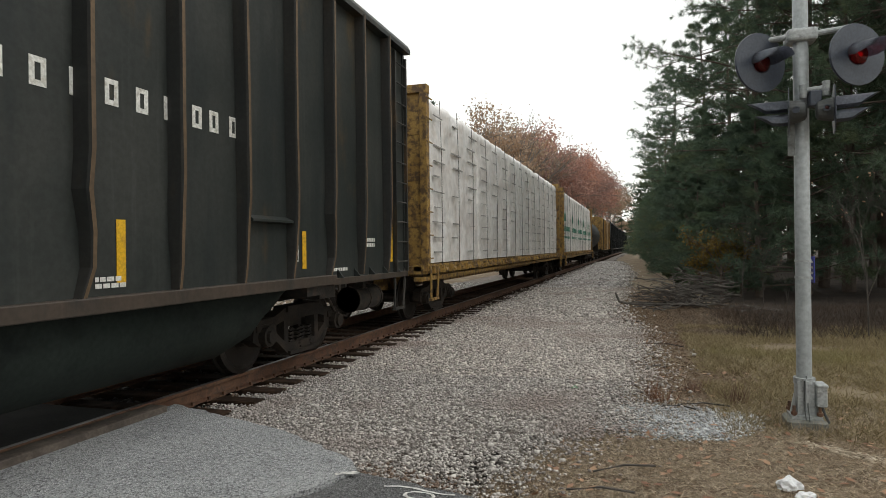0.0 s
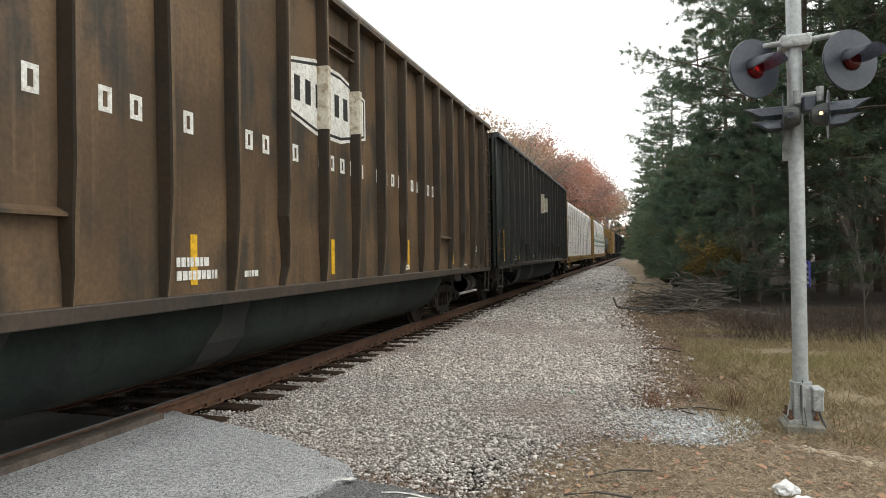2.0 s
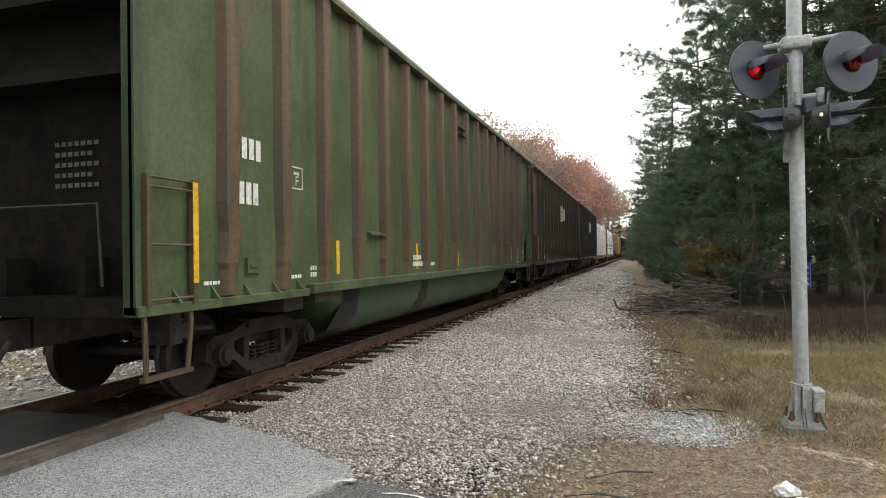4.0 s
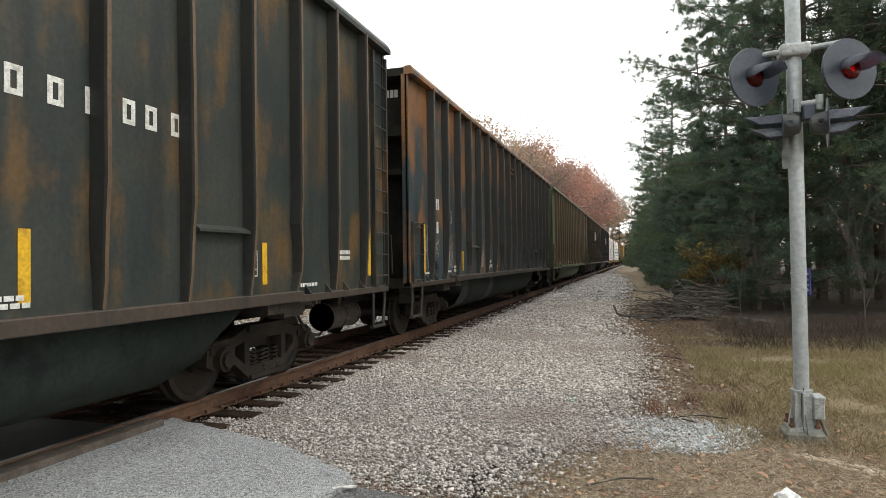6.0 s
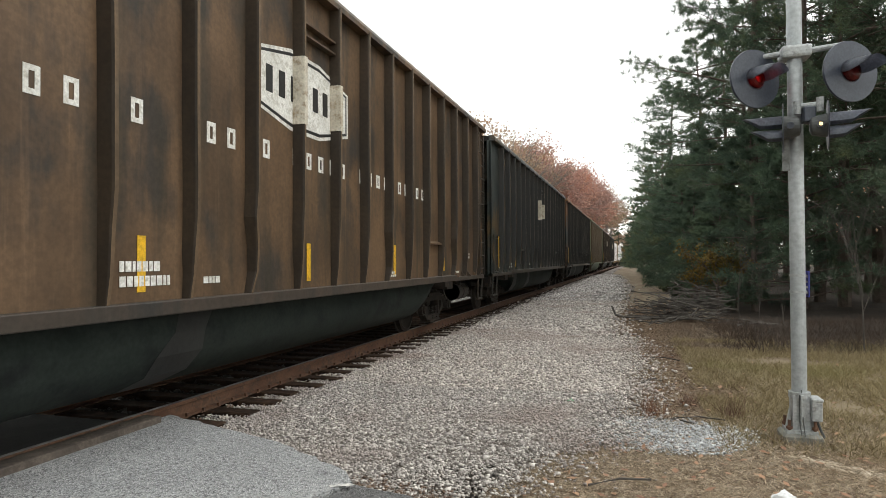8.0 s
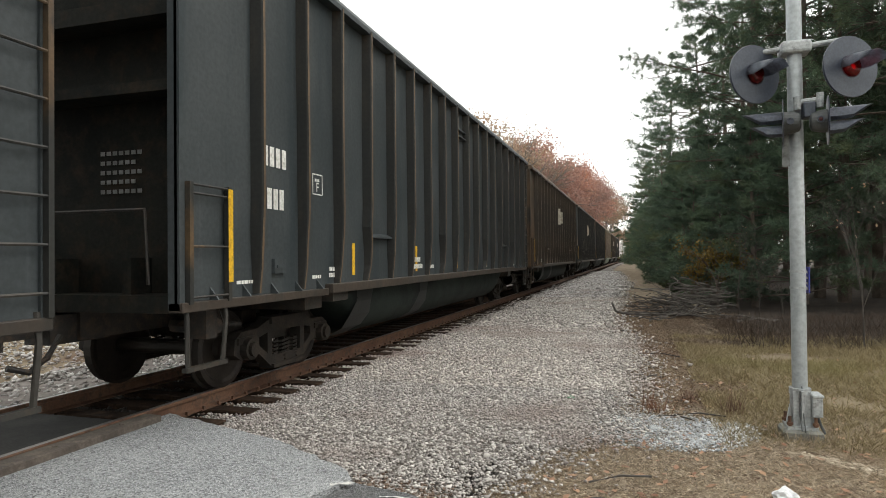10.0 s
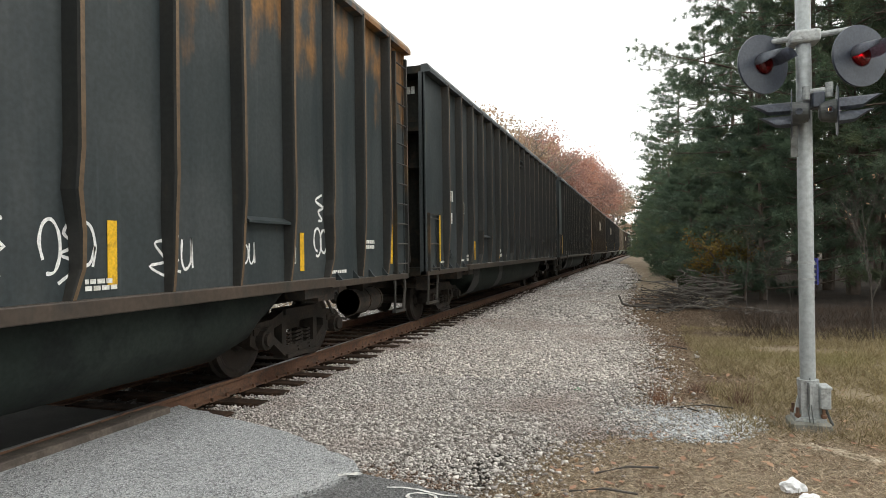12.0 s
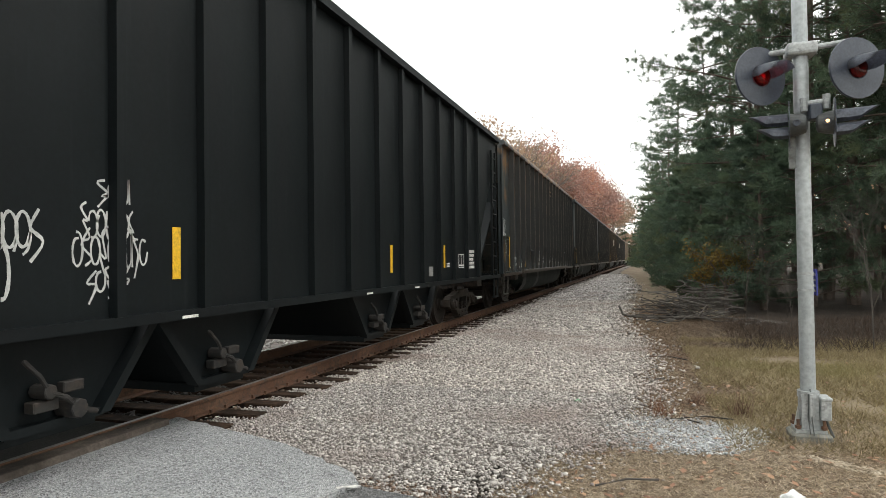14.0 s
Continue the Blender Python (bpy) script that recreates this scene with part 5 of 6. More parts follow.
last_car = open_hopper(P_HOPPER, 18.6, (-4.35, -2.45, 1.35, 3.35))
scribble(last_car, -14.9, 1.55, 0.74, 0.34, 31, M_CHALK, 0.013, 8)
scribble(last_car, -14.8, 1.25, 0.4, 0.42, 41, M_CHALK, 0.016, 5)
scribble(last_car, -13.92, 1.45, 0.70, 0.30, 32, M_CHALK, 0.011, 9)
scribble(last_car, -13.8, 1.27, 0.4, 0.22, 42, M_CHALK, 0.012, 5)
scribble(last_car, -13.86, 1.68, 0.52, 0.24, 33, M_CHALK, 0.011, 7)
scribble(last_car, -13.7, 1.95, 0.3, 0.22, 34, M_CHALK, 0.012, 3)
couple(last_car, late + 0.3 - 9 * PITCH, "black ribbed coal hopper with discharge pockets and chalk scrawl")
ahead = LEAD + 22.5
couple(lumber_car(21.2, 3, False), ahead, "yellow bulkhead flat car loaded with white-wrapped lumber")
ahead += 22.6
couple(lumber_car(21.0, 8, True), ahead, "yellow flat car with white lumber wrap printed in green")
ahead += 14.5
couple(tank_car(13.0), ahead, "black tank car with rounded ends")
ahead += 17.5
couple(boxcar(16.2, M_CAR_YELLOW), ahead, "dirty yellow boxcar with ribbed ends")
for k in range(5):
    ahead += 16.2
    couple(open_hopper(P_HOPPER, full=False), ahead, "black open-top hopper car far along the train")
ahead += 17.5
couple(boxcar(16.2, P_WHITE_CAR), ahead, "dusty white boxcar at the far end of the train")


# ------------------------------------------------------------ crossing signal
def lathe(bm, prof, n=28, m=None):
    """A turned shape about x: prof of (x, radius)."""
    rings = [[bm.verts.new((x, r * math.cos(k * 2 * math.pi / n), r * math.sin(k * 2 * math.pi / n))) for k in range(n)] for x, r in prof]
    for a, c in zip(rings, rings[1:]):
        for k in range(n):
            bm.faces.new((a[k], a[(k + 1) % n], c[(k + 1) % n], c[k]))
    bm.faces.new(rings[0][::-1])
    bm.faces.new(rings[-1])
    bmesh.ops.recalc_face_normals(bm, faces=bm.faces[:])
    if m is not None:
        bmesh.ops.transform(bm, matrix=m, verts=bm.verts[:])


def lens_material():
    m, n, l, b = nodes_of("red_lens_glass", 0.25)
    b.inputs["Base Color"].default_value = (0.16, 0.008, 0.008, 1)
    b.inputs["Transmission Weight"].default_value = 0.55
    b.inputs["IOR"].default_value = 1.3
    return m


def glow_material(name, colour, strength):
    m, n, l, b = nodes_of(name, 0.4)
    b.inputs["Base Color"].default_value = (*colour, 1)
    b.inputs["Emission Color"].default_value = (*colour, 1)
    b.inputs["Emission Strength"].default_value = strength
    return m


M_LENS = lens_material()
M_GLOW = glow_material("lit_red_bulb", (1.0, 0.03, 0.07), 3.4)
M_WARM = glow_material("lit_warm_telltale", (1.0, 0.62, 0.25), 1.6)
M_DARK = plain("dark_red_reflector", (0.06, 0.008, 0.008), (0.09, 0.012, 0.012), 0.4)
MAST = (1.42, 6.52)
signal = tagged(new("crossing_signal"), "grey steel mast with red flashing crossing lights and black discs", "crossing signal")
signal.matrix_basis = pose(MAST[0], MAST[1], 0)
bulbs = []
bm = bmesh.new()
rod(bm, (0, 0, 0.2), (0, 0, 5.4), 0.064, 24)
part("pole", bm, M_GALV, signal, "galvanised steel pole", smooth=False)
bm = bmesh.new()
rod(bm, (0, 0, 0.22), (0, 0, 0.275), 0.092, 16)
box(bm, -0.070, 0.070, -0.075, 0.075, -0.06, 0.25)
box(bm, -0.125, 0.125, -0.115, 0.115, -0.09, -0.06)
box(bm, -0.012, 0.012, -0.125, -0.09, 0.0, 0.26)
for sx in (-1, 1):
    prism(bm, [(sx * 0.12, -0.06), (sx * 0.08, -0.06), (sx * 0.085, 0.12)], "y", -0.02, 0.02)
part("base_casting", bm, M_CASTING, signal, "weathered cast base with bolts")
for sx in (-1, 1):
    for sy in (-1, 1):
        bm = bmesh.new()
        rod(bm, (sx * 0.105, sy * 0.095, -0.1), (sx * 0.105, sy * 0.095, 0.03), 0.014, 8)
        rod(bm, (sx * 0.105, sy * 0.095, -0.05), (sx * 0.105, sy * 0.095, -0.025), 0.027, 6)
        part("anchor_bolt", bm, M_RAIL, signal)
bm = bmesh.new()
box(bm, 0.074, 0.160, -0.12, 0.05, 0.03, 0.225)
box(bm, 0.072, 0.168, -0.13, 0.06, 0.205, 0.235)
soft(bm, 0.008)
part("junction_box", bm, M_CASTING, signal, "small grey metal junction box")
bm = bmesh.new()
box(bm, -0.165, 0.165, -0.15, 0.15, -0.34, -0.092)
soft(bm, 0.02)
part("foundation", bm, M_CONCRETE, signal, "stained concrete footing")
for z in (1.18, 1.33):
    bm = bmesh.new()
    rod(bm, (0, 0, z), (0, 0, z + 0.022), 0.070, 20)
    part("band_clamp", bm, M_CASTING, signal)
bm = bmesh.new()
box(bm, 0.085, 0.095, -0.02, 0.13, 1.14, 1.38)
notice = part("notice_plate", bm, M_BLUE, signal, "blue emergency notice plate seen edge on")
notice.matrix_basis = pose(0, 0, 0, 0, 0, 6)
bm = bmesh.new()
for z in (1.17, 1.22, 1.27, 1.32):
    box(bm, 0.096, 0.098, 0.0, 0.11, z, z + 0.02)
    box(bm, 0.082, 0.084, 0.0, 0.11, z, z + 0.02)
part("notice_print", bm, M_WHITE, notice)
# cross arm and its clamp
bm = bmesh.new()
box(bm, -0.125, 0.125, -0.11, 0.11, 3.335, 3.45)
soft(bm, 0.025, 2)
part("arm_clamp", bm, M_CASTING, signal, "cast clamp painted white-grey")
bm = bmesh.new()
tube(bm, [(-0.40, 0.02, 3.385), (-0.10, 0.0, 3.40), (0.10, 0.0, 3.41), (0.42, -0.02, 3.43)], 0.026, 10)
for sx, z in ((-1, 3.385), (1, 3.43)):
    rod(bm, (sx * 0.385, 0.02, z + 0.03), (sx * 0.385, 0.02, z - 0.16), 0.03, 10)
part("cross_arm", bm, M_CASTING, signal, "pale tubular cross arm")
hood_profile = [math.radians(a) for a in range(-10, 191, 10)]


def light_unit(x, y, z, yaw, first_on, tilt=0):
    unit = new("light_unit")
    unit.parent = signal
    unit.matrix_basis = pose(x, y, z, 0, tilt, yaw)
    tagged(unit, "round black backed flasher with hooded red lens")
    bm = bmesh.new()
    lathe(bm, [(-0.012, 0.272), (0.0, 0.276), (0.012, 0.272), (0.016, 0.10), (-0.004, 0.095)], 40)
    part("background_disc", bm, M_SIGNAL_BLACK, unit, "dull black round background plate")
    bm = bmesh.new()
    lathe(bm, [(-0.20, 0.05), (-0.19, 0.09), (-0.09, 0.125), (-0.012, 0.13)], 24)
    part("housing", bm, M_SIGNAL_BLACK, unit)
    bm = bmesh.new()
    lathe(bm, [(0.02, 0.092), (0.036, 0.082), (0.046, 0.062), (0.052, 0.034), (0.054, 0.008)], 28)
    lens = part("lens", bm, M_LENS, unit, "round red glass lens", smooth=True)
    lens.visible_shadow = False
    bm = bmesh.new()
    last = None
    for u, r, droop in ((0.012, 0.104, 0.0), (0.10, 0.105, 0.008), (0.20, 0.107, 0.022), (0.30, 0.108, 0.040)):
        cut = 0 if u < 0.1 else (u - 0.1) * 1.55
        ring = []
        for a in hood_profile:
            aa = math.pi / 2 + (a - math.pi / 2) * (1 - 0.45 * cut * 2.2)
            ring.append(bm.verts.new((u, r * math.cos(aa), r * math.sin(aa) - droop)))
        if last:
            for k in range(len(ring) - 1):
                bm.faces.new((last[k], last[k + 1], ring[k + 1], ring[k]))
        last = ring
    bmesh.ops.solidify(bm, geom=bm.faces[:], thickness=0.006)
    part("hood", bm, M_HOOD, unit, "black sheet hood over the lens", smooth=True)
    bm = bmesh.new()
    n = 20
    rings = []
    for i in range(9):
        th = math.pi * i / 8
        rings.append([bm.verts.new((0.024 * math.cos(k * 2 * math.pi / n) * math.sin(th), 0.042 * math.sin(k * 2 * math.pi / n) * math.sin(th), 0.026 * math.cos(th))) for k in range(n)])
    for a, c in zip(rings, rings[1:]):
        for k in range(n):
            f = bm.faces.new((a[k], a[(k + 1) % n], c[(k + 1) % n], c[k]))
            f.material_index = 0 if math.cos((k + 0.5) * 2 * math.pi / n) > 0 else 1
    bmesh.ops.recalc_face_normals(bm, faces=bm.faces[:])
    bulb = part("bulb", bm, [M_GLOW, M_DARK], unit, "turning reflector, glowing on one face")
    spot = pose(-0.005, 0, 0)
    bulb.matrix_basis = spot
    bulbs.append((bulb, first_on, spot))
    return unit


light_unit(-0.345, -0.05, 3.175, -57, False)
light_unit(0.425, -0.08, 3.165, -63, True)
# lower back-to-back heads, seen from the side
bm = bmesh.new()
rod(bm, (-0.02, -0.1, 2.87), (0.17, -0.12, 2.88), 0.03, 10)
rod(bm, (-0.01, -0.13, 2.80), (-0.01, -0.13, 2.92), 0.032, 10)
rod(bm, (0.17, -0.14, 2.81), (0.17, -0.14, 2.94), 0.032, 10)
part("lower_arm", bm, M_CASTING, signal, "cast bracket for the lower lights")
bm = bmesh.new()
box(bm, 0.03, 0.13, -0.18, -0.06, 2.72, 2.86)
soft(bm, 0.01)
part("terminal_box", bm, M_SIGNAL_BLACK, signal, "small black terminal box")
for sx, x in ((-1, -0.075), (1, 0.165)):
    head = new("side_light")
    head.parent = signal
    head.matrix_basis = pose(x, -0.16, 2.68, 0, 0, 169 if sx < 0 else -11)
    tagged(head, "black light head seen from its side")
    bm = bmesh.new()
    lathe(bm, [(0.054, 0.215), (0.058, 0.22), (0.062, 0.215)], 32)
    part("background_disc", bm, M_SIGNAL_BLACK, head)
    bm = bmesh.new()
    lathe(bm, [(-0.085, 0.05), (-0.07, 0.08), (0.0, 0.10), (0.052, 0.105)], 20)
    part("housing", bm, M_HEAD, head)
    for zz, ll in ((0.045, 0.40), (-0.075, 0.34)):
        bm = bmesh.new()
        last = None
        for k in range(9):
            a = math.radians(26 * k - 14)
            reach = ll - 0.13 * (1 - math.sin(a)) ** 0.8
            ring = [bm.verts.new((0.066, 0.105 * math.cos(a), zz + 0.075 * math.sin(a) - 0.01)), bm.verts.new((reach * 0.6, 0.10 * math.cos(a), zz + 0.075 * math.sin(a) - 0.01)), bm.verts.new((reach, 0.09 * math.cos(a), zz + 0.073 * math.sin(a) - 0.005))]
            if last:
                for q in range(2):
                    bm.faces.new((last[q], last[q + 1], ring[q + 1], ring[q]))
            last = ring
        bmesh.ops.solidify(bm, geom=bm.faces[:], thickness=0.005)
        part("hood", bm, M_HOOD, head, smooth=True)
    bm = bmesh.new()
    pm = pose(0.0, (1 if sx < 0 else -1) * 0.10, 0.0, 0, 0, 90 if sx < 0 else -90)
    lathe(bm, [(-0.01, 0.030), (0.014, 0.030), (0.014, 0.022), (0.004, 0.021)], 16, pm)
    part("peep_sight", bm, M_SIGNAL_BLACK, head)
    if sx > 0:
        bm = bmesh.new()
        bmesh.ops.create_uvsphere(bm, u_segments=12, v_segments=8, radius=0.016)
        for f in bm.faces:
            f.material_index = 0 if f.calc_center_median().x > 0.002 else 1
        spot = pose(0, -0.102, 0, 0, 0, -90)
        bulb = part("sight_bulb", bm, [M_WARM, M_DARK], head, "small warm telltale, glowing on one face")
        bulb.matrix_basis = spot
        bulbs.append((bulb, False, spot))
bm = bmesh.new()
box(bm, -0.03, 0.03, -0.028, -0.018, 2.30, 2.62)
part("hanging_strap", bm, M_HOUSING, signal).matrix_basis = pose(-0.10, -0.06, 0)
bm = bmesh.new()
tube(bm, [(0.0, -0.075, 0.3), (0.012, -0.078, 0.15), (0.0, -0.13, 0.05), (0.01, -0.15, -0.1)], 0.005, 6)
tube(bm, [(-0.02, -0.10, 0.26), (-0.025, -0.105, 0.05), (-0.02, -0.16, -0.09)], 0.005, 6)
tube(bm, [(0.13, -0.05, 0.03), (0.15, -0.06, -0.04), (0.18, -0.08, -0.12)], 0.012, 6)
part("conduit", bm, M_HEAD, signal)


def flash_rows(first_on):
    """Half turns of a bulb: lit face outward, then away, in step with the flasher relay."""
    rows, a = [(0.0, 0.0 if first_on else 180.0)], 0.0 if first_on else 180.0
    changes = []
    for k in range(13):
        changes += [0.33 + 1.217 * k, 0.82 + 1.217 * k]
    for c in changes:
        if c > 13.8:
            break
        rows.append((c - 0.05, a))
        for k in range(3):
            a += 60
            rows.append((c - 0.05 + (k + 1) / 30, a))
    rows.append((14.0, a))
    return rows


# ------------------------------------------------------------ trees
def blades(centres, directions, lengths, widths, rs):
    """Thin triangles: base at each centre, tip along its direction."""
    n = len(centres)
    side = np.cross(directions, rs.normal(size=(n, 3)))
    side /= np.linalg.norm(side, axis=1, keepdims=True) + 1e-9
    w = side * widths[:, None] * 0.5
    v = np.stack([centres - w, centres + w, centres + directions * lengths[:, None]], axis=1)
    return v.reshape(-1, 3), np.arange(3 * n).reshape(-1, 3)


def tufts(points, outward, count, length, width, rs, spread=0.9):
    pts = np.repeat(points, count, axis=0)
    d = np.repeat(outward, count, axis=0) * (1 - spread * 0.5) + rs.normal(size=pts.shape) * spread * 0.62
    d /= np.linalg.norm(d, axis=1, keepdims=True)
    ll = rs.uniform(0.65, 1.1, len(pts)) * length
    return blades(pts + d * 0.02, d, ll, np.full(len(pts), width), rs)


def pine(seed, height, base, radius, n_limbs, per_limb, needle=0.24, needles=15, material=None, width=0.02):
    """A pine: tapered trunk, drooping limbs in uneven whorls, tufts of long needles out along the twigs."""
    rs = np.random.RandomState(seed)
    tree = new("pine_tree")
    bm = bmesh.new()
    lean = rs.uniform(-0.03, 0.03, 2)
    r0 = 0.013 * height + 0.03
    trunk_at = lambda z: np.array([lean[0] * z + 0.1 * math.sin(z * 0.35 + seed), lean[1] * z + 0.1 * math.cos(z * 0.3 + seed), z])
    zs = np.linspace(-0.4, height, 12)
    for a, b in zip(zs, zs[1:]):
        rod(bm, trunk_at(a), trunk_at(b), r0 * (1 - 0.93 * max(a, 0) / height), 8, r0 * (1 - 0.93 * b / height), caps=False)
    part("trunk", bm, M_BARK, tree)
    bm = bmesh.new()
    pts, outs = [], []
    for k in range(n_limbs):
        f = (k + rs.uniform(0, 1)) / n_limbs
        z = base + (height - base) * f
        az = k * 2.4 + rs.uniform(-0.5, 0.5)
        shape = math.sin(math.pi * min(1, (0.22 + 0.78 * f))) ** 0.7 if base > 1 else (1 - f) ** 0.7
        ll = radius * max(0.18, shape) * rs.uniform(0.65, 1.15)
        o = np.array([math.cos(az), math.sin(az), 0.0])
        rise = rs.uniform(-0.05, 0.35) + 0.35 * f
        p0 = trunk_at(z)
        axis = [p0 + o * ll * t + np.array([0, 0, ll * (rise * t - 0.22 * t * t + 0.12 * t ** 3)]) for t in (0, 0.35, 0.7, 1.0)]
        for q in range(3):
            rod(bm, axis[q], axis[q + 1], 0.022 * (1 - 0.28 * q) * (0.6 + ll / 3), 4, 0.022 * (1 - 0.28 * (q + 1)) * (0.6 + ll / 3), caps=False)
        for j in range(per_limb):
            t = rs.uniform(0.30, 1.0) ** 0.75
            q = min(2, int(t * 3))
            c = axis[q] + (axis[q + 1] - axis[q]) * (t * 3 - q if q < 2 else min(1.0, (t - 0.7) / 0.3))
            side = np.cross(o, [0, 0, 1]) * rs.choice((-1, 1))
            d = o * 0.6 + side * rs.uniform(0.1, 1.0) + np.array([0, 0, rs.uniform(-0.15, 0.5)])
            d /= np.linalg.norm(d)
            tw = ll * 0.34 * rs.uniform(0.3, 1.0)
            tip = c + d * tw
            if j % 2 == 0:
                rod(bm, c, tip, 0.008, 3, 0.005, caps=False)
            pts += [tip, c + d * tw * 0.6]
            outs += [d, d]
    tagged(part("branchwork", bm, M_BARK, tree), kind="stuff")
    v, fcs = tufts(np.array(pts), np.array(outs), needles, needle, width, rs)
    tagged(soup("needles", v, fcs, material or M_NEEDLES, tree), kind="stuff")
    return tree


def leaf_quads(points, size, rs, flat=0.0):
    n = len(points)
    a = rs.normal(size=(n, 3))
    a[:, 2] *= 1 - flat
    a /= np.linalg.norm(a, axis=1, keepdims=True)
    b = np.cross(a, rs.normal(size=(n, 3)) * (1 - flat) + np.array([0, 0, flat * 3]))
    b /= np.linalg.norm(b, axis=1, keepdims=True)
    s = rs.uniform(0.6, 1.2, n)[:, None] * size
    v = np.stack([points - a * s, points - b * s * 0.55, points + a * s, points + b * s * 0.55], axis=1)
    return v.reshape(-1, 3), np.arange(4 * n).reshape(-1, 4)


def broadleaf(seed, height, spread, n_leaves, size, material, bark, name="autumn_tree", low=0.3, thick=1.0):
    """A forked tree: trunk, limbs, twigs; leaves sparse round the twig ends."""
    rs = np.random.RandomState(seed)
    tree = new(name)
    bm = bmesh.new()
    ends = []

    def grow(p, d, ll, r, depth):
        q = p + d * ll
        rod(bm, p, q, r, 6 if depth < 2 else 3, r * 0.62, caps=False)
        if depth >= 2:
            ends.append((p, q))
        if depth == 4:
            return
        for k in range(3 if depth else 5):
            nd = d * (0.75 if depth else 0.9) + rs.normal(size=3) * np.array([1, 1, 0.55]) * (0.5 if depth else 0.42) * spread
            nd[2] += 0.12
            nd /= np.linalg.norm(nd)
            grow(p + d * ll * rs.uniform(0.55, 1.0), nd, ll * rs.uniform(0.55, 0.8), r * 0.55, depth + 1)

    grow(np.array([0, 0, -0.3]), np.array([0.02, 0.01, 1.0]), height * low, (0.011 * height + 0.01) * thick, 0)
    top = max(q[2] for p, q in ends)
    part("trunk", bm, bark, tree)
    idx = rs.randint(0, len(ends), n_leaves)
    t = rs.uniform(0, 1.15, n_leaves)[:, None]
    P = np.array([ends[i][0] for i in idx])
    Q = np.array([ends[i][1] for i in idx])
    pts = P + (Q - P) * t + rs.normal(size=(n_leaves, 3)) * 0.16 * height / 10
    v, fcs = leaf_quads(pts, size, rs)
    tagged(soup("leaves", v, fcs, material, tree), kind="stuff")
    return tree


def plant(tree, places, label, category, group, yaw_seed=1):
    """The tree itself at the first place, copies at the rest; a place is (x, y, size)."""
    rg = random.Random(yaw_seed)
    tagged(tree, label, category, group)
    for k, (x, y, sc) in enumerate(places):
        m = pose(x, y, ground_z(x, y) if abs(x) < 60 else -0.2, 0, 0, rg.uniform(0, 360))
        ob = tree if k == 0 else copy_thing(tree, m)
        ob.matrix_basis = m @ Matrix.Diagonal((sc, sc, sc * rg.uniform(0.95, 1.08), 1))


# pines at the edge of the wood and inside it
P1 = pine(11, 18.0, 2.6, 3.8, 74, 22, needles=23, width=0.019)
P2 = pine(12, 15.0, 2.4, 3.2, 58, 21, needles=18, width=0.018)
P3 = pine(13, 13.0, 1.4, 2.9, 54, 21, needles=18, width=0.018)
SAPLING = pine(14, 5.2, 0.25, 1.8, 44, 16, needle=0.20, needles=24, width=0.014)
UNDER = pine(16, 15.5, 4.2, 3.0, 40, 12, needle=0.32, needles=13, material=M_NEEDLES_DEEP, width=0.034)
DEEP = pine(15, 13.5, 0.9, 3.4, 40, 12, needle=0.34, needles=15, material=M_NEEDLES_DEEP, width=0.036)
edge_label = "tall pine with long green needles at the wood's edge"
plant(P1, [(4.0, 25.0, 1.0), (7.4, 20.0, 0.95), (2.9, 62, 1.0), (11.5, 18.5, 1.05), (5.0, 22.5, 0.9)], edge_label, "tree", "pines of the wood", 1)
plant(P2, [(6.3, 22.8, 0.95), (3.6, 37, 0.95), (9.3, 23.5, 1.0), (2.2, 84, 1.1)], edge_label, "tree", "pines of the wood", 2)
plant(P3, [(4.2, 29.5, 0.95), (8.4, 16.3, 0.95), (2.0, 48, 0.82), (6.2, 25.5, 1.0), (1.6, 108, 1.2)], edge_label, "tree", "pines of the wood", 3)
plant(SAPLING, [(2.6, 22.5, 0.85), (2.2, 27, 0.9), (4.3, 20.5, 1.2), (2.1, 33, 1.2), (3.4, 21.3, 1.15), (3.0, 29.0, 1.35), (2.6, 36.5, 1.4), (2.4, 44, 1.4), (2.0, 56, 1.5), (1.6, 68, 1.5), (1.9, 40, 1.0), (1.2, 52, 1.1), (0.9, 62, 1.2), (0.6, 76, 1.3), (3.4, 25.2, 1.1)],
      "young bushy pine among the taller trunks", "tree", "young pines", 4)
rg = random.Random(77)
inner = []
while len(inner) < 58:
    x, y = rg.uniform(3.5, 34), rg.uniform(20, 75)
    if x > 4.2 + (y < 24) * 1.6 and all((x - a) ** 2 + (y - b) ** 2 > 6 for a, b, c in inner):
        inner.append((x, y, rg.uniform(0.85, 1.15)))
for x, y in ((13, 15), (15, 19), (17, 14), (20, 18), (23, 13), (14, 23), (19, 24), (24, 22), (28, 17), (11, 27)):
    inner.append((x, y, rg.uniform(0.9, 1.15)))
inner += [(4.6 + 2.0 * k + rg.uniform(-0.6, 0.6), 35 + 3.2 * (k % 3) + rg.uniform(-1, 1), rg.uniform(0.9, 1.1)) for k in range(20)]
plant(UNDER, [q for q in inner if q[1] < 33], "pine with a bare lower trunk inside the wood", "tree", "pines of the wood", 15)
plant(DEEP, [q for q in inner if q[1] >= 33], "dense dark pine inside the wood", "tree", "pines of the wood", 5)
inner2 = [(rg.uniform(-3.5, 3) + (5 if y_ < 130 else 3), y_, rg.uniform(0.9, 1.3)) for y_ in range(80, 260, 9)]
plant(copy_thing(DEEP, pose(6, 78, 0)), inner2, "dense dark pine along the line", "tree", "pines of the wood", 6)

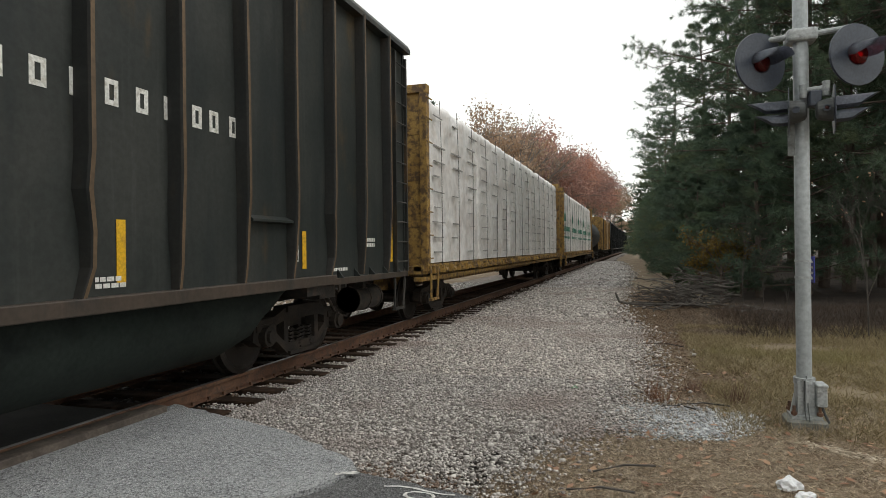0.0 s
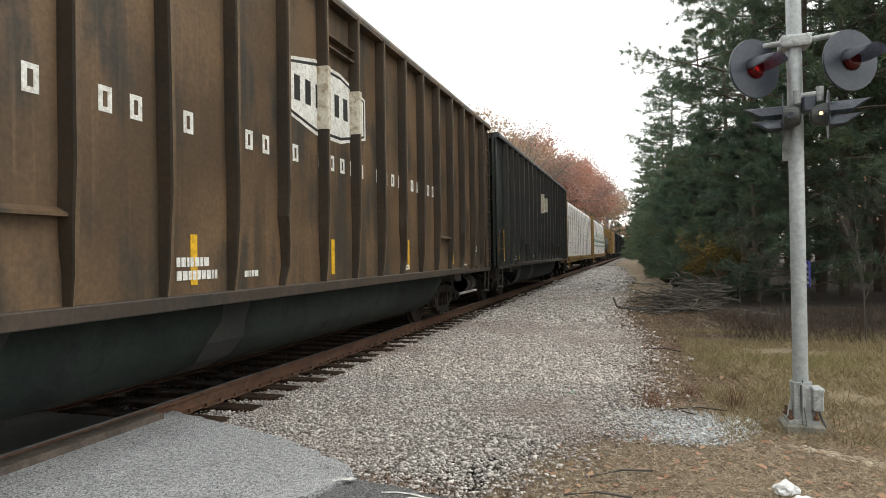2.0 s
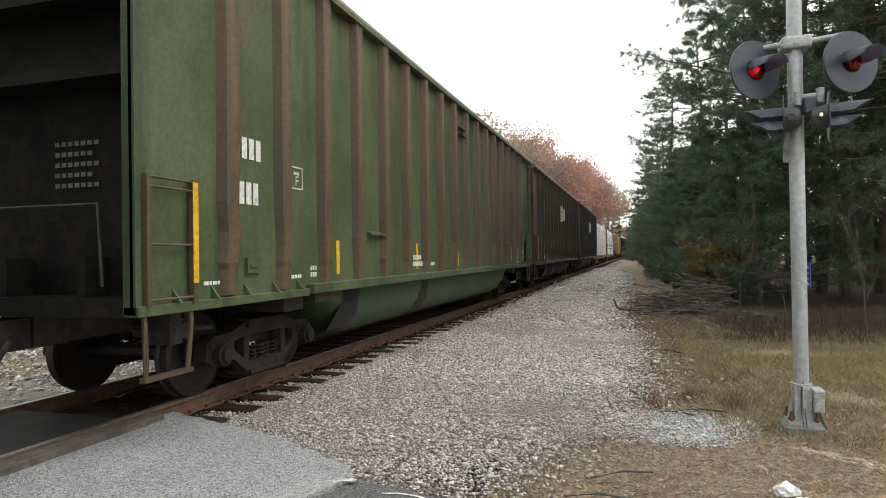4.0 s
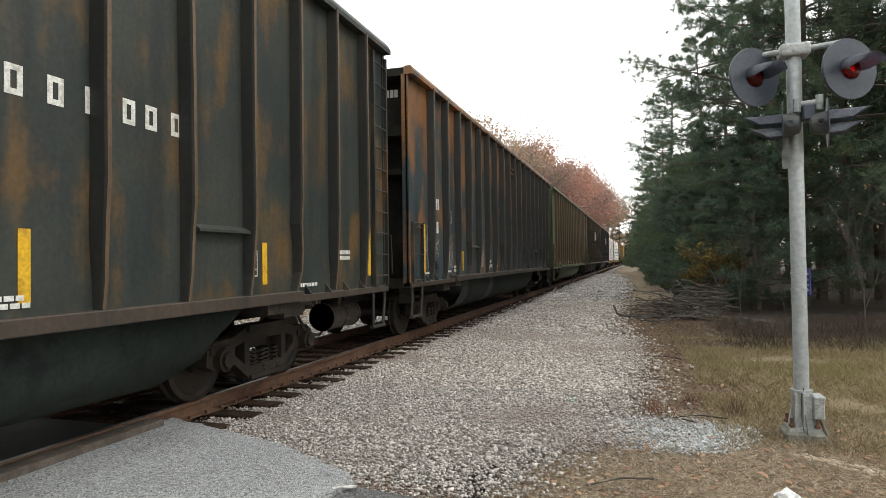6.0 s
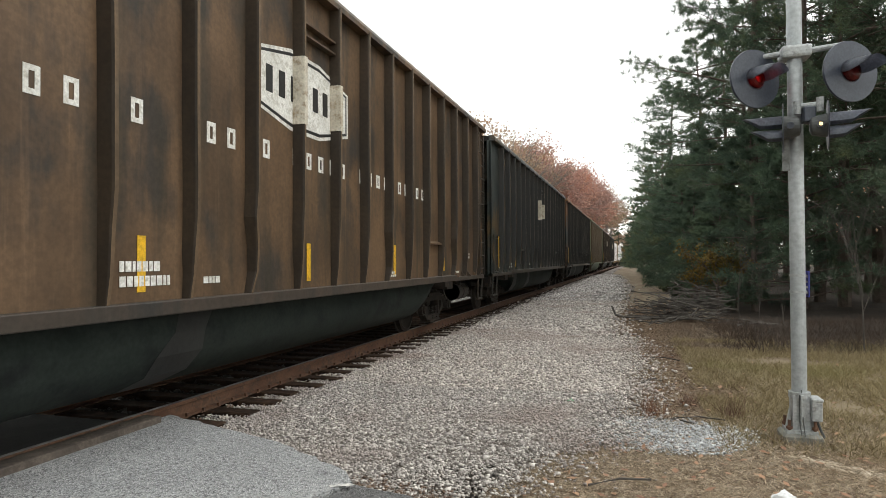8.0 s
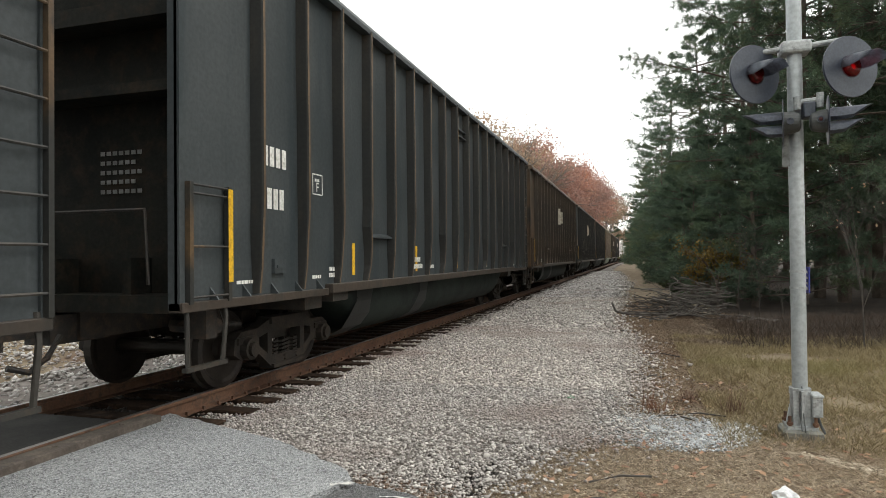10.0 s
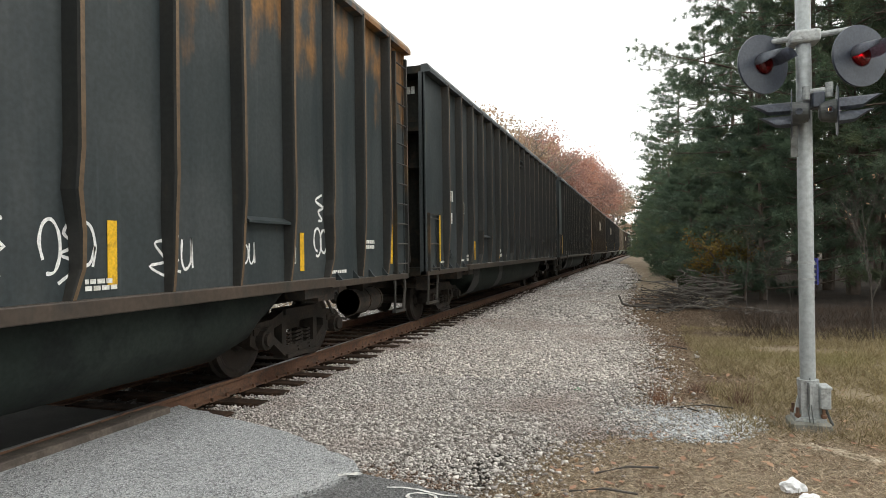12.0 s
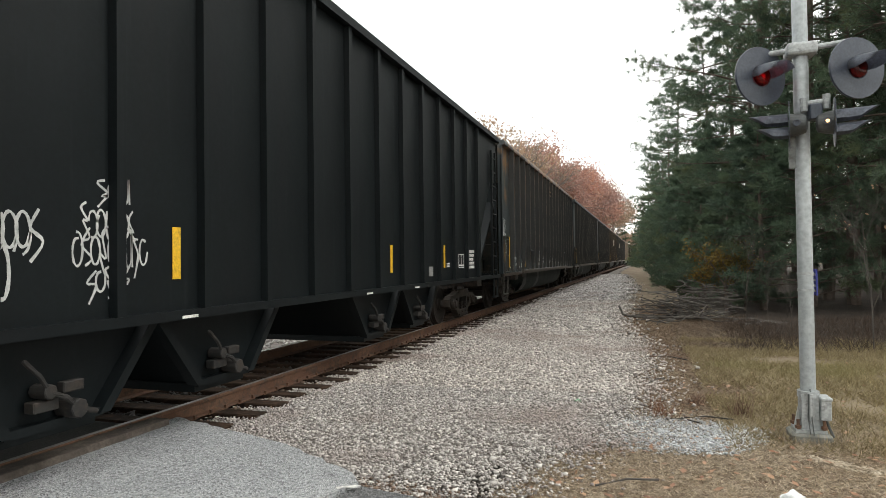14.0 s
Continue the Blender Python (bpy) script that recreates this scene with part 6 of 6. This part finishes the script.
# the far side of the line: red and rusty maples with a few pines
MAPLE = broadleaf(21, 15.0, 1.0, 8000, 0.11, M_RED_LEAVES, M_BARK_GREY)
RUSTY = broadleaf(22, 14.0, 1.0, 6000, 0.11, M_RUST_LEAVES, M_BARK_GREY)
BARE = broadleaf(23, 13.0, 0.8, 1500, 0.07, M_RUST_LEAVES, M_BARK_GREY)


def beside(s, side, sc):
    p = on_track(s, side).translation
    return (p.x, p.y, sc)


plant(MAPLE, [beside(s, d, 1.85 * k) for s, d, k in ((80, -7.5, 0.9), (92, -8, 1.0), (104, -7.5, 1.05), (117, -8, 1.1), (130, -7.5, 1.15), (98, -13, 1.2), (112, -13, 1.25), (126, -14, 1.3), (142, -9, 1.25), (160, -9, 1.3), (145, -15, 1.4))],
      "red-leaved autumn maple across the line", "tree", "autumn trees", 7)
plant(RUSTY, [beside(s, d, 1.8 * k) for s, d, k in ((58, -9.5, 0.85), (70, -10, 0.95), (86, -12, 1.1), (150, -8, 1.2), (172, -8.5, 1.3), (190, -8, 1.4), (210, -8, 1.5), (235, -8, 1.6), (180, -14, 1.6))],
      "rusty-brown autumn tree across the line", "tree", "autumn trees", 8)
plant(BARE, [beside(s, d, 1.95 * k) for s, d, k in ((62, -7.2, 0.92), (66, -8.0, 0.85), (74, -7.5, 0.9), (52, -11, 0.8), (46, -13, 0.8))],
      "nearly bare tree with few brown leaves", "tree", "autumn trees", 9)
plant(copy_thing(P2, pose(-14, 36, 0)), [beside(s, d, k) for s, d, k in ((35, -9.3, 0.80), (42, -9.0, 0.82), (24, -14, 0.8), (31, -15, 0.9), (16, -17, 0.9), (140, -6.5, 0.8), (170, -6.5, 1.0))],
      "green pine across the line", "tree", "pines across the line", 10)
# those at 18 m or less stand unseen, added to block light
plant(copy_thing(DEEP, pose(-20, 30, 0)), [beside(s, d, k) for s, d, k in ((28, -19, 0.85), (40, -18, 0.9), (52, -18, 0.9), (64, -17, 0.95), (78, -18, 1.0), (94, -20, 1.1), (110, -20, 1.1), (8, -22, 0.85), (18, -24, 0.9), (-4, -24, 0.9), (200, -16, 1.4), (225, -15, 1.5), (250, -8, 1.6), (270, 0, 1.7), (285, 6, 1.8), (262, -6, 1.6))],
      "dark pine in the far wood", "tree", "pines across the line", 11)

# unseen pines added behind the eye block sky light; trees close the line's end
plant(copy_thing(DEEP, pose(0, -20, 0)), [(-34 + 5.6 * k + 1.5 * math.sin(k * 2.3), -19 - 5 * (k % 3), 1.25) for k in range(14)], "unseen pine added behind the camera to block sky light", "tree", "pines of the wood", 16)
plant(copy_thing(RUSTY, pose(0, 290, 0)), [beside(285 + 6 * (k % 3), -13 + 3.6 * k, 1.5 + 0.2 * (k % 2)) for k in range(8)], "hazy brown tree at the far bend", "tree", "autumn trees", 17)

# undergrowth at the wood's edge
SHRUB = broadleaf(31, 4.0, 1.1, 1100, 0.05, M_YELLOW_LEAVES, M_BARK, "yellow_shrub", 0.28)
plant(SHRUB, [(2.3, 20.4, 1.0), (2.9, 21.0, 0.95), (1.8, 21.2, 0.85)], "yellow-leaved shrub at the wood's edge", "shrub", "shrubs at the edge", 12)
TWIGGY = broadleaf(32, 3.6, 0.8, 20, 0.04, M_RUST_LEAVES, M_TWIG, "bare_sapling", 0.4, 0.3)
plant(TWIGGY, [(3.75, 12.6, 0.95), (2.55, 18.2, 0.8), (4.9, 13.6, 1.1), (3.0, 15.2, 0.5), (6.0, 14.4, 1.1), (2.9, 17.3, 0.6)], "thin bare sapling with grey twigs", "sapling", "bare saplings", 13)
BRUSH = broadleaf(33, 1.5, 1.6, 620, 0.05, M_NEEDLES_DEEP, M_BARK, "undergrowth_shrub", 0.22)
plant(BRUSH, [(1.6 + 0.25 * math.sin(k * 2.1) - 0.012 * k * 3, 24 + k * 4.5, 1.1 + 0.2 * math.sin(k)) for k in range(14)] + [(5 + k * 0.9, 14.6 + 0.5 * math.sin(k), 0.8) for k in range(5)],
      "low dark green shrub under the pines", "shrub", "shrubs at the edge", 14)

# brush pile of cut branches
rs = np.random.RandomState(9)
pile = tagged(new("brush_pile"), "pile of bleached cut branches at the wood's edge", "brush pile")
pile.matrix_basis = pose(0.85, 18.5, ground_z(0.85, 18.5))
for k in range(130):
    x, y = rs.uniform(-0.6, 1.1), rs.normal() * 0.4
    ll, a = rs.uniform(0.6, 1.7), rs.normal() * 0.35 + (0 if rs.rand() < 0.8 else 1.2)
    h = max(0.03, 1.15 * max(0.05, 1 - ((x - 0.4) / 1.25) ** 2) * rs.rand() * (1 - min(1, abs(y))))
    d = np.array([math.cos(a), math.sin(a), rs.normal() * 0.2])
    bm = bmesh.new()
    p = np.array([x, y, h]) - d * ll / 2
    side = np.array([-d[1], d[0], 0]) * rs.normal() * 0.16
    pts = [p + d * ll * t + side * math.sin(t * 3.1) + rs.normal(size=3) * 0.025 + np.array([0, 0, 0.06 * math.sin(t * 3 + k)]) for t in (0, 0.2, 0.4, 0.6, 0.8, 1)]
    for q in pts:
        q[2] = max(0.02, q[2])
    tube(bm, pts, rs.uniform(0.007, 0.021), 5)
    part("branch", bm, M_DEADWOOD, pile)
bm = bmesh.new()
tube(bm, [(-1.55, 0.5, 0.30), (-1.45, 0.3, 0.08), (-1.2, -0.05, 0.05), (-0.4, -0.25, 0.06), (0.6, -0.45, 0.07)], 0.035, 6)
part("branch", bm, M_DEADWOOD, pile)
for k, (x0, y0, x1, y1) in enumerate(((2.2, 17.0, 3.2, 16.8), (2.3, 16.7, 3.35, 17.1), (2.0, 17.6, 3.0, 17.5))):
    bm = bmesh.new()
    z = ground_z(x0, y0)
    tube(bm, [(x0, y0, z + 0.05), ((x0 + x1) / 2, (y0 + y1) / 2 + 0.05, z + 0.12), (x1, y1, z + 0.05)], 0.03, 6)
    tagged(part("fallen_limb", bm, M_DEADWOOD), "bare grey limb lying on the ground", "branch", "fallen limbs")


# ------------------------------------------------------------ stones, grass, litter
ICO = np.array([(1, 0, 0), (-1, 0, 0), (0, 1, 0), (0, -1, 0), (0, 0, 1), (0, 0, -1)], dtype=float)
ICO_F = np.array([(0, 2, 4), (2, 1, 4), (1, 3, 4), (3, 0, 4), (2, 0, 5), (1, 2, 5), (3, 1, 5), (0, 3, 5)])


def stones(name, xs, ys, zs, size, material, seed, squash=0.7):
    rs = np.random.RandomState(seed)
    n = len(xs)
    q = rs.normal(size=(n, 4))
    q /= np.linalg.norm(q, axis=1, keepdims=True)
    w, x, y, z = q.T
    Rm = np.stack([1 - 2 * (y * y + z * z), 2 * (x * y - z * w), 2 * (x * z + y * w), 2 * (x * y + z * w), 1 - 2 * (x * x + z * z), 2 * (y * z - x * w), 2 * (x * z - y * w), 2 * (y * z + x * w), 1 - 2 * (x * x + y * y)], axis=1).reshape(n, 3, 3)
    sc = size * rs.lognormal(0, 0.32, (n, 1)) * rs.uniform(0.65, 1.25, (n, 3))
    v = (ICO[None] * rs.uniform(0.85, 1.35, (n, len(ICO), 1)) + rs.normal(size=(n, len(ICO), 3)) * 0.22) * sc[:, None, :]
    v = np.einsum("nij,nkj->nki", Rm, v)
    v[:, :, 2] *= squash
    v += np.stack([xs, ys, zs], axis=1)[:, None, :]
    f = (np.arange(n)[:, None, None] * len(ICO) + ICO_F[None]).reshape(-1, 3)
    return soup(name, v.reshape(-1, 3), f, material)


def on_asphalt(x, y):
    return y < 5.45 - (x + 4.6) * 0.43 and x < -1.9 or y < 4.15 - (x + 1.94) * 0.24


def scatter_gravel(y0, y1, density, seed):
    rs = np.random.RandomState(seed)
    out = []
    n = int((y1 - y0) * 6.2 * density)
    for x, y in zip(rs.uniform(-5.0, 1.2, n), rs.uniform(y0, y1, n)):
        e = ballast_edge(y) + rs.normal() * 0.32
        if x > e or on_asphalt(x + 0.03, y - 0.03):
            continue
        gap = abs((y - 5.55) / 0.53 - round((y - 5.55) / 0.53)) * 0.53
        if x < -4.10 + rs.normal() * 0.05 and (gap < 0.14 or x < -4.42 + rs.normal() * 0.08):
            continue
        out.append((x, y, max(ground_z(x, y), -0.225) + 0.024 + rs.uniform(-0.014, 0.016)))
    return np.array(out).T


for k, (y0, y1, dens, size) in enumerate(((3.6, 8.0, 3100, 0.0128), (8.0, 14.0, 2000, 0.0165), (14.0, 26.0, 520, 0.027), (26.0, 70.0, 190, 0.048))):
    xs, ys, zs = scatter_gravel(y0, y1, dens, 40 + k)
    tagged(stones("gravel", xs, ys, zs, size, M_STONE, 50 + k, 0.6), "loose pale crushed stone beside the track", "gravel", kind="stuff")
rs = np.random.RandomState(61)
n = 6000
xs, ys = rs.uniform(-6.9, -4.7, n), rs.uniform(5.3, 26, n)
tagged(stones("track_ballast", xs, ys, np.full(len(xs), -0.235) + rs.uniform(-0.02, 0.015, len(xs)), 0.028, M_STONE_SHADED, 62), "stone ballast between the ties, coloured dark for the train's shade", "gravel", kind="stuff")
n = 5200
xs, ys = rs.uniform(-4.68, -3.98, n), 5.3 + 22 * rs.uniform(0, 1, n) ** 1.3
tagged(stones("shoulder_ballast", xs, ys, np.full(n, -0.23) + rs.uniform(-0.02, 0.015, n), 0.022, M_STONE_BROWN, 65), "rust-stained stones round the tie ends", "gravel", kind="stuff")
n = 15000
xs, ys = rs.uniform(-14.0, -6.8, n), rs.uniform(3, 30, n)
keep = ys > 5.5
tagged(stones("far_gravel", xs[keep], ys[keep], np.array([ground_z(x, y) for x, y in zip(xs[keep], ys[keep])]) + 0.02, 0.034, M_STONE, 63), "pale stone on the far side of the rails", "gravel", kind="stuff")
# a patch of clean grey stone by the signal
n = 8500
a, r = rs.uniform(0, 6.283, n), np.sqrt(rs.uniform(0, 1, n)) * rs.uniform(0.6, 1.1, n)
xs, ys = 0.22 + 0.86 * r * np.cos(a) + 0.12 * np.sin(a * 3), 6.42 + 0.66 * r * np.sin(a)
tagged(stones("grey_gravel", xs, ys, np.array([ground_z(x, y) for x, y in zip(xs, ys)]) - 0.006 + rs.uniform(-0.01, 0.012, n), 0.0125, M_STONE_GREY, 64), "patch of clean pale grey stone by the signal", "gravel", kind="stuff")


def meadow(name, n, region, length, width, lean, material, seed, label):
    rs = np.random.RandomState(seed)
    pts = []
    while len(pts) < n:
        x, y = rs.uniform(region[0], region[1]), rs.uniform(region[2], region[3])
        if x < ballast_edge(y) + rs.normal() * 0.15 or on_asphalt(x, y):
            continue
        if noise.noise(Vector((x * 1.1, y * 1.1, seed))) + rs.normal() * 0.25 < (-0.6 if lean > 1.2 else -0.12):
            continue
        if abs(y - (5.95 - (x - 1.3) * 0.62)) < 0.13 and 1.3 < x < 3.8 and rs.rand() < 0.8:
            continue
        pts.append((x, y, ground_z(x, y) - (0.018 if lean > 1.2 else 0.026)))
    pts = np.array(pts)
    d = rs.normal(size=pts.shape) * lean
    d[:, 2] = np.abs(d[:, 2]) * 0.3 + 1 - min(0.97, lean * 0.6)
    d /= np.linalg.norm(d, axis=1, keepdims=True)
    v, f = blades(pts + np.array([0, 0, 0.005]), d, rs.uniform(0.4, 1.2, n) * length, np.full(n, width), rs)
    return tagged(soup(name, v, f, material), label, "grass", kind="stuff")


meadow("dry_grass", 95000, (0.7, 6.5, 6.0, 14.0), 0.14, 0.010, 0.95, M_STRAW, 71, "short dry straw-coloured grass")
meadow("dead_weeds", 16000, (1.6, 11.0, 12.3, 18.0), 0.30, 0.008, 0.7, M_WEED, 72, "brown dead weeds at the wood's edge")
meadow("dead_weeds", 2600, (2.4, 6.5, 8.0, 12.5), 0.26, 0.006, 0.6, M_STRAW, 73, "tall dry grass behind the signal")
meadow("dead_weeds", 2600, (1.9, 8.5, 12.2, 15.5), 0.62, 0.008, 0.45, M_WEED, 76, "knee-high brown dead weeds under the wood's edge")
meadow("pine_straw", 130000, (-1.3, 4.2, 3.6, 7.4), 0.065, 0.0055, 1.55, M_DEADGRASS, 74, "fallen pine straw and dead grass")
meadow("verge_litter", 42000, (-1.2, 1.3, 7.0, 24.0), 0.08, 0.010, 1.55, M_LITTER, 75, "dead needles along the gravel's edge")
meadow("verge_litter", 16000, (0.6, 2.9, 12.5, 19.5), 0.10, 0.012, 1.5, M_LITTER, 77, "brown leaf litter below the brush pile")
M_REDWEED = leafy("reddish_dead_stalks", (0.11, 0.05, 0.03), (0.24, 0.13, 0.08), (0.16, 0.08, 0.05), 0.1)
# a clump of dead stalks at the gravel's edge
rs = np.random.RandomState(80)
for cx, cy, hh in ((0.14, 7.15, 0.36), (0.55, 7.8, 0.22), (0.95, 7.3, 0.3)):
    c = np.tile([cx, cy, ground_z(cx, cy) - 0.02], (70, 1)) + rs.normal(size=(70, 3)) * [0.06, 0.06, 0]
    d = rs.normal(size=(70, 3)) * 0.4 + [0, 0, 1]
    d /= np.linalg.norm(d, axis=1, keepdims=True)
    v, f = blades(c, d, rs.uniform(0.4, 1.1, 70) * hh, np.full(70, 0.008), rs)
    tagged(soup("weed_clump", v, f, M_REDWEED), "clump of dead reddish-brown stalks in the gravel", "weed", "weed clumps", kind="stuff")
n = 700
xs, ys = rs.uniform(-0.9, 5, n), 3.9 + rs.gamma(2.0, 1.6, n)
pts = np.stack([xs, ys, np.array([ground_z(x, y) for x, y in zip(xs, ys)]) + 0.01], axis=1)
v, f = leaf_quads(pts, 0.042, rs, 0.8)
tagged(soup("fallen_leaves", v, f, M_DEADLEAF), "scattered red-brown fallen leaves", "leaves", kind="stuff")


def crumpled(name, x, y, sx, sy, sz, material, seed, label):
    bm = bmesh.new()
    bmesh.ops.create_icosphere(bm, subdivisions=3, radius=1)
    for w in bm.verts:
        k = 1 + 0.38 * noise.noise(w.co * 1.7 + Vector((seed, 0, 0))) + 0.22 * noise.noise(w.co * 4.5 + Vector((0, seed, 0)))
        w.co = Vector((w.co.x * sx * k, w.co.y * sy * k, max(-0.3, w.co.z) * sz * k))
    ob = part(name, bm, material)
    ob.matrix_basis = pose(x, y, ground_z(x, y) + sz * 0.3, 0, 0, 20)
    return tagged(ob, label, "litter")


M_SANDY = leafy("pale_sandy_clods", (0.28, 0.23, 0.17), (0.46, 0.40, 0.32), (0.34, 0.28, 0.2), 0.0)
M_BAG = plain("white_plastic_film", (0.75, 0.76, 0.78), (0.84, 0.85, 0.86), 0.3, big=8, small=20, bumps=0.4)
M_GREEN_FILM = plain("green_plastic_film", (0.04, 0.45, 0.16), (0.06, 0.55, 0.2), 0.35)
crumpled("plastic_bag", 0.95, 4.80, 0.085, 0.05, 0.06, M_BAG, 1, "crumpled white plastic bag on the dead grass")
crumpled("plastic_bag", 1.02, 4.66, 0.07, 0.03, 0.03, M_BAG, 5, "crumpled white plastic scrap beside the bag")
crumpled("green_wrapper", -0.76, 7.54, 0.05, 0.035, 0.03, M_GREEN_FILM, 3, "small bright green wrapper on the gravel")


# dark crumbs of dirt and broken asphalt at the slab's tip
n = 600
k = rs.uniform(0, 1, n)
xs, ys = -1.98 + 0.75 * k + rs.normal(size=n) * 0.07, 4.34 - 0.20 * k + rs.normal(size=n) * (0.09 + 0.05 * k)
tagged(stones("dirt_crumbs", xs, ys, np.array([ground_z(x, y) for x, y in zip(xs, ys)]) + 0.034 + rs.uniform(-0.008, 0.008, n), 0.010, M_STONE_BROWN, 67, 0.6), "dark dirt and asphalt crumbs at the slab's edge", "soil", kind="stuff")
# pale sandy clods in a rut past the signal's foot
n = 2200
k = rs.uniform(0, 1, n)
xs, ys = 1.3 + 2.6 * k + rs.normal(size=n) * 0.05, 5.95 - 1.6 * k + rs.normal(size=n) * 0.075 * (0.5 + k)
tagged(stones("sandy_clods", xs, ys, np.array([ground_z(x, y) for x, y in zip(xs, ys)]) - 0.022 + rs.uniform(-0.006, 0.01, n), 0.02, M_SANDY, 66, 0.4), "pale sandy clods in a rut", "soil", kind="stuff")
# straw and stalks round the signal's foot
for k in range(3):
    c = np.tile([MAST[0], MAST[1], ground_z(*MAST) - 0.03], (260, 1))
    a = rs.uniform(0, 6.283, 260)
    c += np.stack([np.cos(a) * rs.uniform(0.15, 0.32, 260), np.sin(a) * rs.uniform(0.14, 0.30, 260), np.zeros(260)], axis=1)
    d = rs.normal(size=(260, 3)) * 0.7 + [0, 0, 0.9]
    d /= np.linalg.norm(d, axis=1, keepdims=True)
    v, f = blades(c, d, rs.uniform(0.05, 0.16, 260), np.full(260, 0.006), rs)
    tagged(soup("dead_grass", v, f, M_DEADGRASS), "dead grass round the signal's footing", "grass", kind="stuff")
# twigs lying on the gravel's edge
for k, (x, y, l_, a) in enumerate(((0.35, 6.95, 0.5, 0.1), (0.2, 6.88, 0.35, -0.3), (-0.35, 4.75, 0.5, 0.5), (0.05, 8.9, 0.45, 1.1), (-0.6, 14.2, 0.6, 0.4), (0.2, 11.0, 0.5, -0.5), (-0.9, 21.5, 1.2, 0.1), (-0.5, 4.35, 0.45, 0.15))):
    bm = bmesh.new()
    z = ground_z(x, y) + 0.03
    tube(bm, [(x, y, z), (x + 0.5 * l_ * math.cos(a), y + 0.5 * l_ * math.sin(a) + 0.02, z + 0.02), (x + l_ * math.cos(a), y + l_ * math.sin(a), z)], 0.009, 5)
    tagged(part("twig", bm, M_TWIG), "thin grey twig lying on the stones", "twig", "loose twigs")


# ------------------------------------------------------------ what moves
def run(t):
    """Metres the train has gone at t seconds."""
    return 12.823 * t + 0.007 * t * t - 0.1 * max(0.0, t - 10.5)


def motions():
    for car, lead in train:
        walk(car, [(t / 2, on_track(lead + run(t / 2))) for t in range(0, 29)])
    wheel_rows = [(k / FPS, -math.degrees(run(k / FPS) / 0.457)) for k in range(0, 14 * FPS + 1)]
    for w, dy in rollers:
        walk(w, [(t, pose(0, dy, 0.457, a, 0, 0)) for t, a in wheel_rows])
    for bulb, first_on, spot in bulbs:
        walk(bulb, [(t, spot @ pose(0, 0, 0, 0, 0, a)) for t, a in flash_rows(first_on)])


motions()
